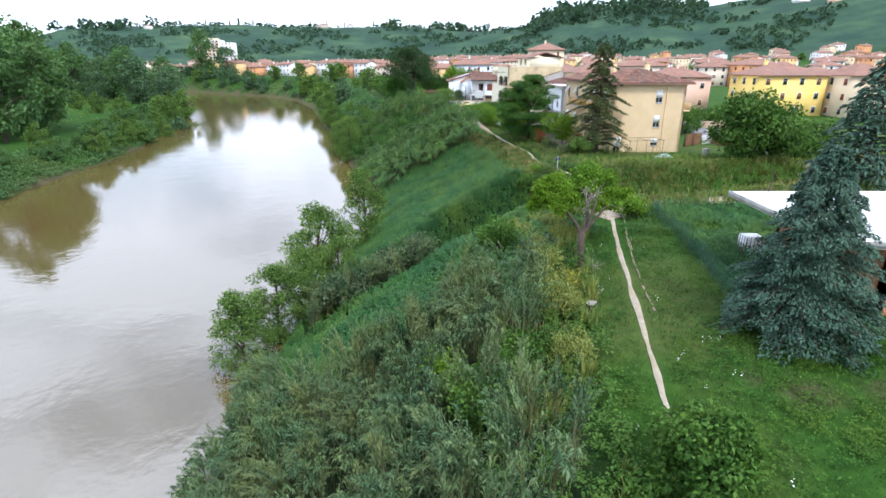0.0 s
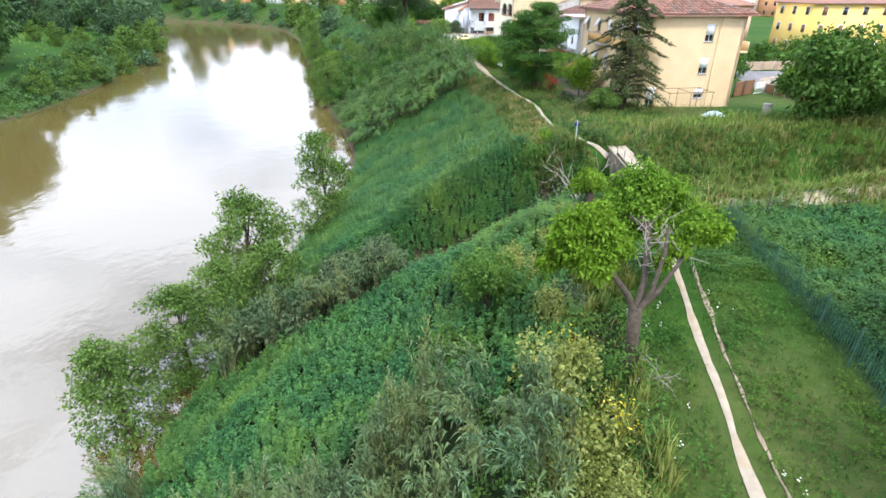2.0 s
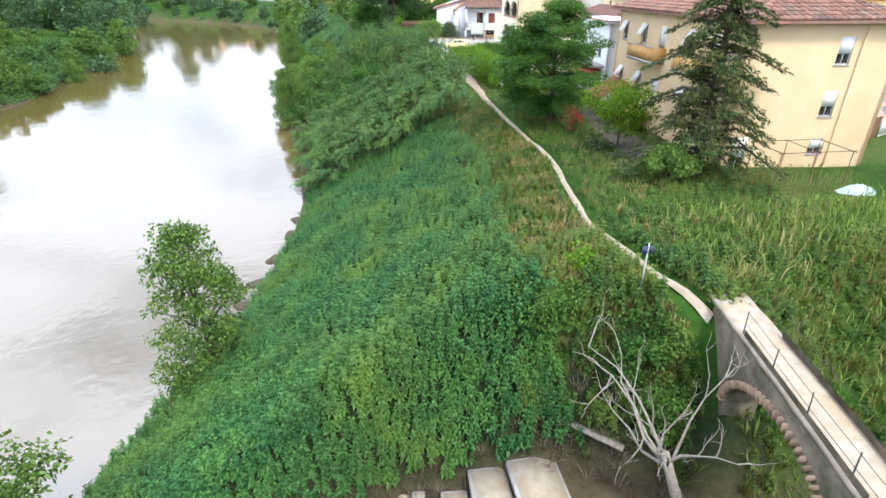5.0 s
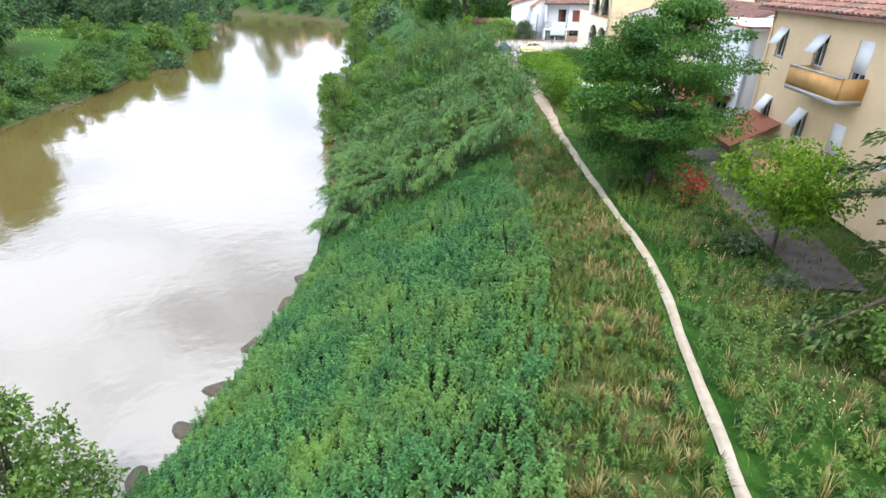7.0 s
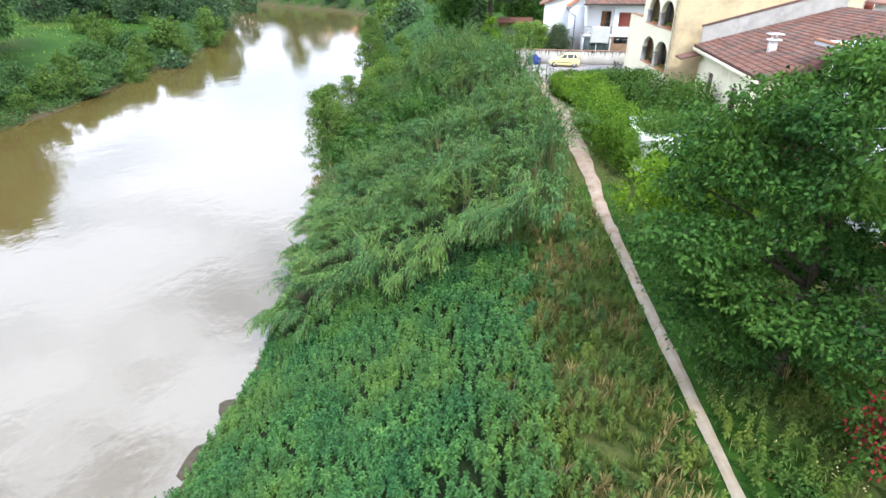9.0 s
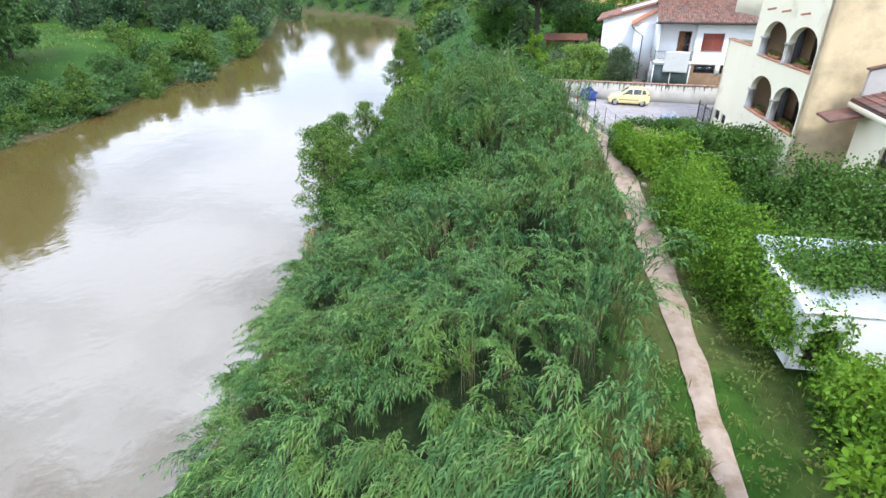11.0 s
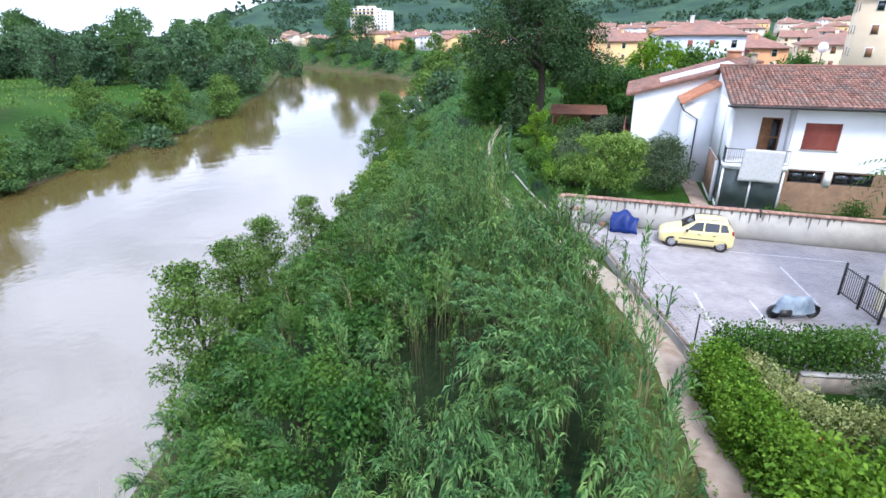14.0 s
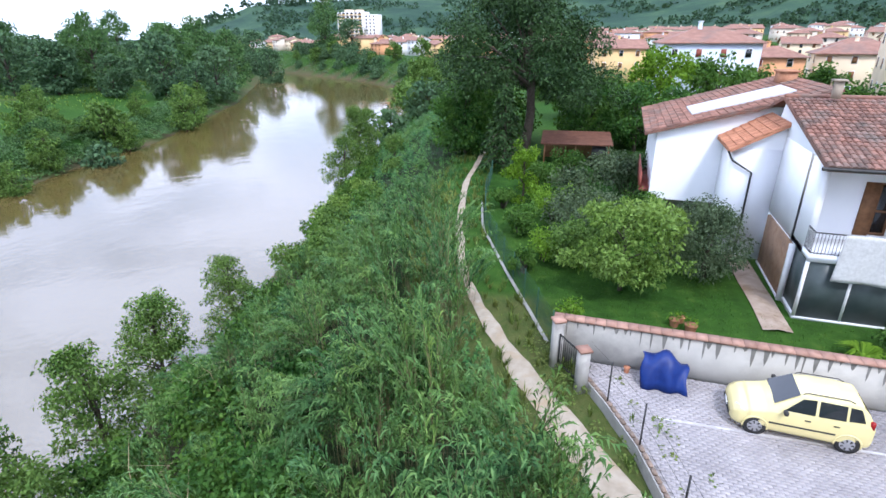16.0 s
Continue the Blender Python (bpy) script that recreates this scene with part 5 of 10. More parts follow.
def hip_roof(parent, w, d, h, over, rise, mat, gable=False, tiles=False):
    """A hipped (or gabled) roof over a w by d plan at height h."""
    x0, x1, y0, y1 = -over, w + over, -over, d + over
    if (x1 - x0) <= (y1 - y0):
        m, in_ = (x0 + x1) / 2, 0 if gable else (x1 - x0) / 2
        r0, r1 = (m, y0 + in_, h + rise), (m, y1 - in_, h + rise)
        planes = [[(x0, y1, h), (x0, y0, h), r0, r1], [(x1, y0, h), (x1, y1, h), r1, r0]]
        ends = [[(x0, y0, h), (x1, y0, h), r0], [(x1, y1, h), (x0, y1, h), r1]]
    else:
        m, in_ = (y0 + y1) / 2, 0 if gable else (y1 - y0) / 2
        r0, r1 = (x0 + in_, m, h + rise), (x1 - in_, m, h + rise)
        planes = [[(x0, y0, h), (x1, y0, h), r1, r0], [(x1, y1, h), (x0, y1, h), r0, r1]]
        ends = [[(x1, y0, h), (x1, y1, h), r1], [(x0, y1, h), (x0, y0, h), r0]]
    co, f = [], []
    for ring in planes + ([] if gable else ends):
        k = len(co)
        n = len(ring)
        co += ring + [(p[0], p[1], p[2] - 0.16) for p in ring]
        f += [tuple(range(k, k + n)), tuple(range(k + 2 * n - 1, k + n - 1, -1))] + [(k + i, k + n + i, k + n + (i + 1) % n, k + (i + 1) % n) for i in range(n)]
    roof = part("roof", poly(co, f), mat, parent)
    if tiles:
        for ring in planes + ends:
            p = np.array(ring, float)
            along = p[1] - p[0]
            ridge = (p[2:].mean(0) if len(p) == 4 else p[2])
            t = along / np.linalg.norm(along)
            up = (ridge - p[0]) - t * np.dot(ridge - p[0], t)
            L = np.linalg.norm(along)
            if len(p) == 4:
                a1, a0 = np.dot(p[2] - p[0], t) / L, np.dot(p[3] - p[0], t) / L
            else:
                a0 = a1 = np.dot(p[2] - p[0], t) / L
            tiles_on("tiles", roof, p[0] + np.array([0, 0, 0.005]), along, up, lambda u, v, a0=a0, a1=a1: a0 * v < u < 1 - (1 - a1) * v, mat, size=tiles)
    return roof


def rail(parent, at, w, z0, z1, mat, gap=0.12, name="railing"):
    """A rail of upright bars along x."""
    n = max(2, int(w / gap))
    ob = part(name, boxes((0, w, -0.02, 0.02, z1 - 0.04, z1), (0, w, -0.015, 0.015, z0 + 0.05, z0 + 0.08)), mat, parent, at=at)
    part("bars", boxes(*[(w * i / n - 0.008, w * i / n + 0.008, -0.008, 0.008, z0, z1) for i in range(n + 1)]), mat, ob)
    return ob


M_ROOF_FAR = surface("far_clay_roof", (0.22, 0.115, 0.085), (0.32, 0.175, 0.13), 0.8, 0.9, 0.2, 8, stain=(0.18, 0.13, 0.11), stain_scale=0.15)
M_FRAME = surface("white_paint", (0.72, 0.72, 0.72), (0.80, 0.80, 0.80), 4, 0.6, 0)
M_GREYROOF = surface("pale_sheet_roof", (0.55, 0.56, 0.60), (0.66, 0.67, 0.70), 0.8, 0.6, 0.1, 20, stain=(0.42, 0.42, 0.44), stain_scale=0.5)

# ---- cream apartment house by the creek ----
H1 = thing("apartment_house", pose(22.1, 70.1, -0.6, 0, 0, 5), "cream three-storey house with a hipped clay roof", "house")
W1, D1, T1 = 9.6, 20.3, 9.0
front_h = [(5.6, 6.5, 6.5, 8.1), (5.6, 6.5, 3.4, 5.0), (5.6, 6.6, 1.0, 2.0), (0.5, 1.5, 0.0, 2.2)]
left_h = [(1.2, 2.2, 6.4, 8.0), (5.2, 6.2, 6.4, 8.0), (8.6, 9.7, 5.6, 8.0), (13.2, 14.2, 6.4, 8.0), (16.5, 17.6, 5.6, 8.0),
          (1.4, 2.4, 2.6, 4.2), (5.3, 6.3, 2.6, 4.2), (8.6, 9.7, 1.7, 4.2), (13.2, 14.2, 2.6, 4.2)]
for m, hs, ww in zip(sides(W1, D1), (front_h, [(4, 5, 6.4, 8), (10, 11, 6.4, 8), (4, 5, 2.6, 4.2)], [], left_h), (W1, D1, W1, D1)):
    wall = part("wall", wall_mesh(ww, T1, hs), M_CREAM, H1, at=m)
    for i, o in enumerate(hs):
        door = o[3] - o[2] > 2.1
        window(wall, pose(0, 0, 0), *o, M_FRAME, "tilted" if not door and ww == D1 else "half", M_FRAME, sill=not door)
hip_roof(H1, W1, D1, T1, 0.75, 1.75, M_TILE, tiles=(0.42, 0.62))
part("ceiling_slab", boxes((0.3, W1 - 0.3, 0.3, D1 - 0.3, T1 - 0.25, T1)), M_CREAM, H1)
for y0 in (10.2, 2.0):
    balc = part("balcony", boxes((-1.2, 0, y0, y0 + 4.6, 5.3, 5.5)), M_CONC, H1)
    part("parapet", boxes((-1.2, -1.1, y0, y0 + 4.6, 5.5, 6.45), (-1.1, 0, y0, y0 + 0.1, 5.5, 6.45), (-1.1, 0, y0 + 4.5, y0 + 4.6, 5.5, 6.45)), surface("ochre_panel", (0.55, 0.30, 0.10), (0.64, 0.37, 0.14), 2, 0.7, 0.1), balc)
    part("handrail", boxes((-1.24, -1.08, y0 - 0.03, y0 + 4.63, 6.45, 6.52)), M_CONC, balc)
part("balcony", boxes((W1, W1 + 1.3, 0.8, 4.5, 5.3, 5.5), (W1 + 1.2, W1 + 1.3, 0.8, 4.5, 5.5, 6.4)), M_CREAM, H1)
low = part("porch", boxes((-1.9, 0, 10.5, 14.5, 1.2, 1.35), (-1.9, -1.75, 10.5, 14.5, 0, 1.2)), surface("ochre_wall", (0.50, 0.30, 0.12), (0.60, 0.38, 0.17), 2, 0.8, 0.2), H1)
aw = part("awning", slab([(-2.6, 16.2, 1.6), (-2.6, 20.0, 1.6), (0, 20.0, 3.0), (0, 16.2, 3.0)], 0.06), surface("brown_canvas", (0.25, 0.09, 0.05), (0.31, 0.12, 0.07), 4, 0.9, 0.1), H1)
part("valance", slab([(-2.6, 16.2, 1.6), (-2.6, 20.0, 1.6), (-2.55, 20.0, 1.6), (-2.55, 16.2, 1.6)], 0.35), M_RUST, aw)
part("drainpipe", np_mesh("pipe", *tube([(7.0, -0.1, 0), (7.0, -0.1, 8.6)], [0.05, 0.05], 8)), M_CREAM, H1)
part("drainpipe", np_mesh("pipe", *tube([(-0.08, D1 - 0.3, 0), (-0.08, D1 - 0.3, 8.8)], [0.05, 0.05], 8)), M_CREAM, H1)
for x in (2.2, 7.0):
    ch = part("chimney", boxes((x, x + 0.6, 7.0, 7.6, 9.3, 11.4), (x - 0.1, x + 0.7, 6.9, 7.7, 11.4, 11.5)), M_CREAM, H1)

# ---- white balcony house behind the locust tree ----
H2 = thing("white_house", pose(20.2, 92.6, -0.5, 0, 0, 4), "white two-storey house with flat terrace roof and dark railing", "house")
for m, hs, ww in zip(sides(11, 9.5), ([], [], [], [(1.0, 2.0, 4.0, 6.2), (3.2, 4.6, 3.9, 6.3), (6.4, 7.6, 3.9, 6.3), (1.5, 4.0, 0.2, 2.4), (5.5, 8.0, 0.2, 2.4)]), (11, 9.5, 11, 9.5)):
    wall = part("wall", wall_mesh(ww, 7.4, hs), M_WHITE, H2, at=m)
    for o in hs:
        window(wall, pose(0, 0, 0), *o, M_FRAME, "half" if o[2] > 3 else "open", M_FRAME, sill=False)
part("roof", slab([(-0.7, -0.7, 7.55), (11.7, -0.7, 7.55), (11.7, 10.2, 7.55), (-0.7, 10.2, 7.55)], 0.16), M_GREYROOF, H2, "pale flat roof")
part("roof_edge", boxes((-0.75, -0.45, -0.75, 10.25, 7.56, 7.66), (-0.75, 11.7, -0.75, -0.45, 7.56, 7.66)), M_TILE_NEW, H2, "orange clay edging")
balc = part("balcony", boxes((-1.3, 0, 0.5, 9.0, 3.2, 3.4)), M_CONC, H2)
rail(balc, pose(-1.25, 9.0, 0, 0, 0, -90), 8.5, 3.4, 4.3, M_METAL)
part("awning", slab([(-2.4, 1.0, 2.2), (-2.4, 5.4, 2.2), (0, 5.4, 2.9), (0, 1.0, 2.9)], 0.05), surface("red_canvas", (0.36, 0.06, 0.04), (0.44, 0.10, 0.06), 4, 0.9, 0.1), H2)
part("awning", slab([(-2.2, 5.6, 2.3), (-2.2, 9.0, 2.3), (0, 9.0, 2.9), (0, 5.6, 2.9)], 0.05), surface("faded_red_canvas", (0.42, 0.12, 0.08), (0.48, 0.16, 0.1), 4, 0.9, 0.1), H2)

# ---- long low house with a brown roof ----
H3 = thing("low_house", pose(16.75, 102.0, -0.4, 0, 0, 3.3), "long low cream house with a brown clay roof", "house")
for m, hs, ww in zip(sides(9, 13.6), ([], [], [], [(8.3, 9.7, 2.6, 4.1), (3.0, 4.2, 2.6, 4.1)]), (9, 13.6, 9, 13.6)):
    wall = part("wall", wall_mesh(ww, 5.4, hs), M_YELLOWW, H3, at=m)
    for o in hs:
        window(wall, pose(0, 0, 0), *o, M_WOOD, "open")
roof = part("roof", slab([(-0.6, -0.5, 5.55), (9.4, -0.5, 8.3), (9.4, 13.7, 8.3), (-0.6, 13.7, 5.55)], 0.2), M_BROWNTILE, H3, "brown weathered clay roof")
tiles_on("tiles", roof, (-0.58, 13.7, 5.56), (0, -14.2, 0), (9.95, 0, 2.74), lambda u, v: True, M_BROWNTILE, (0.22, 0.40))
par3 = part("parapet", poly([(-0.15, 13.72, 5.45), (9.4, 13.72, 8.1), (9.4, 13.72, 9.55), (-0.15, 13.72, 6.9), (-0.15, 13.95, 5.45), (9.4, 13.95, 8.1), (9.4, 13.95, 9.55), (-0.15, 13.95, 6.9)], [(0, 1, 2, 3), (5, 4, 7, 6), (3, 2, 6, 7), (4, 0, 3, 7), (1, 5, 6, 2), (4, 5, 1, 0)]), M_CONC, H3, "grey raking fire wall")
part("parapet_coping", slab([(-0.25, 13.65, 6.99), (9.45, 13.65, 9.68), (9.45, 14.02, 9.68), (-0.25, 14.02, 6.99)], 0.07), M_BROWNTILE, par3)
part("porch_roof", slab([(-1.7, 12.4, 4.75), (-0.1, 12.4, 5.15), (-0.1, 14.2, 5.15), (-1.7, 14.2, 4.75)], 0.12), M_BROWNTILE, H3, "small brown porch roof")
chim = part("chimney", boxes((1.6, 2.0, 5.0, 5.4, 6.0, 6.9), (1.45, 2.15, 4.85, 5.55, 6.9, 7.0), (1.55, 1.65, 4.95, 5.05, 7.0, 7.25), (1.95, 2.05, 5.35, 5.45, 7.0, 7.25), (1.4, 2.2, 4.8, 5.6, 7.25, 7.32)), M_FRAME, H3, "white metal chimney cowl")
part("fascia", boxes((-0.66, -0.60, -0.5, 13.7, 5.2, 5.45)), M_YELLOWW, H3)

# ---- yellow house with arched loggias ----
H4 = thing("arched_house", pose(11.7, 130.3, -0.3, 0, 0, -81), "pale yellow house with two storeys of arched loggias", "house")
# local x runs from the far end to the near end along the river side, y goes into the house
def arch_wall(w, h, arches, thick=0.35, z0=0.0):
    """A wall with round-headed openings: (x0, x1, sill, spring)."""
    xs = sorted({0.0, w, *(v for a in arches for v in a[:2])})
    co, f = [], []

    def quad(p):
        f.append(tuple(range(len(co), len(co) + len(p))))
        co.extend(p)

    def strip(x0, x1, za, zb, zc=None, zd=None):
        zc, zd = za if zc is None else zc, zb if zd is None else zd
        quad([(x0, 0, za), (x1, 0, zc), (x1, 0, zd), (x0, 0, zb)])
        quad([(x1, thick, zc), (x0, thick, za), (x0, thick, zb), (x1, thick, zd)])

    for x0, x1 in zip(xs, xs[1:]):
        here = sorted((a for a in arches if a[0] <= x0 + 1e-6 and a[1] >= x1 - 1e-6), key=lambda a: a[2])
        if not here:
            strip(x0, x1, z0, h)
            continue
        floor = z0
        n = 12
        for a, b, sill, spring in here:
            r = (b - a) / 2
            strip(a, b, floor, sill)
            quad([(a, 0, sill), (b, 0, sill), (b, thick, sill), (a, thick, sill)])
            quad([(a, 0, sill), (a, thick, sill), (a, thick, spring), (a, 0, spring)])
            quad([(b, thick, sill), (b, 0, sill), (b, 0, spring), (b, thick, spring)])
            p = [(a + r - r * math.cos(math.pi * i / n), spring + 0.62 * r * math.sin(math.pi * i / n)) for i in range(n + 1)]
            top = spring + r
            for (u, v), (u2, v2) in zip(p, p[1:]):
                strip(u, u2, v, top, v2, top)
                quad([(u, 0, v), (u, thick, v), (u2, thick, v2), (u2, 0, v2)])
            floor = top
        strip(x0, x1, floor, h)
    quad([(0, 0, h), (w, 0, h), (w, thick, h), (0, thick, h)])
    quad([(0, thick, z0), (0, 0, z0), (0, 0, h), (0, thick, h)])
    quad([(w, 0, z0), (w, thick, z0), (w, thick, h), (w, 0, h)])
    return poly(co, f)


L4, P4 = 13.6, 4.6
ARCH = [(6.02, 9.46, 3.0, 4.23), (9.76, 13.2, 3.0, 4.23), (6.02, 9.46, 6.3, 7.36), (9.76, 13.2, 6.3, 7.36)]
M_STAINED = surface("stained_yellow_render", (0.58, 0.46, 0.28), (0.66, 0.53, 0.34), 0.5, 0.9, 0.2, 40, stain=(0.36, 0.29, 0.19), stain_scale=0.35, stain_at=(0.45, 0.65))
low4 = part("wall", wall_mesh(P4, 6.66, [(0.5, 1.5, 1.0, 1.7), (2.0, 2.9, 1.0, 1.7)]), M_YELLOWW, H4)
window(low4, pose(0, 0, 0), 0.5, 1.5, 1.0, 1.7, M_METAL, "open", sill=False)
window(low4, pose(0, 0, 0), 2.0, 2.9, 1.0, 1.7, M_METAL, "open", sill=False)
part("parapet_cap", boxes((-0.05, P4, -0.04, 0.36, 6.66, 6.73)), M_BRICK, H4)
part("wall", arch_wall(L4 - P4, 10.3, [(a - P4, b - P4, c, d) for a, b, c, d in ARCH]), M_YELLOWW, H4, at=pose(P4, 0, 0))
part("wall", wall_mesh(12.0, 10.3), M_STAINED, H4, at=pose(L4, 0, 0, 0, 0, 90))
part("wall", wall_mesh(12.0, 6.66, [(2.0, 2.9, 3.2, 4.6), (5.0, 6.0, 3.2, 4.6)]), M_YELLOWW, H4, at=pose(0, 12.0, 0, 0, 0, -90))
part("back_wall", boxes((0, L4, 11.7, 12.0, 0, 10.3)), M_YELLOWW, H4)
# Loggia walls and ceilings in a darker cream, which deepens their shade by colour.
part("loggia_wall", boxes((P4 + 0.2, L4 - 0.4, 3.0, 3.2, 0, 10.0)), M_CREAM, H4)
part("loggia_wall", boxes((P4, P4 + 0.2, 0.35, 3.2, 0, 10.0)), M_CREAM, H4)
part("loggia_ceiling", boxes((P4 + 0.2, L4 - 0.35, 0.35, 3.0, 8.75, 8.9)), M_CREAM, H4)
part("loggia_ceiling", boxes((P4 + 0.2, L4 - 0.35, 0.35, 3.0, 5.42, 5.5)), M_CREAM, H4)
part("loggia_floor", boxes((P4 + 0.2, L4 - 0.35, 0.35, 3.0, 2.0, 2.3)), M_CONC, H4)
part("loggia_floor", boxes((P4 + 0.2, L4 - 0.35, 0.35, 3.0, 5.5, 5.75)), M_CONC, H4)
part("terrace", boxes((0.3, P4, 0.35, 11.7, 5.4, 5.6)), M_CONC, H4)
part("upper_wall", wall_mesh(8.6, 10.3, [(1.2, 2.2, 6.4, 8.4), (4.4, 5.6, 5.7, 7.9)], z0=5.6), M_YELLOWW, H4, at=pose(P4, 11.7, 0, 0, 0, -90))
part("roof_band", boxes((-0.1, P4, 0.0, 0.35, 8.5, 10.3)), M_YELLOWW, H4, "pale yellow roof parapet")
part("roof_band", boxes((-0.1, 0.25, 0.35, 3.4, 8.5, 10.3)), M_YELLOWW, H4, "pale yellow roof parapet")
part("terrace_roof", boxes((0.25, P4, 0.35, 3.4, 8.6, 8.8)), M_YELLOWW, H4)
part("roof", boxes((0.25, L4 - 0.1, 0.35, 11.7, 9.7, 9.85)), M_CONC, H4, "flat roof behind a parapet")
part("parapet_cap", boxes((-0.16, L4 + 0.06, -0.06, 0.40, 10.3, 10.38)), M_BRICK, H4)
part("upper_storey", wall_mesh(8.0, 12.2, [(2.0, 3.2, 10.6, 11.8), (5.0, 6.2, 10.6, 11.8)], z0=9.8), M_YELLOWW, H4, at=pose(5.4, 4.4, 0))
for x in (5.4, 13.1):
    part("upper_storey", boxes((x, x + 0.3, 4.75, 11.4, 9.85, 12.2)), M_YELLOWW, H4)
part("upper_roof", slab([(4.9, 3.9, 12.1), (13.9, 3.9, 12.1), (13.9, 8.0, 13.2), (4.9, 8.0, 13.2)], 0.16), M_TILE, H4)
part("upper_roof", slab([(13.9, 12.2, 12.1), (4.9, 12.2, 12.1), (4.9, 8.0, 13.2), (13.9, 8.0, 13.2)], 0.16), M_TILE, H4)
for x in (6.9, 9.0, 11.4):
    part("water_spout", np_mesh("spout", *tube([(x, 0.05, 9.1), (x, -0.45, 9.02)], [0.06, 0.06], 8)), M_TILE_NEW, H4)
for x in (5.98, 9.61):
    for z0, z1 in ((3.0, 4.3), (6.3, 7.45)):
        part("column", np_mesh("column", *tube([(x, 0.18, z0), (x, 0.18, z0 + 0.15), (x, 0.18, z0 + 0.16), (x, 0.18, z1 - 0.14), (x, 0.18, z1 - 0.12), (x, 0.18, z1)], [0.27, 0.27, 0.22, 0.2, 0.28, 0.28], 14)), M_CONC, H4, "round stone column")
for x0, x1, z0, _ in ARCH:
    part("parapet_cap", boxes((x0 + 0.02, x1 - 0.02, -0.05, 0.40, z0, z0 + 0.09)), M_BRICK, H4)
# Doors widened and dark sheets added to darken the loggia interiors.
for x, z in ((6.3, 5.75), (10.0, 5.75), (6.3, 2.3), (10.0, 2.3)):
    dr = part("door", boxes((x, x + 2.8, 2.92, 3.0, z, z + 2.5)), M_WOOD, H4, "wide dark glazed loggia door in a brown frame")
    for k in range(3):
        part("pane", boxes((x + 0.1 + 0.92 * k, x + 0.86 + 0.92 * k, 2.90, 2.92, z + 0.12, z + 2.4)), M_GLASS, dr)
    part("curtain", boxes((x + 2.3, x + 3.1, 0.9, 0.95, z + 0.5, z + 2.6)), M_SHADE_SHEET, H4, "dark hanging sheet added to deepen the loggia shade")
for x0, x1, z0, _ in ARCH:
    fx = thing("flower_box", H4.matrix_world @ pose((x0 + x1) / 2 + 0.2, 0.18, z0 + 0.09), "clay flower box with red geraniums on a parapet", "flower box", "flower boxes on the loggias")
    part("box", soften(boxes((-0.7, 0.7, -0.11, 0.11, 0, 0.2)), 0.015), M_TILE_NEW, fx)
    part("plant", np_mesh("plant", *clump_leaves([(k * 0.2 - 0.6, 0, 0.28 + 0.05 * math.sin(k * 2)) for k in range(7)], [0.16] * 7, 500, 0.08)), M_TREE, fx)
    part("blossom", np_mesh("blossom", *clump_leaves([(k * 0.25 - 0.6, 0, 0.36) for k in range(6)], [0.12] * 6, 110, 0.06)), M_RED, fx)

# ---- white house with clay roofs beyond the parking ground ----
M_BASE = surface("brown_stone_facing", (0.27, 0.165, 0.10), (0.40, 0.26, 0.17), 3.0, 0.95, 0.6, 14, stain=(0.20, 0.13, 0.09), stain_scale=1.5)
H5 = thing("white_house", pose(7.4, 144.3, -0.1), "white two-storey house with weathered clay tile roofs", "house")
holes = [(4.2, 6.1, 3.95, 5.55), (9.4, 10.9, 3.95, 5.55)]
wall = part("wall", wall_mesh(9.6, 6.6, [(a - 3.6, b - 3.6, c, d) for a, b, c, d in holes], z0=2.7), M_WHITE, H5, at=pose(3.6, 0, 0))
low_wall = part("wall", wall_mesh(9.6, 2.7, [(0.3, 2.2, 1.85, 2.6), (2.7, 4.8, 1.85, 2.6), (5.8, 7.4, 0.1, 2.4)]), M_BASE, H5, "rough brown stone base wall", at=pose(3.6, 0.05, 0))
window(wall, pose(0, 0, 0), 0.6, 2.5, 3.95, 5.55, M_FRAME, "closed", M_SHUTTER)
window(wall, pose(0, 0, 0), 5.8, 7.3, 3.95, 5.55, M_FRAME, "closed", M_SHUTTER)
window(low_wall, pose(0, 0, 0), 0.3, 2.2, 1.85, 2.6, M_METAL, "open", sill=False)
window(low_wall, pose(0, 0, 0), 2.7, 4.8, 1.85, 2.6, M_METAL, "open", sill=False)
part("post", boxes((2.25, 2.65, -0.03, 0.3, 1.7, 2.75)), M_FRAME, low_wall)
part("wall", boxes((0, 0.3, 0, 8.0, 2.75, 6.6), (0, 0.3, 1.2, 8.0, 0, 2.75)), M_WHITE, H5)
part("gable", poly([(0, -0.0, 6.6), (0, 8.0, 6.6), (0, 7.2, 8.2), (0.3, 0, 6.6), (0.3, 8.0, 6.6), (0.3, 7.2, 8.2)], [(0, 2, 1), (3, 4, 5), (0, 3, 5, 2), (2, 5, 4, 1)]), M_WHITE, H5)
part("loggia_back", wall_mesh(3.6, 6.6, [(2.1, 3.3, 3.3, 5.6)], z0=2.7), M_WHITE, H5, at=pose(0, 1.4, 0))
part("loggia_side", boxes((3.6, 3.75, 0.3, 1.4, 2.75, 6.6)), M_WHITE, H5)
door = part("door", boxes((2.1, 3.3, 1.50, 1.56, 3.3, 3.42)), M_WOOD, H5, "brown wooden glazed balcony door")
for x0, x1 in ((2.1, 2.2), (2.65, 2.75), (3.2, 3.3)):
    part("stile", boxes((x0, x1, 1.50, 1.56, 3.42, 5.5)), M_WOOD, door)
for z0, z1 in ((4.3, 4.4), (5.5, 5.6)):
    part("crossrail", boxes((2.1, 3.3, 1.495, 1.565, z0, z1)), M_WOOD, door)
part("pane", boxes((2.2, 3.2, 1.52, 1.54, 3.4, 5.5)), M_GLASS, door)
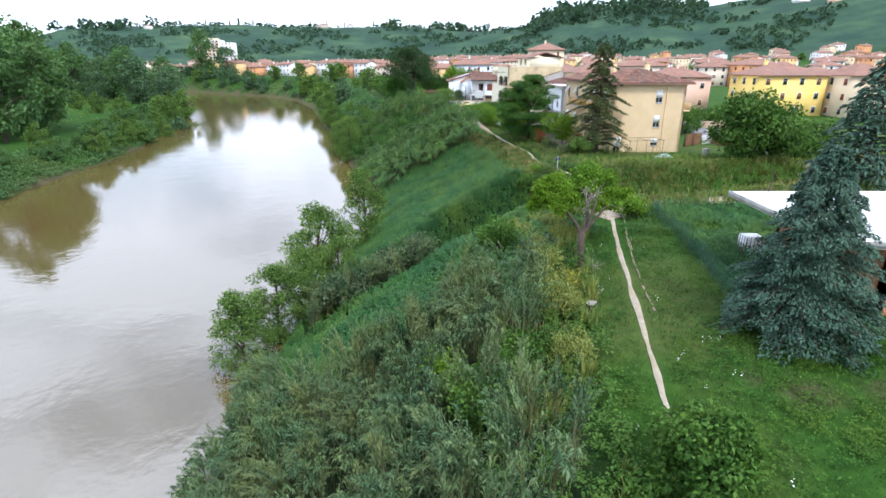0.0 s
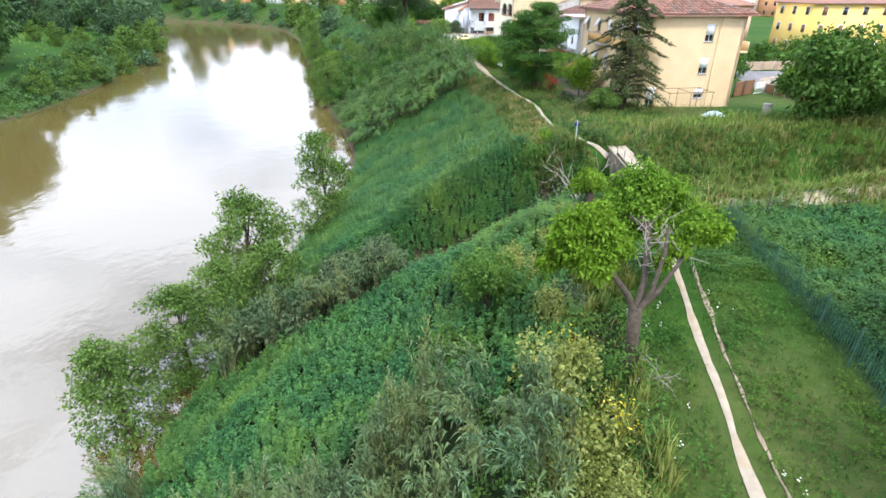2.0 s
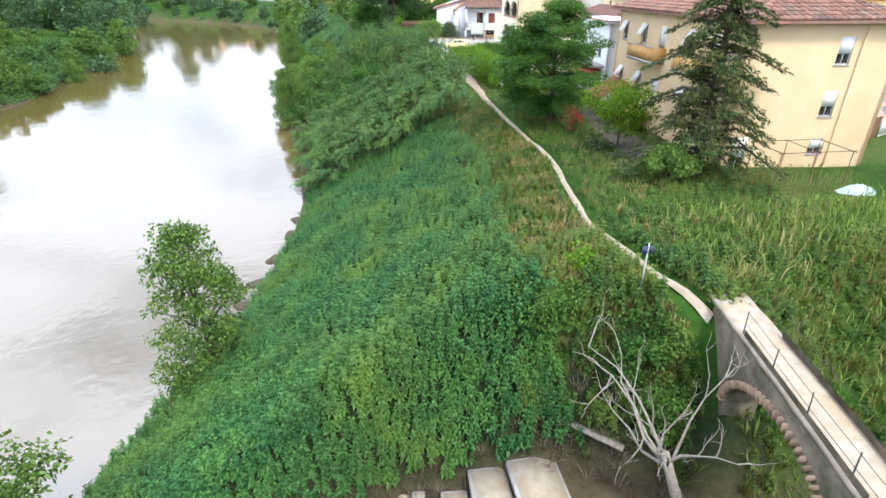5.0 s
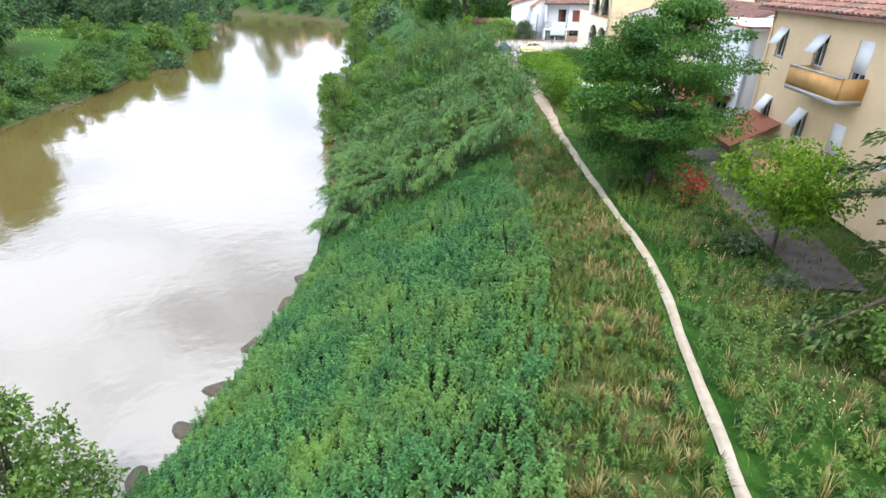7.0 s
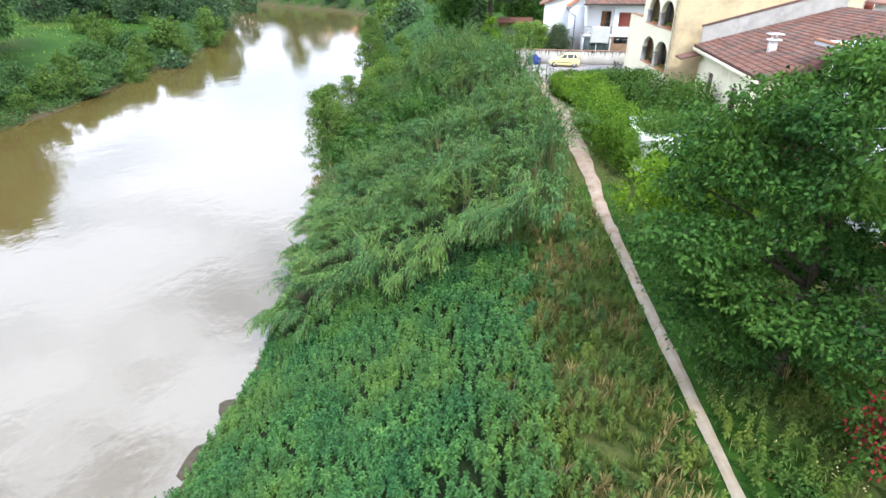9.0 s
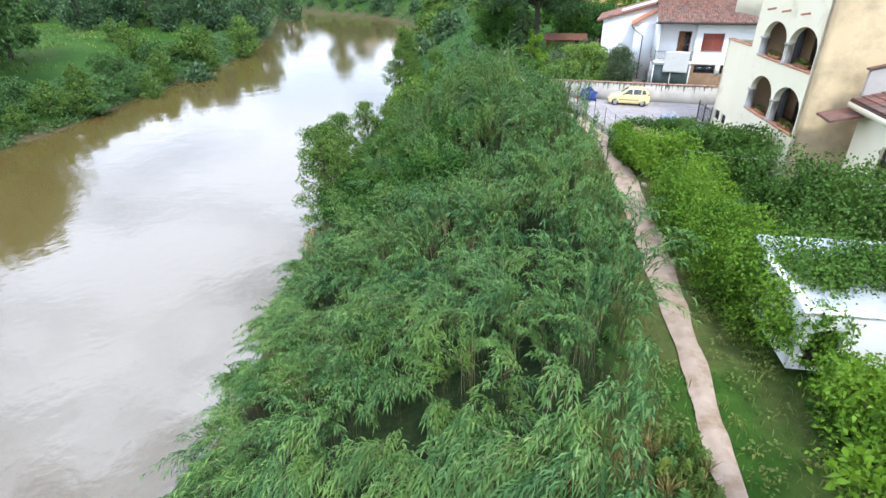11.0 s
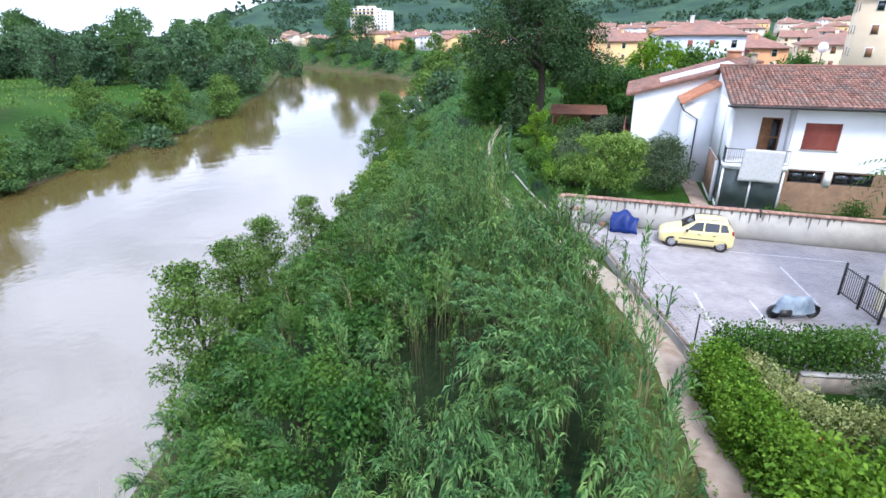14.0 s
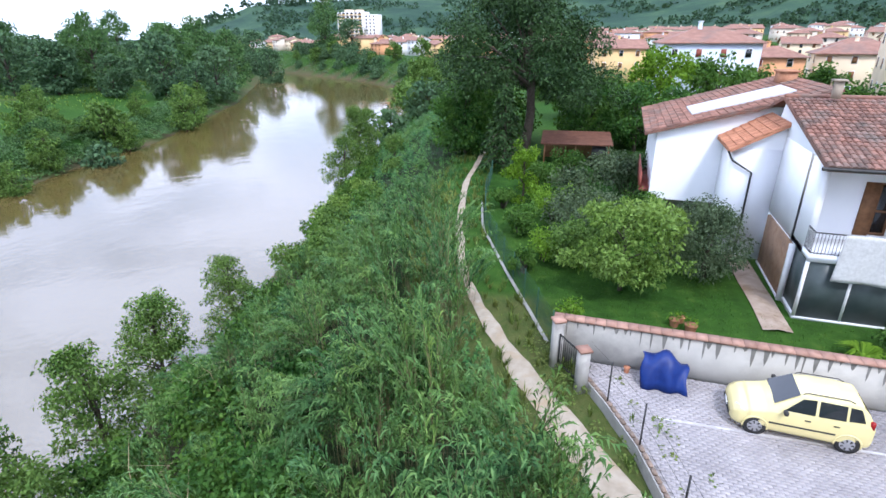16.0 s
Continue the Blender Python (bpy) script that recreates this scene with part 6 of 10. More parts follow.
part("shutter", boxes((2.1, 2.62, 1.33, 1.38, 3.3, 5.6)), M_WOOD, door)
balc = part("balcony", boxes((0.0, 3.6, -0.9, 1.4, 2.75, 3.0)), M_WHITE, H5)
rail(balc, pose(0.05, -0.85, 0), 3.5, 3.0, 3.95, M_METAL)
rail(balc, pose(0.05, 0.0, 0, 0, 0, -90), 0.85, 3.0, 3.95, M_METAL)
cloth_co, cloth_q = [], []
for j in range(13):
    for i in range(19):
        u, v = i / 18, j / 12
        cloth_co.append((1.05 + 2.2 * u - 0.12 * v * (1 - u), -0.98 - 0.05 * v + 0.035 * math.sin(u * 11 + v * 2) * v, 3.97 - 2.0 * v + 0.02 * math.sin(u * 5)))
cloth_q = [(j * 19 + i, j * 19 + i + 1, (j + 1) * 19 + i + 1, (j + 1) * 19 + i) for j in range(12) for i in range(18)]
cloth = tagged(place("hanging_cloth", np_mesh("cloth", [(c[0] + 7.4, c[1] + 144.3, c[2] - 0.1) for c in cloth_co], [], cloth_q), surface("white_patterned_cloth", (0.46, 0.46, 0.45), (0.58, 0.58, 0.57), 9, 0.9, 0.1), smooth_faces=True),
               "white patterned cloth hung over a balcony railing", "cloth")
cloth.modifiers.new("thick", "SOLIDIFY").thickness = 0.012
ver = part("veranda", boxes((0.02, 3.5, -0.8, -0.7, 0, 0.12), (0.02, 0.12, -0.7, 1.2, 0, 0.25)), M_FRAME, H5, "white-framed glazed veranda")
for x0, x1 in ((0.02, 0.14), (1.7, 1.8), (3.4, 3.52)):
    part("post", boxes((x0, x1, -0.8, -0.68, 0.12, 2.65)), M_FRAME, ver)
part("beam", boxes((0.02, 3.52, -0.8, -0.7, 2.65, 2.75)), M_FRAME, ver)
M_SCREEN = surface("dusty_teal_glass", (0.045, 0.06, 0.06), (0.075, 0.095, 0.095), 1.5, 0.35, 0, spec=0.4)
part("pane", boxes((0.14, 1.7, -0.76, -0.74, 0.12, 2.65)), M_SCREEN, ver)
part("pane", boxes((1.8, 3.4, -0.76, -0.74, 0.12, 2.65)), M_SCREEN, ver)
part("pane", boxes((0.06, 0.08, -0.68, 1.2, 0.25, 2.65)), M_SCREEN, ver)
part("stone_base", boxes((-0.12, 0.0, 1.0, 5.4, 0, 2.7)), M_BASE, H5, "brown stone facing")
part("sill_band", boxes((-0.16, 0.02, 0.9, 5.5, 0, 0.12), (-0.2, 0.04, 0.85, 1.0, 0.0, 2.75)), M_FRAME, H5)
roof = part("roof", slab([(-0.15, -0.85, 6.55), (13.6, -0.85, 6.55), (13.6, 7.2, 8.35), (-0.15, 7.2, 8.35)], 0.16), M_TILE, H5, "weathered red clay tile roof")
part("roof_back", slab([(13.6, 14, 6.6), (-0.15, 14, 6.6), (-0.15, 7.2, 8.35), (13.6, 7.2, 8.35)], 0.16), M_TILE, H5)
part("gutter", np_mesh("gutter", *tube([(-0.35, -0.92, 6.5), (13.6, -0.92, 6.5)], [0.07, 0.07], 8)), M_METAL, H5)
part("ridge", np_mesh("ridge", *tube([(-0.15, 7.2, 8.4), (13.6, 7.2, 8.4)], [0.11, 0.11], 8)), M_TILE, H5)
chim = part("chimney", boxes((1.6, 1.95, 6.2, 6.55, 8.4, 9.2), (1.5, 2.05, 6.1, 6.65, 9.2, 9.28)), M_STONE, H5)
H5_ROOF = roof
# small lean-to part with new tiles
part("side_wall", boxes((-2.1, 0.0, 5.9, 9.5, 0, 5.9)), M_WHITE, H5)
part("side_gable", poly([(-2.1, 5.9, 5.9), (0, 5.9, 5.9), (0, 5.9, 7.1), (-2.1, 9.5, 5.9), (0, 9.5, 5.9), (0, 9.5, 7.1)], [(0, 1, 2), (3, 5, 4), (0, 2, 5, 3)]), M_WHITE, H5)
side_roof = part("side_roof", slab([(-2.45, 5.5, 5.85), (-2.45, 9.6, 5.85), (0.0, 9.6, 7.25), (0.0, 5.5, 7.25)], 0.14), M_TILE_NEW, H5, "bright orange clay tile lean-to roof")
tiles_on("tiles", side_roof, (-2.45, 9.6, 5.86), (0, -4.1, 0), (2.45, 0, 1.4), lambda u, v: True, M_TILE_NEW, (0.24, 0.4))
part("drainpipe", np_mesh("pipe", *tube([(-2.5, 5.45, 5.8), (-2.2, 5.75, 5.3), (-1.2, 5.8, 4.7), (-1.2, 5.8, 0)], [0.05, 0.05, 0.05, 0.05], 8)), M_METAL, H5, "dark metal drainpipe")
win = window(H5, pose(-2.1, 9.2, 0, 0, 0, -90), 1.0, 1.7, 3.2, 4.9, M_WOOD, "open", sill=False)
# far wing with a long sloping roof and a pale roof panel
part("wing_wall", poly([(-5.7, 9.6, 1.9), (2.4, 9.6, 1.9), (2.4, 9.6, 8.25), (-5.7, 9.6, 6.0), (-5.7, 20, 1.9), (2.4, 20, 1.9), (2.4, 20, 8.25), (-5.7, 20, 6.0)],
                       [(0, 1, 2, 3), (5, 4, 7, 6), (4, 0, 3, 7), (1, 5, 6, 2), (3, 2, 6, 7), (4, 5, 1, 0)]), M_WHITE, H5)
part("wing_base", boxes((-4.6, 2.4, 11.0, 19.6, 0, 1.9)), M_CONC, H5)
wing_roof = part("wing_roof", slab([(-6.4, 9.2, 5.95), (3.0, 9.2, 8.62), (3.0, 20.8, 8.62), (-6.4, 20.8, 5.95)], 0.16), M_TILE, H5, "long weathered clay tile roof")
tiles_on("tiles", wing_roof, (-6.4, 20.8, 5.96), (0, -11.6, 0), (9.4, 0, 2.67), lambda u, v: True, M_TILE, (0.26, 0.4))
part("roof_panel", slab([(-3.8, 11.4, 6.86), (1.4, 11.4, 8.34), (1.4, 15.0, 8.34), (-3.8, 15.0, 6.86)], 0.1), M_GREYROOF, H5, "pale flat roof panel")
part("chimney", boxes((1.6, 2.6, 16.5, 17.8, 8.0, 9.0), (1.5, 2.7, 16.4, 17.9, 9.0, 9.1)), M_BRICK, H5)
part("wing_balcony", boxes((-6.3, -5.7, 10.0, 16.0, 2.2, 2.35), (-6.3, -6.2, 10.0, 16.0, 2.35, 3.3)), M_SHUTTER, H5, "red-brown wing balcony")
dish = part("satellite_dish", np_mesh("dish", *tube([(6.0, 7.2, 9.6), (6.04, 7.05, 9.62), (6.1, 6.9, 9.64)], [0.36, 0.25, 0.02], 16)), M_FRAME, H5)
part("mast", np_mesh("mast", *tube([(6.0, 7.2, 8.7), (6.0, 7.25, 9.6)], [0.03, 0.03], 6)), M_METAL, H5)
tiles_on("tiles", H5_ROOF, (-0.15, -0.88, 6.56), (13.75, 0, 0), (0, 8.05, 1.8), lambda u, v: True, M_TILE, (0.25, 0.42), single=280)

# ---- parking ground ----
LOT = [(-0.9, 137.1), (-0.6, 136.1), (1.15, 133.1), (2.0, 130.7), (2.85, 128.6), (3.75, 126.4), (4.75, 123.6), (13.4, 125.4), (13.0, 131.2), (17.6, 131.6), (17.6, 137.1)]
M_PAVER = surface("grey_pavers", (0.31, 0.288, 0.29), (0.385, 0.36, 0.36), 1.2, 0.9, 0.25, 50, stain=(0.46, 0.425, 0.42), stain_scale=0.45, stain_at=(0.45, 0.7), per_piece=0.06)
M_LINE = surface("worn_white_paint", (0.48, 0.46, 0.46), (0.62, 0.61, 0.60), 6, 0.85, 0.1, stain=(0.42, 0.40, 0.41), stain_scale=2.5, stain_at=(0.45, 0.6))


def in_ring(x, y, ring):
    inside = False
    for (ax, ay), (bx, by) in zip(ring, ring[1:] + ring[:1]):
        if (ay > y) != (by > y) and x < ax + (y - ay) * (bx - ax) / (by - ay):
            inside = not inside
    return inside


lot = tagged(place("parking_ground", slab([(x, y, 0.16) for x, y in LOT][::-1], 0.6), surface("paver_bedding", (0.28, 0.26, 0.25), (0.33, 0.31, 0.30), 3, 0.95, 0.2)), "parking ground of small grey concrete pavers with worn bay lines", "parking", kind="structure")
PW, PL = 0.12, 0.24
paver = boxes((0.004, PL - 0.004, 0.004, PW - 0.004, 0, 0.035))
paver.materials.append(M_PAVER)
cells = []
for j in range(int(14 / PW)):
    for i in range(int(19 / PL)):
        x, y = -1.0 + (i + 0.5 * (j % 2)) * PL, 123.4 + j * PW
        if all(in_ring(x + a, y + b, LOT) for a in (0, PL) for b in (0, PW)):
            cells.append((x, y))
cells.sort(key=lambda c: (c[0] - 2.4) ** 2 + (c[1] - 131.5) ** 2)

# ---- garden wall with clay coping ----
gw = thing("garden_wall", pose(0, 0, 0), "stained grey plaster garden wall with clay coping", "wall", kind="structure")
part("wall_face", soften(boxes((-1.9, 18.2, 137.15, 137.42, -0.4, 1.72)), 0.015), surface("stained_plaster", (0.44, 0.42, 0.38), (0.54, 0.52, 0.47), 1.0, 0.9, 0.2, 30, stain=(0.36, 0.34, 0.31), stain_scale=0.6), gw)
cap = boxes((0.006, 0.36, 137.08, 137.49, 1.72, 1.80))
cap.materials.append(M_COPING)
for i in range(56):
    c = new("coping_tile", cap)
    c.parent = gw
    c.location = (-1.95 + i * 0.362, 0, 0.002 * (i % 3))
streak = surface("dark_streak", (0.17, 0.165, 0.15), (0.25, 0.24, 0.22), 3, 0.95, 0.1)
for i in range(46):
    x = -1.7 + i * 0.31 + rng.uniform(-0.1, 0.1)
    ln, w = rng.uniform(0.15, 0.75), rng.uniform(0.03, 0.10)
    part("streak", poly([(x - w, 137.146, 1.715), (x + w, 137.146, 1.715), (x + w * 0.5, 137.146, 1.715 - ln * 0.7), (x, 137.146, 1.715 - ln), (x - w * 0.6, 137.146, 1.715 - ln * 0.6)], [(0, 4, 3, 2, 1)]), streak, gw)
for x, y, h in ((-0.75, 135.75, 1.45), (-1.75, 136.95, 1.75)):
    pil = thing("gate_pillar", pose(x, y, 0, 0, 0, 30), "plastered gate pillar with a clay cap", "pillar")
    part("shaft", soften(boxes((-0.17, 0.17, -0.17, 0.17, -0.3, h)), 0.012), M_CONC, pil)
    part("cap", soften(boxes((-0.22, 0.22, -0.22, 0.22, h, h + 0.09)), 0.012), M_COPING, pil)
gate = thing("metal_gate", pose(-1.65, 136.75, 0.1, 0, 0, -50), "closed dark metal gate between pillars", "gate")
part("gate_frame", boxes((0, 1.25, -0.02, 0.02, 0.05, 0.1), (0, 1.25, -0.02, 0.02, 1.2, 1.25), (0, 0.05, -0.02, 0.02, 0.05, 1.25), (1.2, 1.25, -0.02, 0.02, 0.05, 1.25)), M_METAL, gate)
for i in range(9):
    part("bar", boxes((0.14 + i * 0.12, 0.155 + i * 0.12, -0.008, 0.008, 0.1, 1.2)), M_METAL, gate)
drain = thing("drainpipe", pose(8.6, 137.1, 1.75), "dark metal pipe bent over the wall", "pipe")
part("pipe", np_mesh("pipe", *tube([(0, 0.2, 0.1), (0, -0.06, 0.12), (0, -0.1, -0.1), (0, -0.1, -0.25)], [0.04] * 4, 8)), M_METAL, drain)

# kerb and wire fence along the footpath
FENCE = [(-0.55, 135.95), (0.15, 134.85), (1.1, 133.1), (2.0, 130.7), (2.85, 128.6), (3.75, 126.4), (4.5, 124.4), (4.85, 123.4)]
kerb_co, kerb_f = [], []
for i, (x, y) in enumerate(FENCE):
    kerb_co += [(x - 0.10, y - 0.03, -0.4), (x - 0.10, y - 0.03, 0.26), (x + 0.10, y + 0.03, 0.26), (x + 0.10, y + 0.03, -0.4)]
    if i:
        a, b = 4 * i - 4, 4 * i
        kerb_f += [(a, b, b + 1, a + 1), (a + 1, b + 1, b + 2, a + 2), (a + 2, b + 2, b + 3, a + 3)]
kerb = tagged(place("kerb", poly(kerb_co, kerb_f), M_CONC), "low concrete kerb with brick edging below the fence", "kerb", kind="structure")
bk = boxes((-0.06, 0.06, -0.115, 0.115, 0, 0.06))
bk.materials.append(M_EDGING)
for (ax, ay), (bx, by) in zip(FENCE, FENCE[1:]):
    n = int(math.dist((ax, ay), (bx, by)) / 0.26)
    for i in range(n):
        b = new("brick", bk)
        b.parent = kerb
        b.location = (ax + (bx - ax) * (i + 0.5) / n, ay + (by - ay) * (i + 0.5) / n, 0.262)
        b.rotation_euler = (0, 0, math.atan2(by - ay, bx - ax) - math.pi / 2)
fence = thing("wire_fence", pose(0, 0, 0), "dark metal fence posts with thin wires", "fence")
for x, y in FENCE[1:]:
    part("post", boxes((x - 0.022, x + 0.022, y - 0.022, y + 0.022, 0.1, 1.75)), M_METAL, fence)
for z in (0.6, 1.15, 1.7):
    part("wire", np_mesh("wire", *tube([(x, y, z) for x, y in FENCE], [0.006] * len(FENCE), 3)), M_METAL, fence)


# ---- the small yellow car ----
def car(at):
    paint = surface("pale_yellow_car_paint", (0.77, 0.66, 0.31), (0.79, 0.68, 0.33), 1, 0.14, 0, spec=0.8)
    trim = surface("black_plastic", (0.03, 0.03, 0.03), (0.045, 0.045, 0.045), 8, 0.6, 0)
    top = thing("small_car", at, "pale yellow small five-door hatchback parked by a wall", "car")
    st = [(0.0, 0.34, 0.54, 0.58, 0.54, 0.46), (0.06, 0.26, 0.62, 0.68, 0.66, 0.56), (0.20, 0.21, 0.70, 0.77, 0.74, 0.64), (0.45, 0.20, 0.78, 0.86, 0.77, 0.67), (0.92, 0.20, 0.88, 0.99, 0.785, 0.66), (1.02, 0.20, 0.90, 1.04, 0.785, 0.65),
          (1.66, 0.20, 0.92, 1.46, 0.79, 0.585), (1.95, 0.20, 0.93, 1.52, 0.79, 0.58), (2.70, 0.20, 0.95, 1.53, 0.79, 0.575), (3.16, 0.20, 0.96, 1.49, 0.78, 0.565), (3.40, 0.22, 0.96, 1.16, 0.76, 0.62), (3.50, 0.26, 0.92, 0.98, 0.72, 0.63), (3.54, 0.32, 0.84, 0.86, 0.66, 0.60)]
    key = np.array(st)
    fine = np.unique(np.concatenate([np.linspace(0, 3.54, 40), key[:, 0]]))
    body_rows = np.stack([fine] + [np.interp(fine, key[:, 0], key[:, c]) for c in range(1, 6)], 1)
    for c in range(2, 6):
        for _ in range(1):
            body_rows[1:-1, c] = (body_rows[:-2, c] + 2 * body_rows[1:-1, c] + body_rows[2:, c]) / 4
    co, f = [], []
    for x, zb, ze, zt, hw, tw in body_rows:
        half = [(hw * 0.90, zb), (hw * 0.97, zb + 0.05), (hw, zb + 0.16), (hw * 1.005, (zb + ze) / 2), (hw * 0.995, ze - 0.06), (hw * 0.97, ze), (tw * 1.0, zt - 0.05), (tw * 0.95, zt - 0.015), (tw * 0.8, zt + 0.005), (tw * 0.4, zt + 0.02)]
        co += [(x, -a, z) for a, z in half] + [(x, a, z) for a, z in half[::-1]]
    m = 20
    for i in range(len(body_rows) - 1):
        f += [(i * m + k, i * m + (k + 1) % m, (i + 1) * m + (k + 1) % m, (i + 1) * m + k) for k in range(m)]
    f += [tuple(range(m))[::-1], tuple((len(body_rows) - 1) * m + k for k in range(m))]
    me = poly(co, f)
    bm = bmesh.new()
    bm.from_mesh(me)
    bmesh.ops.recalc_face_normals(bm, faces=bm.faces)
    bm.to_mesh(me)
    bm.free()
    body = part("body", me, paint, top, smooth_faces=True)

    def at_side(x, z, s, off=0.016):
        xs = [q[0] for q in st]
        ze, zt = np.interp(x, xs, [q[2] for q in st]), np.interp(x, xs, [q[3] for q in st]) - 0.05
        hw, tw = np.interp(x, xs, [q[4] * 0.97 for q in st]), np.interp(x, xs, [q[5] for q in st])
        k = np.clip((z - ze) / max(zt - ze, 0.01), 0, 1)
        return (x, s * (hw + (tw - hw) * k + off), z)

    glass = material("car_glass", glass_build)
    for s in (-1, 1):
        for ring, nm in (([(1.30, 0.985), (2.05, 1.0), (2.05, 1.42), (1.72, 1.39)], "side_window"), ([(2.13, 1.0), (2.78, 1.02), (2.78, 1.41), (2.13, 1.42)], "side_window"), ([(2.85, 1.03), (3.24, 1.05), (3.12, 1.38), (2.85, 1.40)], "quarter_window")):
            p = [at_side(x, z, s) for x, z in ring]
            part(nm, poly(p, [(0, 1, 2, 3) if s < 0 else (3, 2, 1, 0)]), glass, top)
        part("rub_strip", poly([(0.98, s * 0.803, 0.50), (2.62, s * 0.803, 0.52), (2.62, s * 0.803, 0.57), (0.98, s * 0.803, 0.55), (0.98, s * 0.78, 0.50), (2.62, s * 0.78, 0.52), (2.62, s * 0.78, 0.57), (0.98, s * 0.78, 0.55)],
                               [(0, 1, 2, 3), (3, 2, 6, 7), (0, 4, 5, 1), (0, 3, 7, 4), (1, 5, 6, 2)]), trim, top)
        part("mirror", soften(boxes((1.25, 1.36, s * 0.90 - 0.09, s * 0.90 + 0.09, 0.95, 1.08)), 0.02), trim, top)
        part("roof_rail", np_mesh("rail", *tube([(1.7, s * 0.53, 1.50), (1.8, s * 0.53, 1.56), (2.8, s * 0.53, 1.57), (2.95, s * 0.53, 1.50)], [0.015] * 4, 6)), trim, top)
        for x in (1.92, 2.62):
            part("door_handle", boxes((x - 0.09, x + 0.05, s * 0.79 - 0.02, s * 0.79 + 0.02, 0.80, 0.83)), trim, top)
        part("headlight", poly([(0.045, s * 0.40, 0.60), (0.16, s * 0.70, 0.60), (0.34, s * 0.745, 0.745), (0.25, s * 0.60, 0.80), (0.13, s * 0.44, 0.765)], [(0, 1, 2, 3, 4) if s > 0 else (4, 3, 2, 1, 0)]), surface("clear_lamp", (0.6, 0.62, 0.64), (0.7, 0.72, 0.74), 9, 0.15, 0), top)
        part("tail_light", soften(boxes((3.36, 3.47, s * 0.68 - 0.06, s * 0.68 + 0.05, 0.86, 1.12)), 0.02), surface("red_lamp", (0.30, 0.01, 0.01), (0.36, 0.02, 0.02), 9, 0.2, 0), top)
        for x in (0.66, 2.96):
            w = thing("wheel", pose(x, s * 0.70, 0.285), "", "")
            w.parent = top
            a = np.linspace(0, 2 * math.pi, 25)[:-1]
            prof = [(0.20, -0.08), (0.27, -0.085), (0.285, -0.05), (0.285, 0.05), (0.27, 0.085), (0.20, 0.08)]
            c = [(r * math.cos(t), o, r * math.sin(t)) for t in a for r, o in prof]
            q = [(i * 6 + k, i * 6 + (k + 1) % 6, ((i + 1) % 24) * 6 + (k + 1) % 6, ((i + 1) % 24) * 6 + k) for i in range(24) for k in range(6)]
            part("tyre", poly(c, q), trim, w, smooth_faces=True)
            part("arch_liner", np_mesh("liner", *tube([(0, -s * 0.02, 0.02), (0, s * 0.082, 0.02)], [0.325, 0.325], 24)), trim, w)
            cap = np.linspace(0, 2 * math.pi, 33)[:-1]
            rim = [(0, s * 0.10, 0)] + [(0.19 * math.cos(t), s * 0.086, 0.19 * math.sin(t)) for t in cap]
            part("hubcap", poly(rim, [(0, 1 + i, 1 + (i + 1) % 32) if s < 0 else (0, 1 + (i + 1) % 32, 1 + i) for i in range(32)]), surface("silver_plastic", (0.42, 0.42, 0.44), (0.52, 0.52, 0.54), 9, 0.35, 0, metal=0.6), w)
            for k in range(7):
                t = k * 2 * math.pi / 7
                part("hubcap_slot", np_mesh("slot", *tube([(0.09 * math.cos(t), s * 0.096, 0.09 * math.sin(t)), (0.165 * math.cos(t), s * 0.092, 0.165 * math.sin(t))], [0.012, 0.026], 5)), trim, w)
            bow = np.linspace(-0.15, math.pi + 0.15, 18)
            part("arch_trim", np_mesh("arch", *tube([(0.325 * math.cos(t), s * 0.085, 0.325 * math.sin(t)) for t in bow], [0.028] * 18, 6)), paint, w, "body-coloured wheel arch", smooth_faces=True)
    part("windscreen", poly([(1.05, -0.62, 1.085), (1.05, 0.62, 1.085), (1.64, 0.55, 1.475), (1.64, -0.55, 1.475)], [(0, 1, 2, 3)]), glass, top)
    part("rear_window", poly([(3.22, -0.52, 1.44), (3.22, 0.52, 1.44), (3.425, 0.57, 1.15), (3.425, -0.57, 1.15)], [(0, 1, 2, 3)]), glass, top)
    part("bumper_strip", soften(boxes((-0.03, 0.06, -0.5, 0.5, 0.33, 0.42)), 0.02), trim, top)
    part("number_plate", boxes((-0.045, -0.03, -0.2, 0.2, 0.44, 0.54)), M_FRAME, top)
    return top


car(pose(3.66, 135.55, 0.2, 0, 0, -2))

# blue cover over a parked scooter
cov_co = []
for j in range(9):
    for i in range(15):
        u, v = i / 14, j / 8
        z = 1.05 * (1 - 0.12 * math.sin(u * 9)) * (0.8 + 0.2 * math.sin(u * 3.1 + 0.6)) * (1 - v ** 2.2)
        cov_co.append((1.15 + 1.45 * u + 0.05 * math.sin(v * 7), 136.95 - 0.18 - 0.75 * v ** 0.8 + 0.06 * math.sin(u * 14 + v * 3), 0.21 + max(0, z)))
cov = tagged(place("tarpaulin", np_mesh("tarpaulin", cov_co, [], [(j * 15 + i, j * 15 + i + 1, j * 15 + i + 16, j * 15 + i + 15) for j in range(8) for i in range(14)]), surface("blue_tarpaulin", (0.004, 0.018, 0.12), (0.009, 0.034, 0.18), 3, 0.45, 0.3, 8), smooth_faces=True),
             "crumpled blue tarpaulin cover leaning against the wall", "cover")
cov.modifiers.new("thick", "SOLIDIFY").thickness = 0.02
pot = thing("flower_pot", pose(0.72, 136.8, 0.2), "small clay flower pot", "pot")
part("pot", np_mesh("pot", *tube([(0, 0, 0), (0, 0, 0.2), (0, 0, 0.22)], [0.08, 0.11, 0.12], 12)), M_TILE_NEW, pot)
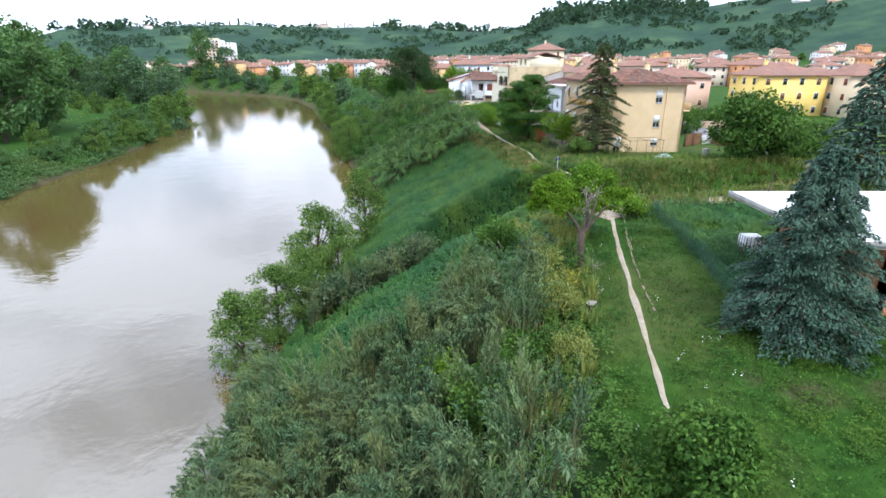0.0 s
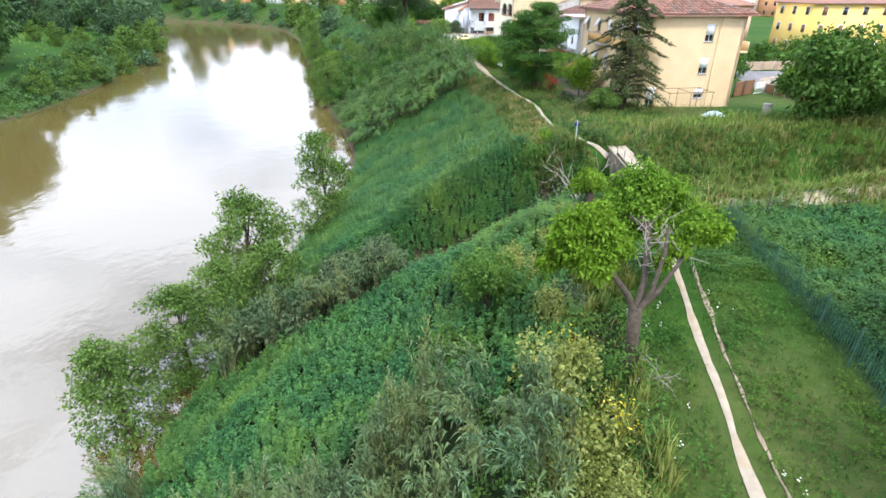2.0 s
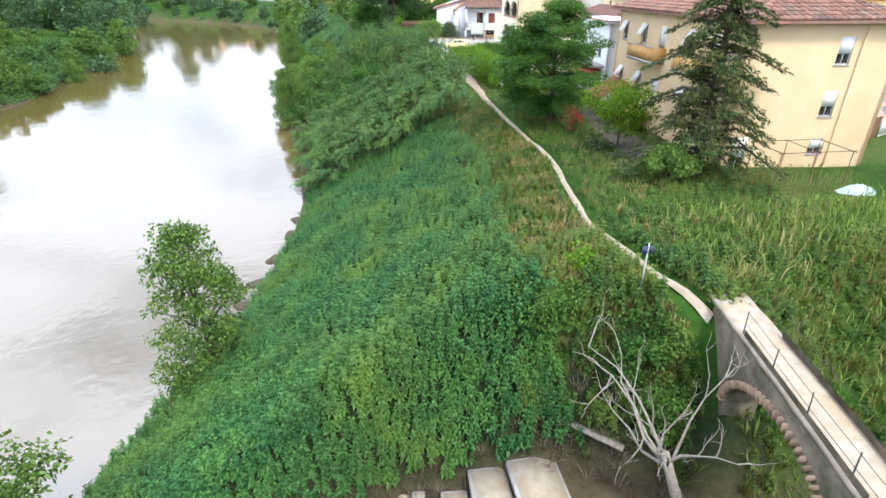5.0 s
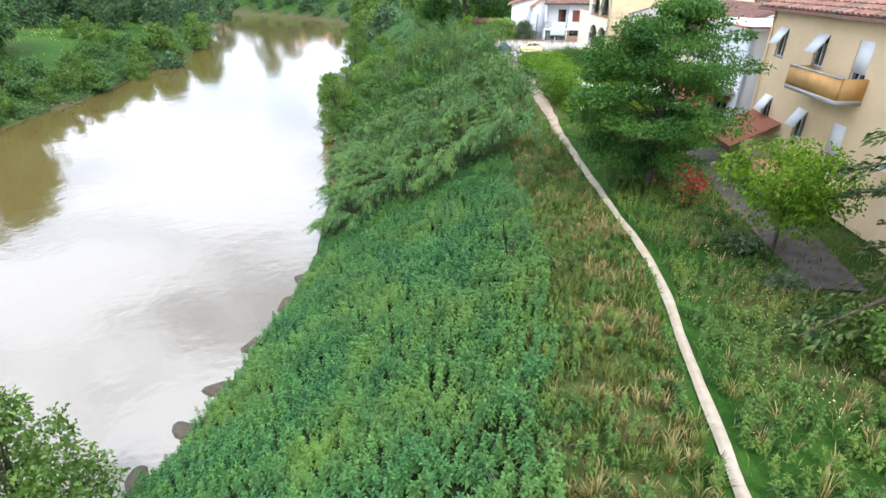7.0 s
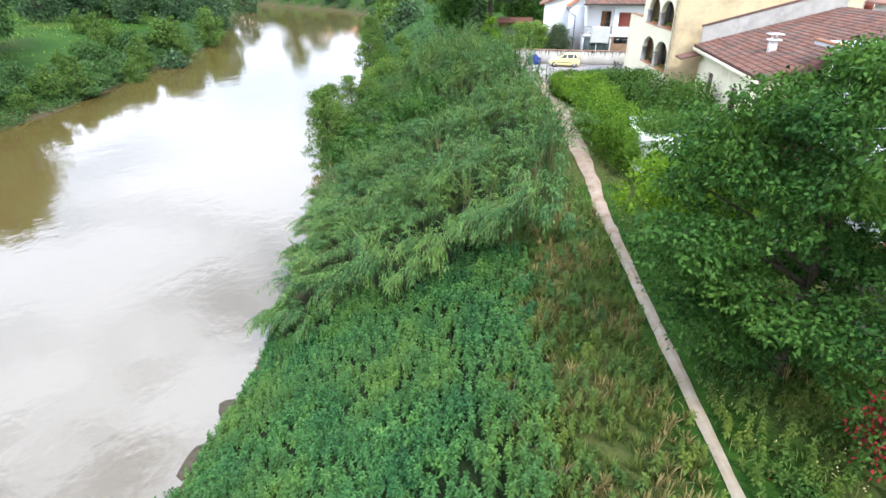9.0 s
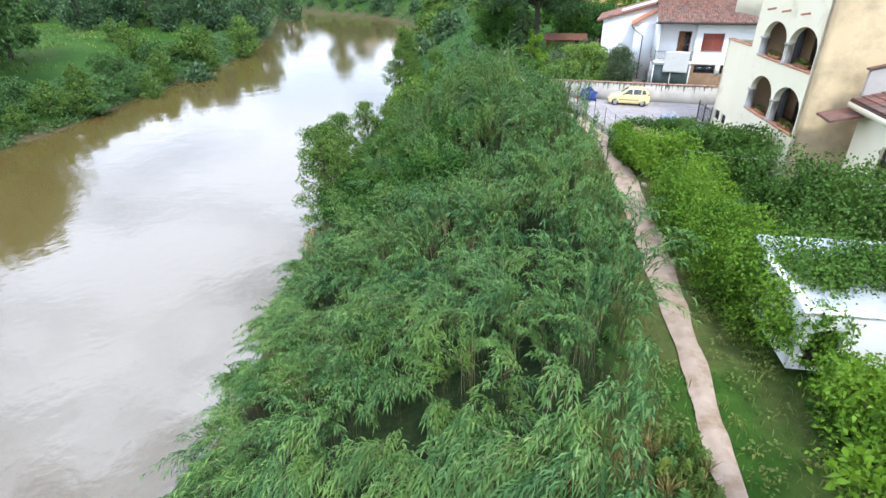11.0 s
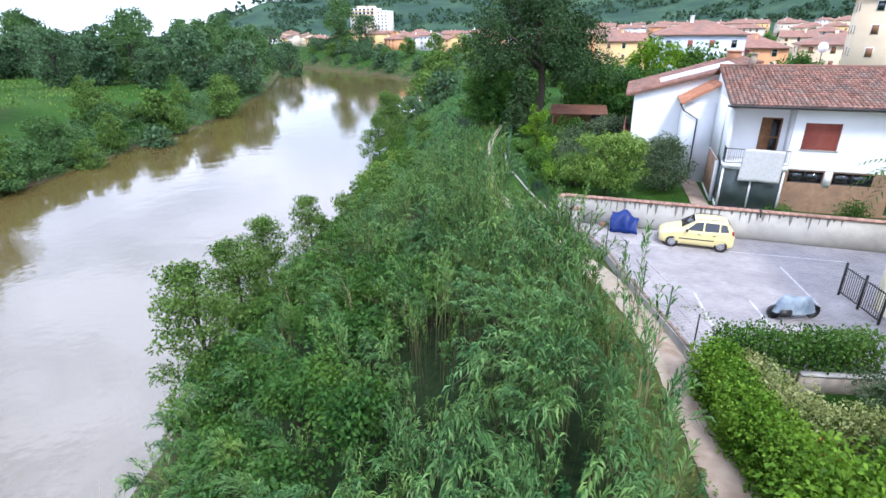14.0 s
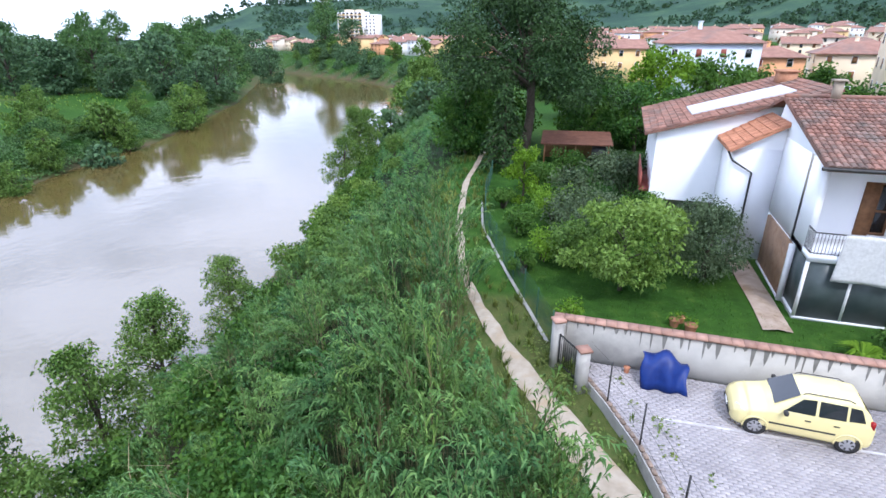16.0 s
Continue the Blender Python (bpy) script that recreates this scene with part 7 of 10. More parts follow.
# a covered motorbike near the hedge
bike = thing("covered_motorbike", pose(8.4, 128.3, 0.2, 0, 0, 20), "motorbike under a grey-blue cover", "motorbike")
dome = [(0.85 * math.cos(a) * (1 - 0.45 * k / 5), 0.34 * math.sin(a) * (1 - 0.6 * k / 5), 0.3 + 0.6 * math.sin(k / 5 * 1.57) * (1 + 0.12 * math.cos(a * 2 + 1))) for k in range(6) for a in np.linspace(0, 2 * math.pi, 19)[:-1]]
part("cover", poly(dome, [(k * 18 + i, k * 18 + (i + 1) % 18, (k + 1) * 18 + (i + 1) % 18, (k + 1) * 18 + i) for k in range(5) for i in range(18)] + [tuple(90 + i for i in range(18))]), surface("grey_blue_cover", (0.14, 0.19, 0.25), (0.34, 0.40, 0.46), 3, 0.6, 0.3, 10), bike, smooth_faces=True)
part("side_panel", soften(boxes((-0.75, -0.25, -0.36, -0.24, 0.2, 0.5)), 0.05), M_METAL, bike)
for x in (-0.75, 0.75):
    part("wheel", np_mesh("wheel", *tube([(x, -0.06, 0.28), (x, 0.06, 0.28)], [0.28, 0.28], 16)), M_METAL, bike)
rl = thing("iron_railing", pose(10.75, 131.1, 0.2, 0, 0, -76), "dark wrought iron railing with a gate beside the house", "railing")
for x in (0.0, 1.25, 2.5):
    part("post", boxes((x - 0.035, x + 0.035, -0.035, 0.035, 0, 1.5)), M_METAL, rl)
for z in (0.15, 1.25):
    part("crossbar", boxes((0.0, 2.5, -0.015, 0.015, z, z + 0.04)), M_METAL, rl)
for i in range(20):
    if i % 10:
        part("bar", boxes((i * 0.125 - 0.009, i * 0.125 + 0.009, -0.009, 0.009, 0.19, 1.25 + 0.12 * math.sin(math.pi * (i % 10) / 10))), M_METAL, rl)
for x0, y0, x1, y1 in ((1.5, 134.6, 12.4, 135.2), (5.0, 129.4, 5.6, 125.4), (7.1, 129.4, 7.6, 126.8), (9.1, 133.6, 9.7, 129.8)):
    d = unit(np.array([x1 - x0, y1 - y0, 0.0]))
    s = np.array([-d[1], d[0], 0]) * 0.05
    a, b = np.array([x0, y0, 0.199]), np.array([x1, y1, 0.199])
    tagged(place("bay_line", poly([tuple(a - s), tuple(b - s), tuple(b + s), tuple(a + s)], [(0, 1, 2, 3)]), M_LINE), "worn white painted bay line on pavers", "marking", "bay lines", "structure")

# ---- footbridge over the creek ----
BR = thing("footbridge", pose(13.75, 43.2, -0.10, 0, 0, 86.5), "narrow old stone arch footbridge with a pale worn deck", "bridge")
side = arch_wall(10.4, -0.12, [(1.9, 8.1, -8.2, -2.75)], thick=1.2, z0=-8.2)
part("arch", side, surface("mossy_old_stone", (0.15, 0.125, 0.09), (0.27, 0.225, 0.165), 2.0, 0.95, 0.6, 18, stain=(0.07, 0.075, 0.045), stain_scale=0.9, stain_at=(0.42, 0.66)), BR, "old stone and brick arch", at=pose(0, -1.2, 0))
deck_co, deck_q = [], []
for i in range(22):
    for k, o in enumerate((-1.30, -0.92, -0.58, -0.24, 0.06)):
        x = -0.6 + i * 0.55
        deck_co.append((x, o + 0.02 * math.sin(i * 1.7 + k), 0.08 + 0.08 * math.sin(min(max((x - 0.2) / 10, 0), 1) * math.pi) - 0.02 * abs(o + 0.5)))
deck_q = [(i * 5 + k, i * 5 + k + 5, i * 5 + k + 6, i * 5 + k + 1) for i in range(21) for k in range(4)]
dk = part("deck", np_mesh("deck", deck_co, [], deck_q), M_DUST, BR, "pale dusty worn deck", smooth_faces=True)
dk.modifiers.new("thick", "SOLIDIFY").thickness = 0.16
ring_brick = boxes((-0.06, 0.06, -0.02, 0.25, 0, 0.28))
ring_brick.materials.append(surface("old_arch_brick", (0.26, 0.17, 0.11), (0.36, 0.25, 0.17), 3.0, 0.9, 0.4, 40, per_piece=0.25))
for s in (-1.22, 0.0):
    for i in range(40):
        a = math.pi * (i + 0.5) / 40
        b = new("brick", ring_brick)
        b.parent = BR
        b.matrix_local = pose(5.0 - 3.1 * math.cos(a), s - 0.12, -2.75 + 1.92 * math.sin(a), 0, math.degrees(a) - 90, 0)
for i in range(5):
    part("rail_post", np_mesh("post", *tube([(0.6 + i * 1.9, -0.03, 0), (0.6 + i * 1.9 + 0.05 * (i % 3), -0.03, 0.95)], [0.022, 0.018], 6)), M_METAL, BR)
for z in (0.5, 0.9):
    part("rail_wire", np_mesh("wire", *tube([(0.6, -0.03, z), (4.4, -0.03, z - 0.04), (8.2, -0.03, z)], [0.010] * 3, 4)), M_METAL, BR)
    part("rail_wire", np_mesh("wire", *tube([(0.6, -1.28, z - 0.1), (5, -1.24, z - 0.22), (9.4, -1.28, z - 0.1)], [0.012] * 3, 4)), M_METAL, BR)
for x, y in ((14.95, 43.8), (14.85, 52.6)):
    bol = thing("concrete_post", pose(x, y, float(land(x, y)) - 0.1), "weathered concrete post at the bridge end", "post")
    part("shaft", np_mesh("post", *tube([(0, 0, 0), (0.02, 0, 0.7), (0.03, 0, 0.9)], [0.14, 0.13, 0.11], 10)), M_CONC, bol, smooth_faces=True)
    part("collar", np_mesh("collar", *tube([(0.02, 0, 0.74), (0.03, 0, 0.84)], [0.15, 0.15], 10)), M_METAL, bol)
sign = thing("trail_sign", pose(12.0, 54.6, -0.2), "grey metal post with two small dark sign plates", "sign")
part("post", np_mesh("post", *tube([(0, 0, 0), (0, 0, 1.95)], [0.03, 0.03], 8)), surface("grey_metal", (0.3, 0.33, 0.35), (0.4, 0.42, 0.45), 8, 0.5, 0, metal=0.5), sign)
part("plate", boxes((-0.24, -0.02, -0.05, -0.03, 1.5, 1.8)), surface("dark_blue_plate", (0.03, 0.05, 0.10), (0.05, 0.08, 0.15), 6, 0.5, 0), sign)
part("plate", boxes((0.02, 0.24, -0.05, -0.03, 1.52, 1.82)), surface("dark_plate", (0.03, 0.04, 0.05), (0.05, 0.06, 0.07), 6, 0.5, 0), sign)

# concrete slabs and stones in the creek
def creek_slab(x, y, w, d, tilt, turn, lift=0.25):
    z = float(land(x, y)) + lift
    s = thing("concrete_slab", pose(x, y, z, tilt, 0, turn), "pale broken concrete slab lying in the creek bed", "slab", "slabs in the creek")
    part("slab", soften(boxes((-w / 2, w / 2, -d / 2, d / 2, -0.35, 0.0)), 0.04), M_CONC, s)
    part("top_dust", boxes((-w / 2 + 0.1, w / 2 - 0.1, -d / 2 + 0.1, d / 2 - 0.1, 0.0, 0.006)), M_DUST, s)


creek_slab(8.0, 50.5, 1.9, 2.4, 6, 12, 0.35)
creek_slab(6.3, 50.2, 1.5, 2.7, 8, 8, 0.35)
creek_slab(4.9, 50.3, 1.0, 1.3, 5, 6, 0.35)
creek_slab(4.9, 49.2, 1.0, 0.9, 6, 6, 0.25)
creek_slab(2.1, 50.3, 1.8, 0.9, 4, 5, 0.45)
creek_slab(2.1, 49.3, 1.8, 1.3, 4, 5, 0.35)
creek_slab(3.5, 50.7, 0.5, 0.9, 8, 5, 0.5)
plank = thing("plank", pose(10.2, 51.6, float(land(10.2, 51.6)) + 0.45, 6, 0, 60), "grey-brown wooden plank stuck in the creek bank", "plank")
part("board", soften(boxes((-0.16, 0.16, -1.0, 1.0, -0.05, 0.05)), 0.015), M_DEAD, plank)
stone_bm = bmesh.new()
bmesh.ops.create_icosphere(stone_bm, subdivisions=2, radius=1.0)
for v in stone_bm.verts:
    v.co *= 1 + 0.28 * noise.noise(v.co * 1.3) + 0.1 * noise.noise(v.co * 3.1)
stone_me = bpy.data.meshes.new("stone")
stone_bm.to_mesh(stone_me)
stone_bm.free()
stone_me.materials.append(M_STONE)
for i in range(46):
    s = rng.random()
    x = -13.5 + 17 * s + rng.normal(0, 0.5)
    y = float(np.interp(x, [-16, -6, 3, 8], [44.5, 47.0, 50.0, 50.4])) + rng.normal(0, 1.1)
    if i > 30:
        x, y = rng.uniform(-14.2, -11.2), rng.uniform(38, 72)
    r = rng.uniform(0.15, 0.45)
    b = tagged(new("stone", stone_me), "grey-brown rough stone at the creek mouth", "stone", "stones by the creek")
    b.matrix_world = pose(x, y, float(land(x, y)) + 0.1 * r, rng.uniform(0, 40), rng.uniform(0, 40), rng.uniform(0, 360)) @ Matrix.Diagonal((r, r * 0.8, r * 0.6, 1))

mud_me = stone_me.copy()
mud_me.materials.clear()
mud_me.materials.append(M_MUD)
# shore ledges of dark mud at the water's edge
for i, (x, y) in enumerate(((-12.1, 64.5), (-11.8, 68.0), (-11.3, 71.5), (-11.3, 75.0), (-11.3, 79.5), (-11.4, 84.5), (-11.6, 88.0))):
    b = tagged(new("mud_ledge", mud_me), "dark wet mud ledge overgrown with roots", "mud ledge", "mud ledges at the water")
    b.matrix_world = pose(x, y, WATER_Z + 0.02, 0, 0, i * 37) @ Matrix.Diagonal((0.6, 1.1, 0.3, 1))

# ---- dead and cut trees by the bridge ----
def dead_tree(at, base, label, seed, h=3.0, girth=0.16, lean=(0.0, 0.0), limbs=9):
    """A bare tree: a leaning trunk, crooked limbs and thin twigs that fork."""
    r = np.random.default_rng(seed)
    top = np.array([lean[0] * h * 0.5, lean[1] * h * 0.5, h * 0.5])
    wood = [tube([(0, 0, -0.4), top * [0.3, 0.5, 0.5], top], [girth, girth * 0.8, girth * 0.55], 8)]

    def limb(p, d, length, g, depth):
        pts = [p]
        for k in range(4):
            d = unit(d + r.normal(0, 0.22, 3) + [0, 0, 0.06 - 0.10 * k * (depth == 0)])
            pts.append(pts[-1] + d * length / 4)
        wood.append(tube(pts, [g * (1 - 0.2 * k) for k in range(5)], 5 if depth == 0 else 4))
        if depth < 2:
            for k in range(4 - depth):
                q = pts[1 + int(r.integers(0, 4))]
                limb(q, unit(d + r.normal(0, 0.7, 3) + [0, 0, 0.25]), length * r.uniform(0.3, 0.5), g * 0.45, depth + 1)

    for _ in range(limbs):
        a_ = r.uniform(0, 6.283)
        limb(top * r.uniform(0.75, 1.0), unit(np.array([math.cos(a_) + lean[0], math.sin(a_) + lean[1], r.uniform(0.3, 1.3)])), h * r.uniform(0.3, 0.6), girth * 0.26, 0)
    t = thing("dead_tree", pose(at[0], at[1], base), label, "dead tree")
    part("trunk", np_mesh("trunk", *join(wood)), M_DEAD, t, smooth_faces=True)


dead_tree((12.2, 48.4), float(land(12.2, 48.4)), "bare grey dead tree beside a bridge", 3, 7.4, 0.24, (-0.25, 0.1), 8)
for x, y, w, h, m_ in ((12.2, 51.4, 2.2, 2.6, M_TREE), (11.6, 52.6, 2.2, 2.0, M_LOCUST_DARK), (12.6, 52.9, 1.8, 1.6, M_HERB)):
    t_ = thing("bush", pose(x, y, float(land(x, y))), "dark green brush against an old stone bridge", "bush")
    cl_ = [(w * rng.uniform(-0.3, 0.3), w * rng.uniform(-0.3, 0.3), h * rng.uniform(0.2, 0.85)) for _ in range(14)]
    part("stem", np_mesh("stems", *join([tube([(0, 0, -0.1), (p[0] * 0.5, p[1] * 0.5, p[2] * 0.6), p], [0.035, 0.025, 0.01], 4) for p in cl_])), M_BARK, t_)
    part("leaves", np_mesh("leaves", *clump_leaves(cl_, [w * 0.24] * 14, 2600, 0.14)), m_, t_)
dead_tree((10.6, 39.6), float(land(10.6, 39.6)), "bare grey dead twigs by the clearing", 8, 1.7, 0.06)
dead_tree((8.3, 26.9), float(land(8.3, 26.9)) + 0.0, "bare pale dead shrub under a tree", 5, 1.4, 0.06)
stump = thing("tree_stump", pose(7.05, 22.5, float(land(7.05, 22.5))), "grey cut tree stump in the grass", "stump")
a = np.linspace(0, 2 * math.pi, 21)[:-1]
prof = [(0.34, -0.2), (0.29, 0.1), (0.26, 0.45), (0.25, 0.62)]
sc = [(r * (1 + 0.08 * math.sin(3 * t + 1) + 0.04 * math.sin(7 * t)) * math.cos(t), r * (1 + 0.08 * math.sin(3 * t + 1)) * math.sin(t), z + 0.05 * math.cos(t) * (z > 0.5)) for r, z in prof for t in a]
part("bark", poly(sc, [(k * 20 + i, k * 20 + (i + 1) % 20, (k + 1) * 20 + (i + 1) % 20, (k + 1) * 20 + i) for k in range(3) for i in range(20)]), M_BARK, stump, smooth_faces=True)
part("cut_face", poly([(p[0] * 0.97, p[1] * 0.97, p[2] + 0.004) for p in sc[60:80]], [tuple(range(20))]), M_DEAD, stump, "pale sawn top")
pol = thing("pollard_tree", pose(10.0, 42.4, -1.6), "cut thick trunk with a tuft of fresh shoots", "tree")
part("trunk", np_mesh("trunk", *tube([(0, 0, -0.6), (0.05, 0, 0.8), (0.1, 0.05, 1.9), (0.1, 0.05, 2.1)], [0.34, 0.28, 0.27, 0.2], 10)), M_BARK, pol, smooth_faces=True)
part("crown", np_mesh("crown", *clump_leaves([(0, 0.2, 2.4), (0.5, 0.1, 2.7), (-0.5, 0.3, 2.6), (0.1, -0.3, 2.9), (0.1, 0.5, 3.0), (-0.8, 0, 2.3), (0.8, 0.4, 2.3)], [0.6, 0.55, 0.5, 0.5, 0.45, 0.4, 0.45], 3400, 0.13)), M_LIME, pol)

# ---- hut with a flat white roof ----
hut = thing("garden_hut", pose(19.7, 21.5, 0.0), "low hut with brown walls and a flat white roof", "hut")
M_TERRA = surface("terracotta_render", (0.42, 0.19, 0.10), (0.50, 0.25, 0.14), 2, 0.9, 0.2)
for m, ww in zip(sides(8.5, 8), (8.5, 8, 8.5, 8)):
    w = part("wall", wall_mesh(ww, 3.7, [(2.0, 3.0, 0.0, 2.1)] if ww == 8 else []), M_TERRA, hut, at=m)
part("door", boxes((0.1, 0.16, 5.0, 6.0, 0, 2.1)), M_WOOD, hut)
rf = part("roof", slab([(-3.3, -1.3, 4.02), (10, -1.3, 4.02), (10, 7.8, 4.02), (-3.3, 7.8, 4.02)], 0.28), M_FRAME, hut, "flat white roof slab")
part("roof_gutter", boxes((-3.32, 10.02, -1.34, -1.30, 3.78, 4.08)), M_CONC, rf)
part("roof_gutter", boxes((-3.34, -3.30, -1.34, 7.84, 3.78, 4.08)), M_CONC, rf)
part("aerial", np_mesh("aerial", *tube([(-1.2, 7.6, 4.0), (-1.1, 7.6, 5.2)], [0.025, 0.02], 6)), M_METAL, hut)
tank = thing("water_tank", pose(18.6, 29.9, float(land(18.6, 29.9))), "white caged plastic water tank", "tank")
part("tank_body", soften(boxes((-0.55, 0.55, -0.5, 0.5, 0.15, 1.1)), 0.06), M_FRAME, tank)
for x in np.linspace(-0.55, 0.55, 6):
    part("cage_bar", boxes((x - 0.012, x + 0.012, -0.53, -0.505, 0.1, 1.12)), M_METAL, tank)
for y in np.linspace(-0.5, 0.5, 5):
    part("cage_bar", boxes((-0.58, -0.555, y - 0.012, y + 0.012, 0.1, 1.12)), M_METAL, tank)
part("cage_hoop", boxes((-0.58, 0.58, -0.545, -0.531, 0.6, 0.63), (-0.594, -0.581, -0.545, 0.53, 0.6, 0.63)), M_METAL, tank)
part("pallet", boxes((-0.6, 0.6, -0.55, 0.55, 0.0, 0.12)), M_WOOD, tank)


# ---- green mesh fences ----
def net_fence(line, h, label, gap=2.2, net=True, mat=None):
    green = mat or surface("dark_green_mesh", (0.02, 0.07, 0.045), (0.035, 0.10, 0.065), 4, 0.7, 0)
    f = thing("mesh_fence", pose(0, 0, 0), label, "fence")
    seg = np.cumsum([0] + [math.dist(a, b) for a, b in zip(line, line[1:])])
    for s in np.arange(0, seg[-1] + 0.01, gap):
        x, y = float(np.interp(s, seg, [p[0] for p in line])), float(np.interp(s, seg, [p[1] for p in line]))
        z = float(land(x, y))
        part("post", np_mesh("post", *tube([(x, y, z - 0.2), (x + 0.03, y, z + h + 0.05)], [0.03, 0.026], 6)), green, f)
    s = np.arange(0, seg[-1], 0.5)
    x, y = np.interp(s, seg, [p[0] for p in line]), np.interp(s, seg, [p[1] for p in line])
    z = land(x, y)
    for k in np.linspace(0.08, 1, 9 if net else 4):
        part("wire", np_mesh("wire", *tube(np.stack([x, y, z + h * k], -1), [0.008] * len(s), 3)), green, f)
    if net:
        s = np.arange(0, seg[-1], 0.13)
        x, y = np.interp(s, seg, [p[0] for p in line]), np.interp(s, seg, [p[1] for p in line])
        b = np.stack([x, y, land(x, y) + 0.03], -1)
        d = unit(np.stack([np.gradient(x), np.gradient(y), 0 * x], -1))
        part("mesh", np_mesh("mesh", *leaf_arrays(b, b + [0, 0, h * 0.5], b + [0, 0, h], d, np.full(len(s), 0.07))), green, f)
    return f


net_fence([(13.2, 18.5), (13.9, 23.6), (14.7, 27.9), (15.1, 31.4), (15.7, 36.5), (16.1, 39.0)], 1.45, "dark green wire mesh fence along a vegetable plot", 1.9)
net_fence([(16.1, 39.0), (20, 40.3), (26, 41.4), (36, 43.5)], 1.3, "old wire fence beside a dusty track", 2.6, False, M_METAL)
net_fence([(-2.1, 138.3), (-3.9, 142.1), (-5.8, 146.0), (-7.8, 150.4), (-9.2, 156), (-10.5, 164)], 1.5, "dark green mesh garden fence above a pale kerb", 2.0)
ribbon("garden_kerb", [(-2.2, 138.3), (-4.0, 142.1), (-5.9, 146.0), (-7.95, 150.4), (-9.4, 156)], 0.16, M_CONC, "pale concrete kerb below the garden fence", "kerb", lift=0.16, wander=0.0)

# ---- vegetable garden of the cream house: poles and frames ----
per = thing("pole_frame", pose(23.6, 66.6, float(land(23.6, 66.6)), 0, 0, 6), "thin rusty pole frame over a vegetable garden", "frame")
for x in (0, 2.2, 4.4):
    for y in (0, 2.6):
        part("pole", np_mesh("pole", *tube([(x, y, -0.2), (x, y, 2.0)], [0.03, 0.025], 6)), M_RUST, per)
for y in (0, 2.6):
    part("crossbar", np_mesh("bar", *tube([(-0.2, y, 2.0), (4.6, y, 2.03)], [0.025, 0.025], 6)), M_RUST, per)
for x in (0, 2.2, 4.4):
    part("crossbar", np_mesh("bar", *tube([(x, -0.2, 2.0), (x, 2.8, 2.0)], [0.025, 0.025], 6)), M_RUST, per)
cane_f = thing("cane_fence", pose(22.6, 65.2, float(land(23, 65.2)), 0, 0, 5), "fence of upright dry canes", "fence")
for i in range(26):
    part("cane", np_mesh("cane", *tube([(i * 0.19, 0.05 * math.sin(i * 2.1), -0.1), (i * 0.19 + 0.05 * math.sin(i), 0, 1.05 + 0.25 * math.sin(i * 3.7))], [0.02, 0.015], 5)), M_REED_STEM, cane_f)
barrel = thing("water_barrel", pose(33.2, 66.4, float(land(33.2, 66.4))), "pale concrete well ring with a cover", "well")
part("ring", np_mesh("ring", *tube([(0, 0, -0.1), (0, 0, 0.9), (0, 0, 0.95)], [0.4, 0.4, 0.36], 16)), M_CONC, barrel, smooth_faces=True)
part("cover", np_mesh("cover", *tube([(0, 0, 0.95), (0, 0, 1.03)], [0.44, 0.44], 16)), M_CONC, barrel)
tarp = thing("tarpaulin_heap", pose(27.6, 65.3, float(land(27.6, 65.3))), "pale blue tarpaulin heaped over garden things", "cover")
heap = [(1.1 * math.cos(t) * (1 - k / 5) * (1 + 0.15 * math.sin(3 * t)), 0.6 * math.sin(t) * (1 - k / 5), 0.5 * math.sin(k / 5 * 1.5) + 0.05 * math.sin(5 * t + k)) for k in range(5) for t in np.linspace(0, 6.283, 17)[:-1]]
part("sheet", poly(heap, [(k * 16 + i, k * 16 + (i + 1) % 16, (k + 1) * 16 + (i + 1) % 16, (k + 1) * 16 + i) for k in range(4) for i in range(16)] + [tuple(64 + i for i in range(16))]), surface("pale_blue_sheet", (0.30, 0.40, 0.46), (0.45, 0.54, 0.58), 2, 0.6, 0.2), tarp, smooth_faces=True)

# yard and street surfaces
# Brownish drive, its colour darkened for the shade that falls on it.
ribbon("yard_drive", [(18.2, 72.0), (18.2, 76), (18.4, 80), (18.4, 86), (18.0, 91.5)], ([0, 6, 22], [2.0, 2.8, 3.4]), surface("shaded_brown_drive", (0.085, 0.070, 0.066), (0.14, 0.118, 0.11), 1.5, 0.95, 0.3, 40, stain=(0.06, 0.05, 0.045), stain_scale=0.8), "grey tarmac drive beside the cream house", "drive", lift=0.10, wander=0.05)
ribbon("street", [(42.6, 56), (43.6, 72), (44.0, 82), (45.2, 92), (46.5, 110), (47, 170)], 5.0, M_ASPHALT, "grey tarmac street between houses", "street", lift=0.10, wander=0.0, step=1.5)
ribbon("street", [(30, 93.6), (40, 94.2), (50, 95.0), (64, 98.4), (80, 102)], 4.4, M_ASPHALT, "grey tarmac side street along a slatted fence", "street", lift=0.14, wander=0.0, step=1.5)
ribbon("pavement", [(42.6, 74.5), (42.4, 80), (43.4, 85), (46.0, 90.2), (50.0, 92.4)], 1.3, M_DUST_PINK, "curved pinkish pavement round a planted island", "pavement", lift=0.24, wander=0.0, step=1.0)


def kerb_wall(name, line, thick, h, mat, label, z=None, category="wall"):
    """A low wall along a line, with a slightly wider cap."""
    t = thing(name, pose(0, 0, 0), label, category)
    for (ax, ay), (bx, by) in zip(line, line[1:]):
        L = math.hypot(bx - ax, by - ay)
        m = pose(ax, ay, float(land(ax, ay)) if z is None else z, 0, 0, math.degrees(math.atan2(by - ay, bx - ax)))
        part("panel", boxes((0, L, -thick / 2, thick / 2, -0.4, h)), mat, t, at=m)
        part("cap", boxes((-0.02, L + 0.02, -thick / 2 - 0.03, thick / 2 + 0.03, h, h + 0.06)), M_CONC, t, at=m)


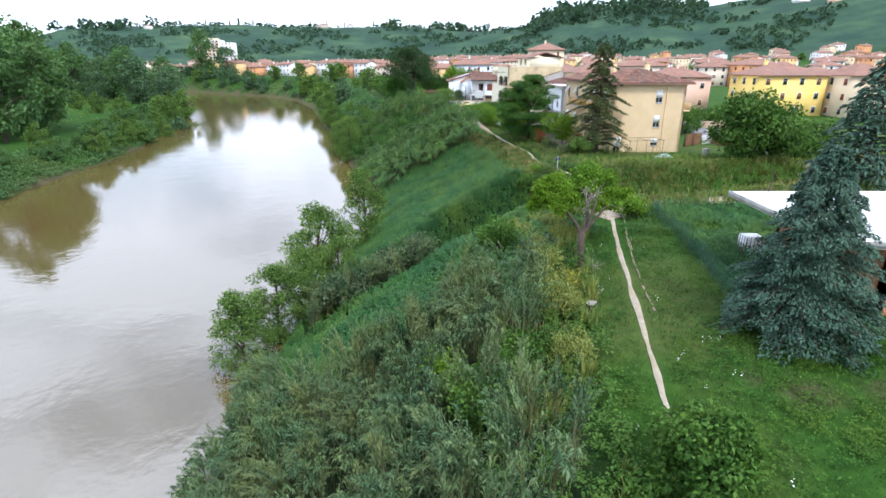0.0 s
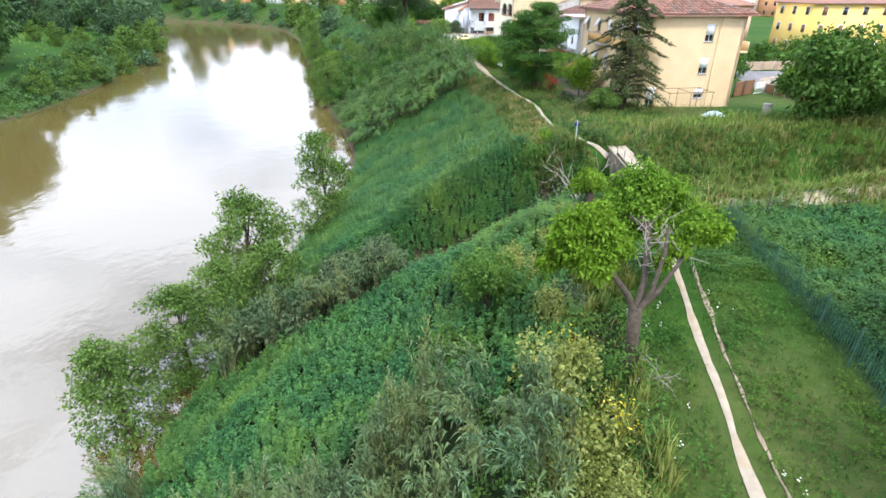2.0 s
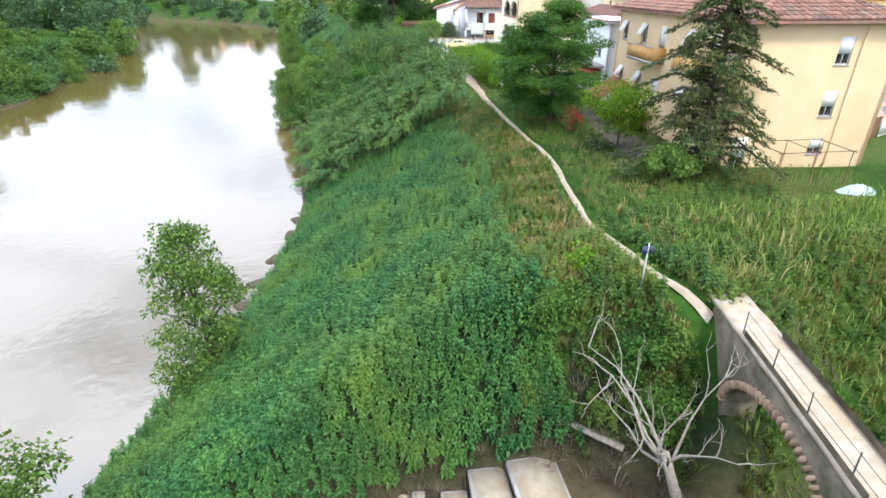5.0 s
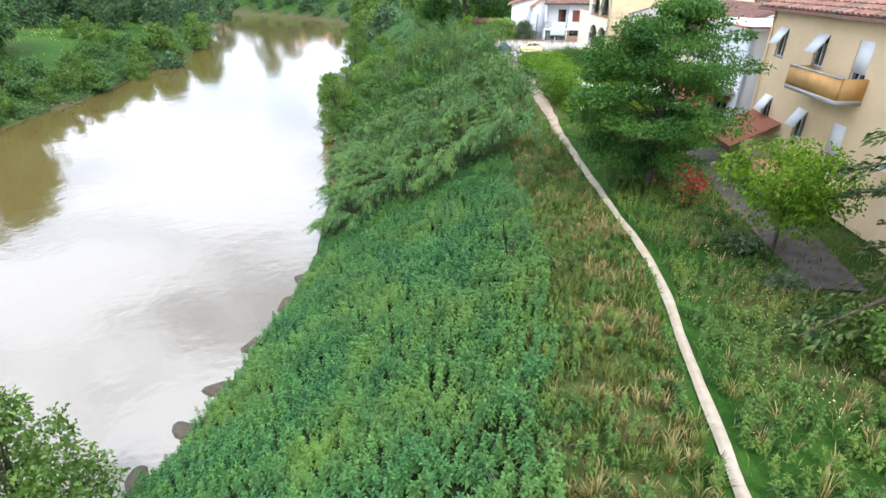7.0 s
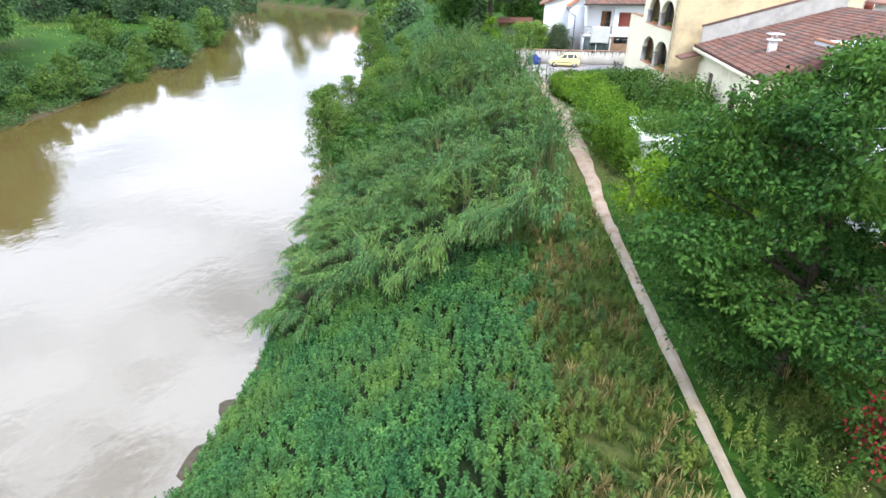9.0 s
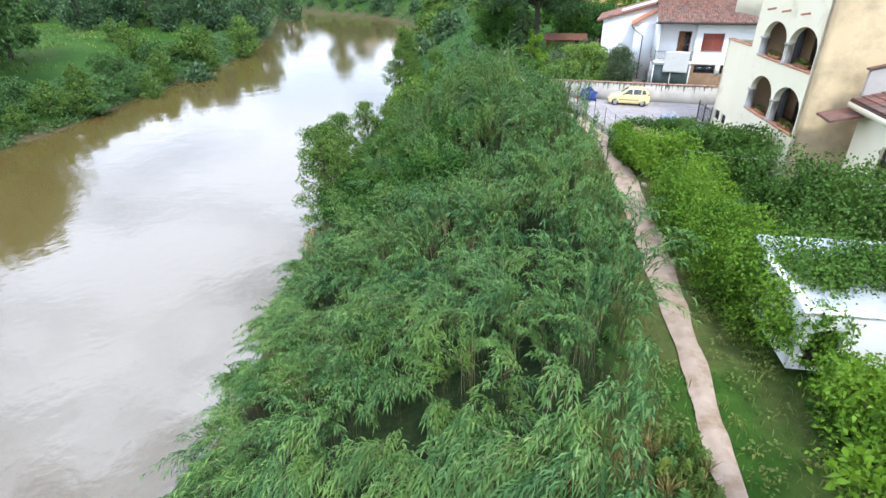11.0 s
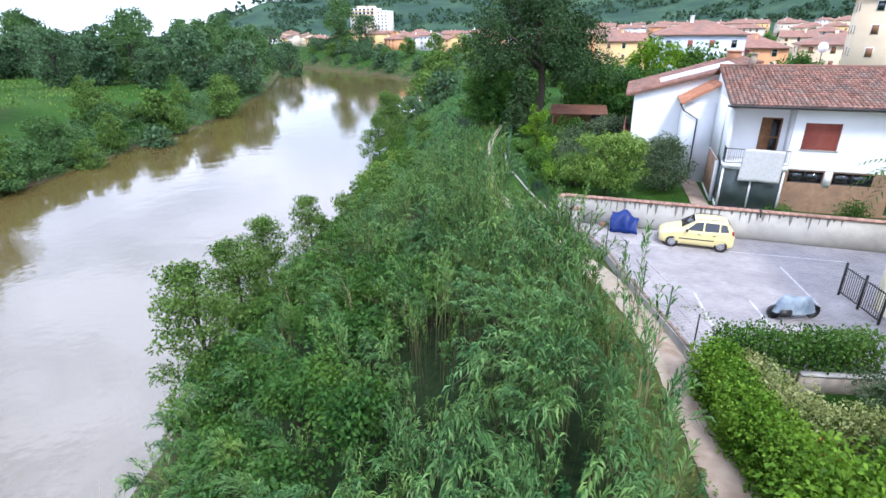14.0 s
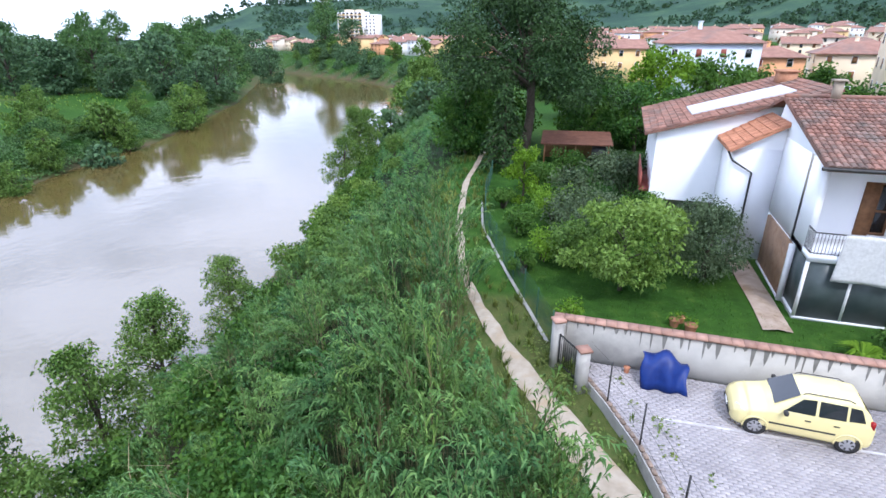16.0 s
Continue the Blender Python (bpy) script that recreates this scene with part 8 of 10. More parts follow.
def board_fence(line, h, label, mat, boards, gap=0.03, posts=M_CONC):
    """Lying boards between posts."""
    t = thing("board_fence", pose(0, 0, 0), label, "fence")
    for (ax, ay), (bx, by) in zip(line, line[1:]):
        L = math.hypot(bx - ax, by - ay)
        m = pose(ax, ay, float(land((ax + bx) / 2, (ay + by) / 2)), 0, 0, math.degrees(math.atan2(by - ay, bx - ax)))
        for k in range(boards):
            part("board", boxes((0.06, L - 0.06, -0.02, 0.02, 0.1 + k * (h - 0.1) / boards, 0.1 + (k + 1) * (h - 0.1) / boards - gap)), mat, t, at=m)
        part("post", boxes((-0.06, 0.06, -0.06, 0.06, -0.2, h + 0.08)), posts, t, at=m)


kerb_wall("island_wall", [(46.8, 79.2), (44.9, 80.0), (44.2, 82.0), (44.6, 84.6), (45.8, 87.2), (47.8, 89.4), (50.4, 90.4)], 0.25, 0.34, M_DUST_PINK, "low curved pinkish kerb wall round a planted island")
board_fence([(47.0, 97.4), (49.4, 97.9), (51.8, 98.5), (54.2, 99.0), (56.6, 99.6), (59.0, 100.2), (61.4, 100.9), (64, 101.5)], 1.35, "pale tan slatted fence along a side street", surface("tan_boards", (0.42, 0.30, 0.21), (0.52, 0.38, 0.27), 3, 0.8, 0.1), 5)
board_fence([(40.5, 80.0), (40.8, 78.4), (41.1, 76.8), (41.4, 75.2), (41.6, 73.6)], 1.15, "dark brown board fence with pale posts", M_WOOD, 6, 0.01)
board_fence([(34.9, 76.4), (36.6, 77.6), (38.4, 78.8)], 1.75, "tall brown board fence beside a house", M_WOOD, 9, 0.01, M_METAL)
gt = thing("garden_gate", pose(38.6, 78.9, float(land(38.6, 78.9)), 0, 0, 32), "white barred garden gate between brown fences", "gate")
for i in range(12):
    part("bar", boxes((0.08 + i * 0.17, 0.12 + i * 0.17, -0.015, 0.015, 0.1, 1.4)), M_FRAME, gt)
for z_ in (0.15, 0.75, 1.35):
    part("rail", boxes((0.0, 2.1, -0.02, 0.02, z_, z_ + 0.06)), M_FRAME, gt)

# white garden wall with an arched gate, and the carport behind it
cp = thing("carport", pose(10.6, 100.1, -0.3, 0, 0, 8), "white rendered carport with an arched iron gate", "carport")
part("wall", wall_mesh(3.6, 2.2), M_WHITE, cp, at=pose(0, 3.6, 0, 0, 0, -90))
gatew = part("wall", arch_wall(6.5, 2.1, [(0.35, 1.25, 0.02, 1.25)], 0.22), M_WHITE, cp)
gate_ = part("arched_gate", np_mesh("gate", *tube([(0.37, 0.12, 0.05)] + [(0.80 - 0.43 * math.cos(math.pi * k / 8), 0.12, 1.22 + 0.38 * math.sin(math.pi * k / 8)) for k in range(9)] + [(1.23, 0.12, 0.05)], [0.018] * 11, 6)), M_METAL, cp, "dark wrought iron arched gate")
for i in range(9):
    part("bar", np_mesh("bar", *tube([(0.44 + i * 0.09, 0.12, 0.05), (0.44 + i * 0.09, 0.12, 1.22 + 0.36 * math.sin(math.pi * (0.07 + i * 0.09) / 0.86))], [0.012, 0.012], 5)), M_METAL, gate_)
cap_ = boxes((0.005, 0.24, -0.06, 0.28, 2.1, 2.17))
cap_.materials.append(M_FRAME)
for i in range(27):
    t_ = new("coping_tile", cap_)
    t_.parent = cp
    t_.location = (i * 0.245 - 0.04, 0, 0.012 * (i % 2))
part("roof", slab([(0.2, 0.25, 1.98), (6.5, 0.25, 1.98), (6.5, 5.1, 2.25), (0.2, 5.1, 2.25)], 0.08), surface("translucent_sheet", (0.36, 0.39, 0.44), (0.46, 0.49, 0.54), 1.2, 0.5, 0.1, 20), cp, "grey corrugated sheet roof")
part("wall", boxes((6.3, 6.5, 0.22, 5.0, 0, 2.05)), M_WHITE, cp)
stone_b = tagged(new("boulder", stone_me), "pale boulder at the path edge", "boulder")
stone_b.matrix_world = pose(6.6, 115.6, float(land(6.6, 115.6)) + 0.1, 10, 5, 30) @ Matrix.Diagonal((0.15, 0.22, 0.16, 1))
stone_c = tagged(new("boulder", stone_me), "pale longish stone at the foot of a hedge", "boulder")
stone_c.matrix_world = pose(7.15, 113.7, float(land(7.15, 113.7)) + 0.1, 0, 0, 20) @ Matrix.Diagonal((0.15, 0.34, 0.2, 1))
wire_p = thing("washing_line", pose(0, 0, 0), "thin pale washing line between garden posts", "washing line")
part("line", np_mesh("line", *tube([(8.3, 114.6, 2.3), (11.0, 114.4, 2.15), (15.0, 114.2, 2.35)], [0.003] * 3, 4)), M_FRAME, wire_p)
for x in (8.3, 15.0):
    part("post", np_mesh("post", *tube([(x, 114.4, -0.6), (x, 114.4, 2.35)], [0.035, 0.03], 6)), M_METAL, wire_p)

# rusty lean-to beyond the garden
sh = thing("rusty_shed", pose(-7.0, 169.0, float(land(-5, 170)), 0, 0, 6), "open shed with a rusty sheet roof", "shed")
part("roof", slab([(-0.2, -0.2, 2.1), (6.2, -0.2, 2.1), (6.2, 4.2, 2.6), (-0.2, 4.2, 2.6)], 0.08), M_RUST, sh)
for x in (0.1, 2.9, 5.8):
    part("post", boxes((x, x + 0.12, 0, 0.12, -0.2, 2.1)), M_WOOD, sh)
part("back_wall", boxes((0, 6, 3.9, 4.0, -0.2, 2.5)), M_WOOD, sh)
part("side_wall", boxes((4.4, 6.0, 0.2, 0.3, 0, 2.0)), M_METAL, sh)
van = thing("white_van", pose(-9.5, 203, float(land(-9.5, 203)), 0, 0, 12), "white van parked among trees", "van")
part("body", soften(boxes((0, 4.2, 0, 1.8, 0.4, 2.1)), 0.12), M_FRAME, van)
part("windows", boxes((0.3, 1.3, -0.01, 0.0, 1.25, 1.85), (-0.01, 0.0, 0.2, 1.6, 1.2, 1.9)), M_GLASS, van)
for x in (0.8, 3.4):
    part("wheel", np_mesh("wheel", *tube([(x, -0.02, 0.33), (x, 0.22, 0.33)], [0.33, 0.33], 14)), M_METAL, van)
for x, y, r in ((2.6, 141.2, 0.22), (3.2, 140.9, 0.25), (2.9, 141.6, 0.18)):
    pt = thing("flower_pot", pose(x, y, float(land(x, y))), "clay flower pot on a garden lawn", "pot", "pots in the garden")
    part("pot", np_mesh("pot", *tube([(0, 0, 0), (0, 0, r * 1.4), (0, 0, r * 1.5)], [r * 0.7, r, r * 1.05], 12)), M_TILE_NEW, pt)
    part("plant", np_mesh("plant", *clump_leaves([(0, 0, r * 2)], [r * 1.1], 60, 0.12)), M_HEDGE, pt)
ribbon("garden_walk", [(6.6, 142.0), (6.5, 146), (6.2, 151)], 1.1, M_DUST_PINK, "pink paved garden walk beside the white house", "walk", lift=0.12, wander=0.0)

# ---- trees and shrubs along the walk ----
def shrub(at, size, mat, label, n=1500, leaf=0.12, name="shrub", category="shrub", clumps=12, group="", flat=0.8):
    """A low bush: several stems and leafy clumps. size: width, depth, height."""
    w, d, h = size
    c = [(rng.uniform(-0.32, 0.32) * w, rng.uniform(-0.32, 0.32) * d, h * rng.uniform(0.3, 0.76)) for _ in range(clumps)]
    r = [min(w, d, h * 1.4) * rng.uniform(0.2, 0.3) for _ in range(clumps)]
    t = thing(name, pose(at[0], at[1], float(land(at[0], at[1]))), label, category, group)
    part("stem", np_mesh("stems", *join([tube([(p[0] * 0.2, p[1] * 0.2, -0.1), (p[0] * 0.6, p[1] * 0.6, p[2] * 0.6), p], [0.035, 0.025, 0.01], 4) for p in c])), M_BARK, t)
    part("leaves", np_mesh("leaves", *clump_leaves(c, r, int(n * 0.8), leaf * 1.08, flat)), mat, t)
    return t


def hedge(line, w, h, mat, label, n, leaf=0.1):
    """A bushy hedge along a line: overlapping leafy lumps down to the ground over woody stems."""
    seg = np.cumsum([0] + [math.dist(a, b) for a, b in zip(line, line[1:])])
    lx, ly = [p[0] for p in line], [p[1] for p in line]
    c, r, stems = [], [], []
    unitr = 0.30 * min(w, h)
    for q in np.arange(0, seg[-1] + 0.01, unitr * 0.85):
        x, y = float(np.interp(q, seg, lx)), float(np.interp(q, seg, ly))
        tx, ty = np.interp(q + 0.1, seg, lx) - np.interp(q - 0.1, seg, lx), np.interp(q + 0.1, seg, ly) - np.interp(q - 0.1, seg, ly)
        g = max(math.hypot(tx, ty), 1e-6)
        z = float(land(x, y))
        for k in np.linspace(-1, 1, max(2, round(w / unitr / 1.3))):
            o = k * (w / 2 - unitr * 0.8) + rng.normal(0, 0.05 * w)
            for level in np.linspace(unitr * 0.6, h - unitr * 0.85, max(2, round(h / unitr / 1.35))):
                if abs(k) > 0.5 or level > h * 0.5:
                    c.append((x + ty / g * o, y - tx / g * o, z + level + rng.normal(0, 0.05 * h)))
                    r.append(unitr * rng.uniform(0.8, 1.25))
        stems.append(tube([(x, y, z - 0.1), (x + 0.08, y + 0.05, z + h * 0.45), (x - 0.05, y, z + h * 0.7)], [0.04, 0.03, 0.015], 5))
    top = thing("hedge", pose(0, 0, 0), label, "hedge")
    part("leaves", np_mesh("leaves", *clump_leaves(c, r, n, leaf, 0.9, shell=0.6, width=0.6, droop=0.0)), mat, top)
    part("stem", np_mesh("stems", *join(stems)), M_BARK, top)


# many-headed cut tree by the path
TH = thing("pollard_tree", pose(8.0, 28.3, float(land(8.0, 28.3))), "forked grey-barked tree with separate bright green heads", "tree")
wood = [tube([(0, 0, -0.4), (-0.06, 0, 0.8), (-0.15, 0.05, 2.1)], [0.27, 0.2, 0.21], 10)]
for p1, p2, p3, g in (((-0.4, 0.2, 2.5), (-1.1, 0.3, 3.4), (-1.8, 0.4, 4.3), 0.10), ((0.5, 0.2, 2.6), (1.2, 0.7, 3.3), (1.9, 1.3, 3.9), 0.085), ((0.3, 0.8, 2.6), (0.9, 2.6, 3.4), (1.6, 4.8, 3.7), 0.11), ((0.3, 0.2, 2.5), (0.7, 0.7, 3.6), (0.9, 1.2, 4.4), 0.09)):
    wood.append(tube([(-0.14, 0.03, 1.9), p1, p2, p3], [g * 1.1, g, g * 0.75, g * 0.4], 8))
for i in range(12):
    a_ = i * 2.4
    wood.append(tube([(1.0, 3.0, 3.4), (1.3 + 0.8 * math.cos(a_), 4.4 + 0.8 * math.sin(a_), 3.6), (1.6 + 1.7 * math.cos(a_), 5.0 + 1.7 * math.sin(a_), 3.4 + 0.5 * math.sin(i))], [0.06, 0.04, 0.015], 5))
part("trunk", np_mesh("trunk", *join(wood)), M_BARK, TH, "dark grey bark with pale cuts", smooth_faces=True)
twigs = []
for i in range(60):
    p0 = np.array([rng.uniform(0.2, 1.5), rng.uniform(0.6, 2.2), rng.uniform(2.9, 4.0)])
    p1 = p0 + rng.normal(0, 0.35, 3) + [0, 0, 0.3]
    twigs.append(tube([p0, (p0 + p1) / 2 + rng.normal(0, 0.06, 3), p1], [0.022, 0.015, 0.006], 4))
part("brushwood", np_mesh("twigs", *join(twigs)), M_DEAD, TH, "bare grey twigs")
heads = [((-1.9, 0.2, 4.9), 0.62), ((-1.4, 0.1, 4.6), 0.6), ((-2.5, 0.0, 4.5), 0.6), ((-2.0, -0.3, 4.1), 0.62), ((-1.3, 0.5, 4.2), 0.6), ((-2.7, 0.2, 3.9), 0.45), ((-1.6, 0.6, 5.0), 0.5), ((-2.3, 0.6, 4.7), 0.5), ((-1.5, -0.1, 3.7), 0.5), ((-3.0, 0.2, 3.6), 0.35), ((-0.8, 0.4, 4.0), 0.4),
         ((1.8, 1.3, 4.1), 0.42), ((2.4, 1.4, 4.0), 0.38), ((1.3, 1.1, 3.7), 0.36), ((2.8, 1.5, 4.1), 0.28), ((0.8, 0.9, 3.3), 0.3)]
part("crown", np_mesh("crown", *clump_leaves([h[0] for h in heads], [h[1] for h in heads], 14000, 0.145, 0.85, shell=0.45)), M_LIME, TH)
heads = [(1.6 + 1.75 * math.sqrt(k / 26) * math.cos(k * 2.4), 5.0 + 1.75 * math.sqrt(k / 26) * math.sin(k * 2.4), 4.35 - 1.9 * (k / 26) + 0.3 * math.sin(k * 1.7)) for k in range(26)]
part("crown", np_mesh("crown", *clump_leaves(heads, [0.85 - 0.012 * k for k in range(26)], 21000, 0.155, 0.8, shell=0.45)), M_HEDGE, TH, "denser green spreading head")

conifer("blue_cedar", (14.9, 19.8), 8.0, 3.15, M_CEDAR, "bushy blue-green cedar with drooping boughs", 230, 0.15, 300, 0.32, low=0.03, power=0.7)
conifer("dark_conifer", (38.5, 47.5), 11.5, 5.2, M_CEDAR, "large dark blue-green conifer", 120, 0.5, 60, 0.4, power=0.7)
conifer("spruce", (19.8, 68.6), 13.6, 4.6, M_SPRUCE, "tall ragged brownish green spruce in front of a cream house", 135, 0.24, 190, 0.42, low=0.09, power=0.6, ragged=0.42)
tree("round_tree", (7.1, 11.3), 2.5, 1.45, M_LOCUST, "dense round fresh green tree beside the path", leaves=14000, leaf=0.15, clumps=40, low=0.14, trunk=0.09, category="tree")
tree("round_tree", (36.3, 62.5), 8.2, 4.7, M_TREE, "dense round dark green tree by the street", leaves=11000, leaf=0.42, clumps=50, low=0.12)
tree("locust_tree", (13.4, 83.8), 10.4, 4.4, M_LOCUST_DARK, "broad feathery green locust tree beside the path", leaves=78000, leaf=0.155, clumps=150, low=0.12, trunk=0.2, flat=0.34, width=0.5, lump=0.72)
tree("small_tree", (16.8, 74.8), 5.3, 2.5, M_LIME, "small yellow-green tree in the garden", leaves=6500, leaf=0.17, clumps=30, low=0.32, trunk=0.07)
tree("small_tree", (17.2, 66.6), 2.3, 1.5, M_POPLAR, "low light green bushy tree beside a spruce", leaves=5000, leaf=0.2, clumps=24, low=0.1, trunk=0.08)
shrub((14.8, 80.4), (2.0, 2.2, 2.7), M_RED, "oleander bush full of red blossom", 900, 0.12, "flowering_bush", "bush")
shrub((14.7, 80.6), (2.1, 2.6, 2.3), M_TREE, "dark green oleander bush beside the drive", 1200, 0.14)
shrub((18.6, 84.5), (1.5, 1.5, 1.4), M_LIME, "small round yellow-green shrub by a wall", 900, 0.1)
shrub((15.6, 74.8), (1.6, 1.6, 1.1), M_OLIVE, "low grey-green garden shrub", 800, 0.14)
shrub((15.9, 71.5), (1.3, 1.3, 1.0), M_OLIVE, "low grey-green garden shrub", 600, 0.14)
for x, y, w, h, m, lab in ((1.6, 16.5, 3.4, 2.6, M_LOCUST, "bright green elder bush among canes"), (3.2, 18.6, 2.6, 2.0, M_LOCUST, "fresh green bush at the bank edge"), (0.2, 19.5, 2.8, 2.3, M_HEDGE, "bright green bush among canes"),
                           (3.9, 32.6, 2.6, 3.3, M_LOCUST, "upright green elder bush on the slope"), (3.2, 34.0, 2.2, 2.6, M_LOCUST, "green elder bush on the slope"), (2.6, 30.6, 2.2, 1.7, M_TREE, "dark green bush on the slope"),
                           (8.2, 44.0, 2.4, 1.6, M_OLIVE, "grey-green bush above the creek"), (8.6, 54.5, 2.6, 1.8, M_TREE, "dark bush at the bridge end"), (10.3, 56.4, 1.8, 1.2, M_HEDGE, "green bush at the bridge end"),
                           (5.9, 24.6, 1.8, 1.5, M_FENNEL, "straw-coloured fennel bush at the bank edge"), (5.3, 27.0, 2.7, 2.2, M_FENNEL, "large straw-yellow fennel bush at the bank edge"), (6.5, 32.0, 2.0, 1.2, M_OLIVE, "yellowish shrub at the bank edge")):
    shrub((x, y), (w, w, h), m, lab, int(560 * w * h), 0.14, "bush", "bush", 14)
for x, y, w, h in ((5.6, 22.8, 2.2, 1.6), (6.2, 31.0, 2.0, 1.5), (5.4, 34.5, 2.4, 1.7), (7.4, 36.2, 2.2, 1.3), (8.6, 40.0, 2.0, 1.1), (5.2, 18.6, 2.0, 1.4)):
    shrub((x, y), (w, w, h), M_FENNEL, "straw-coloured dry fennel bush at the bank edge", int(1100 * w * h), 0.09, "fennel_bush", "bush", 16)
shrub((6.7, 25.6), (1.4, 1.6, 1.1), M_YELLOW, "shrub with yellow blossom at the bank edge", 260, 0.09, "flowering_bush", "bush")
shrub((6.0, 29.3), (1.6, 1.4, 1.2), M_YELLOW, "shrub with yellow blossom at the bank edge", 300, 0.09, "flowering_bush", "bush")
shrub((-4.2, 44.6), (6.0, 4.4, 4.2), M_OLIVE, "grey-green willow thicket beside the creek", 9000, 0.22, "willow_scrub", "willow", 26)
shrub((-8.2, 41.0), (5.5, 4.2, 3.0), M_OLIVE, "grey-green willow scrub at the creek mouth", 5200, 0.26, "willow_scrub", "willow", 26)

# vegetable plot
x, y = scatter(4200, 14.5, 30, 24, 41, lambda x, y: (to_line(x, y, [(13.9, 23.6), (14.7, 27.9), (15.1, 31.4), (15.7, 36.5), (16.1, 39.0)])[0] > 0.4) * (y < 40.5 + (x - 16) * 0.22) * (ripple(x, y, 3) > -0.6) * (1 - (x > 18.2) * (y < 31)))
place("vegetable_plot", herb_mesh("vegetable_plot", x, y, 0.55 + 0.25 * ripple(x, y, 1.6), 12, 0.17), M_NETTLE, label="lush green vegetable and weed plot behind a fence", category="vegetables", kind="stuff")
x, y = scatter(260, 5, 13, 10, 40, lambda x, y: (path_side(x, y) > -3) * (abs(path_side(x, y)) > 0.6) * (ripple(x, y, 2.2, 4) > 0.35))
place("daisies", herb_mesh("daisies", x, y, np.full(len(x), 0.28), 4, 0.07), surface("white_petals", (0.7, 0.7, 0.62), (0.8, 0.8, 0.72), 5, 0.8, 0), label="small white flowers in the grass", category="flowers", kind="stuff")
x, y = scatter(140, 8, 22, 55, 92, lambda x, y: (abs(path_side(x, y)) > 0.6) * 1.0)
place("poppies", herb_mesh("poppies", x, y, np.full(len(x), 0.5), 3, 0.07), M_RED, label="scattered red poppies in the grass", category="flowers", kind="stuff")

hedge([(49.8, 89.2), (47.8, 87.6), (46.6, 85.2), (46.4, 82.6)], 1.7, 1.9, M_LIME, "clipped bright yellow-green hedge on a street island", 9000, 0.16)
# hedges by the carport and the parking ground
hedge([(11.0, 102.2), (10.0, 104.5), (9.2, 107.5), (8.6, 110.5), (8.3, 113.0)], 2.9, 2.95, M_LAUREL, "tall clipped bright green laurel hedge", 46000, 0.115)
hedge([(11.4, 102.5), (13.5, 103.1), (16.8, 103.8)], 2.3, 3.1, M_LOCUST, "rampant green climber over a carport roof", 20000, 0.13)
hedge([(4.95, 123.0), (5.5, 120.9), (6.3, 118.6)], 1.45, 1.75, M_HEDGE, "bright green overgrown laurel hedge by the path", 26000, 0.105)
shrub((7.3, 117.4), (3.3, 3.3, 3.1), M_HEDGE, "large round bright green laurel by the path", 13000, 0.15, "garden_bush", "bush", 26)
hedge([(8.8, 118.4), (11.2, 118.7), (13.4, 118.8)], 2.6, 2.9, M_TREE, "dark green dense garden hedge", 15000, 0.17)
hedge([(5.3, 124.0), (7.4, 124.5), (9.9, 125.1)], 1.15, 1.75, M_LOCUST, "clipped green hedge beside the parking ground", 13000, 0.11)
hedge([(5.8, 123.2), (6.7, 121.8), (7.6, 120.6), (8.8, 121.4)], 1.0, 1.5, M_VARI, "low cream and green variegated hedge", 13000, 0.09)
kerb_wall("plot_wall", [(7.6, 123.75), (9.6, 124.2), (11.6, 124.7)], 0.18, 0.6, surface("dull_plaster", (0.34, 0.29, 0.24), (0.46, 0.40, 0.34), 1.2, 0.9, 0.3, 30, stain=(0.22, 0.19, 0.15), stain_scale=0.9), "low pale plaster wall under a hedge")
shrub((10.2, 122.6), (3.4, 2.4, 1.9), M_OLIVE, "loose grey-green rosemary bush inside a hedge", 7000, 0.10, "garden_bush", "bush", 20)
shrub((13.6, 109.2), (5.8, 5.2, 4.4), M_TREE, "large round green garden bush", 16000, 0.16, "garden_bush", "bush", 34)
shrub((12.4, 97.2), (4.6, 4.2, 2.5), M_HEDGE, "sprawling green garden bush", 6500, 0.15, "garden_bush", "bush", 20)
tree("small_tree", (11.6, 91.2), 5.6, 2.7, M_LIME, "light green garden tree beside the path", leaves=6500, leaf=0.22, clumps=26, low=0.25, trunk=0.09)
shrub((12.4, 103.0), (3.6, 3.4, 3.6), M_TREE, "dark green climber spilling over a carport roof", 6000, 0.14, "climber", "climber", 16)
shrub((14.6, 102.0), (3.4, 2.6, 3.5), M_LOCUST, "green climber spreading over a carport roof", 4500, 0.15, "climber", "climber", 14)
shrub((12.4, 98.9), (2.6, 2.4, 2.3), M_HEDGE, "fresh green bush before a white wall", 3800, 0.13, "garden_bush", "bush", 14)
shrub((15.4, 98.6), (3.6, 3.0, 3.0), M_LOCUST, "leafy green bush before a white wall", 5200, 0.16, "garden_bush", "bush", 16)
shrub((14.2, 103.4), (5.8, 3.4, 3.1), M_LAUREL, "green climber spreading over a carport roof", 6500, 0.14, "climber", "climber", 18)
clm = thing("climber", pose(10.5, 101.6, float(land(10.5, 101.6))), "bright green climber hanging over a white wall", "climber")
cl_ = [(rng.uniform(-0.55, 1.1), rng.uniform(-1.7, 2.0), rng.uniform(1.15, 2.5)) for _ in range(40)]
part("stem", np_mesh("stems", *join([tube([(0.6, p[1], 0.9), (p[0] * 0.6, p[1], p[2] * 0.8), p], [0.03, 0.02, 0.01], 4) for p in cl_])), M_BARK, clm)
part("leaves", np_mesh("leaves", *clump_leaves(cl_, [0.55] * 40, 9000, 0.13)), M_LAUREL, clm)
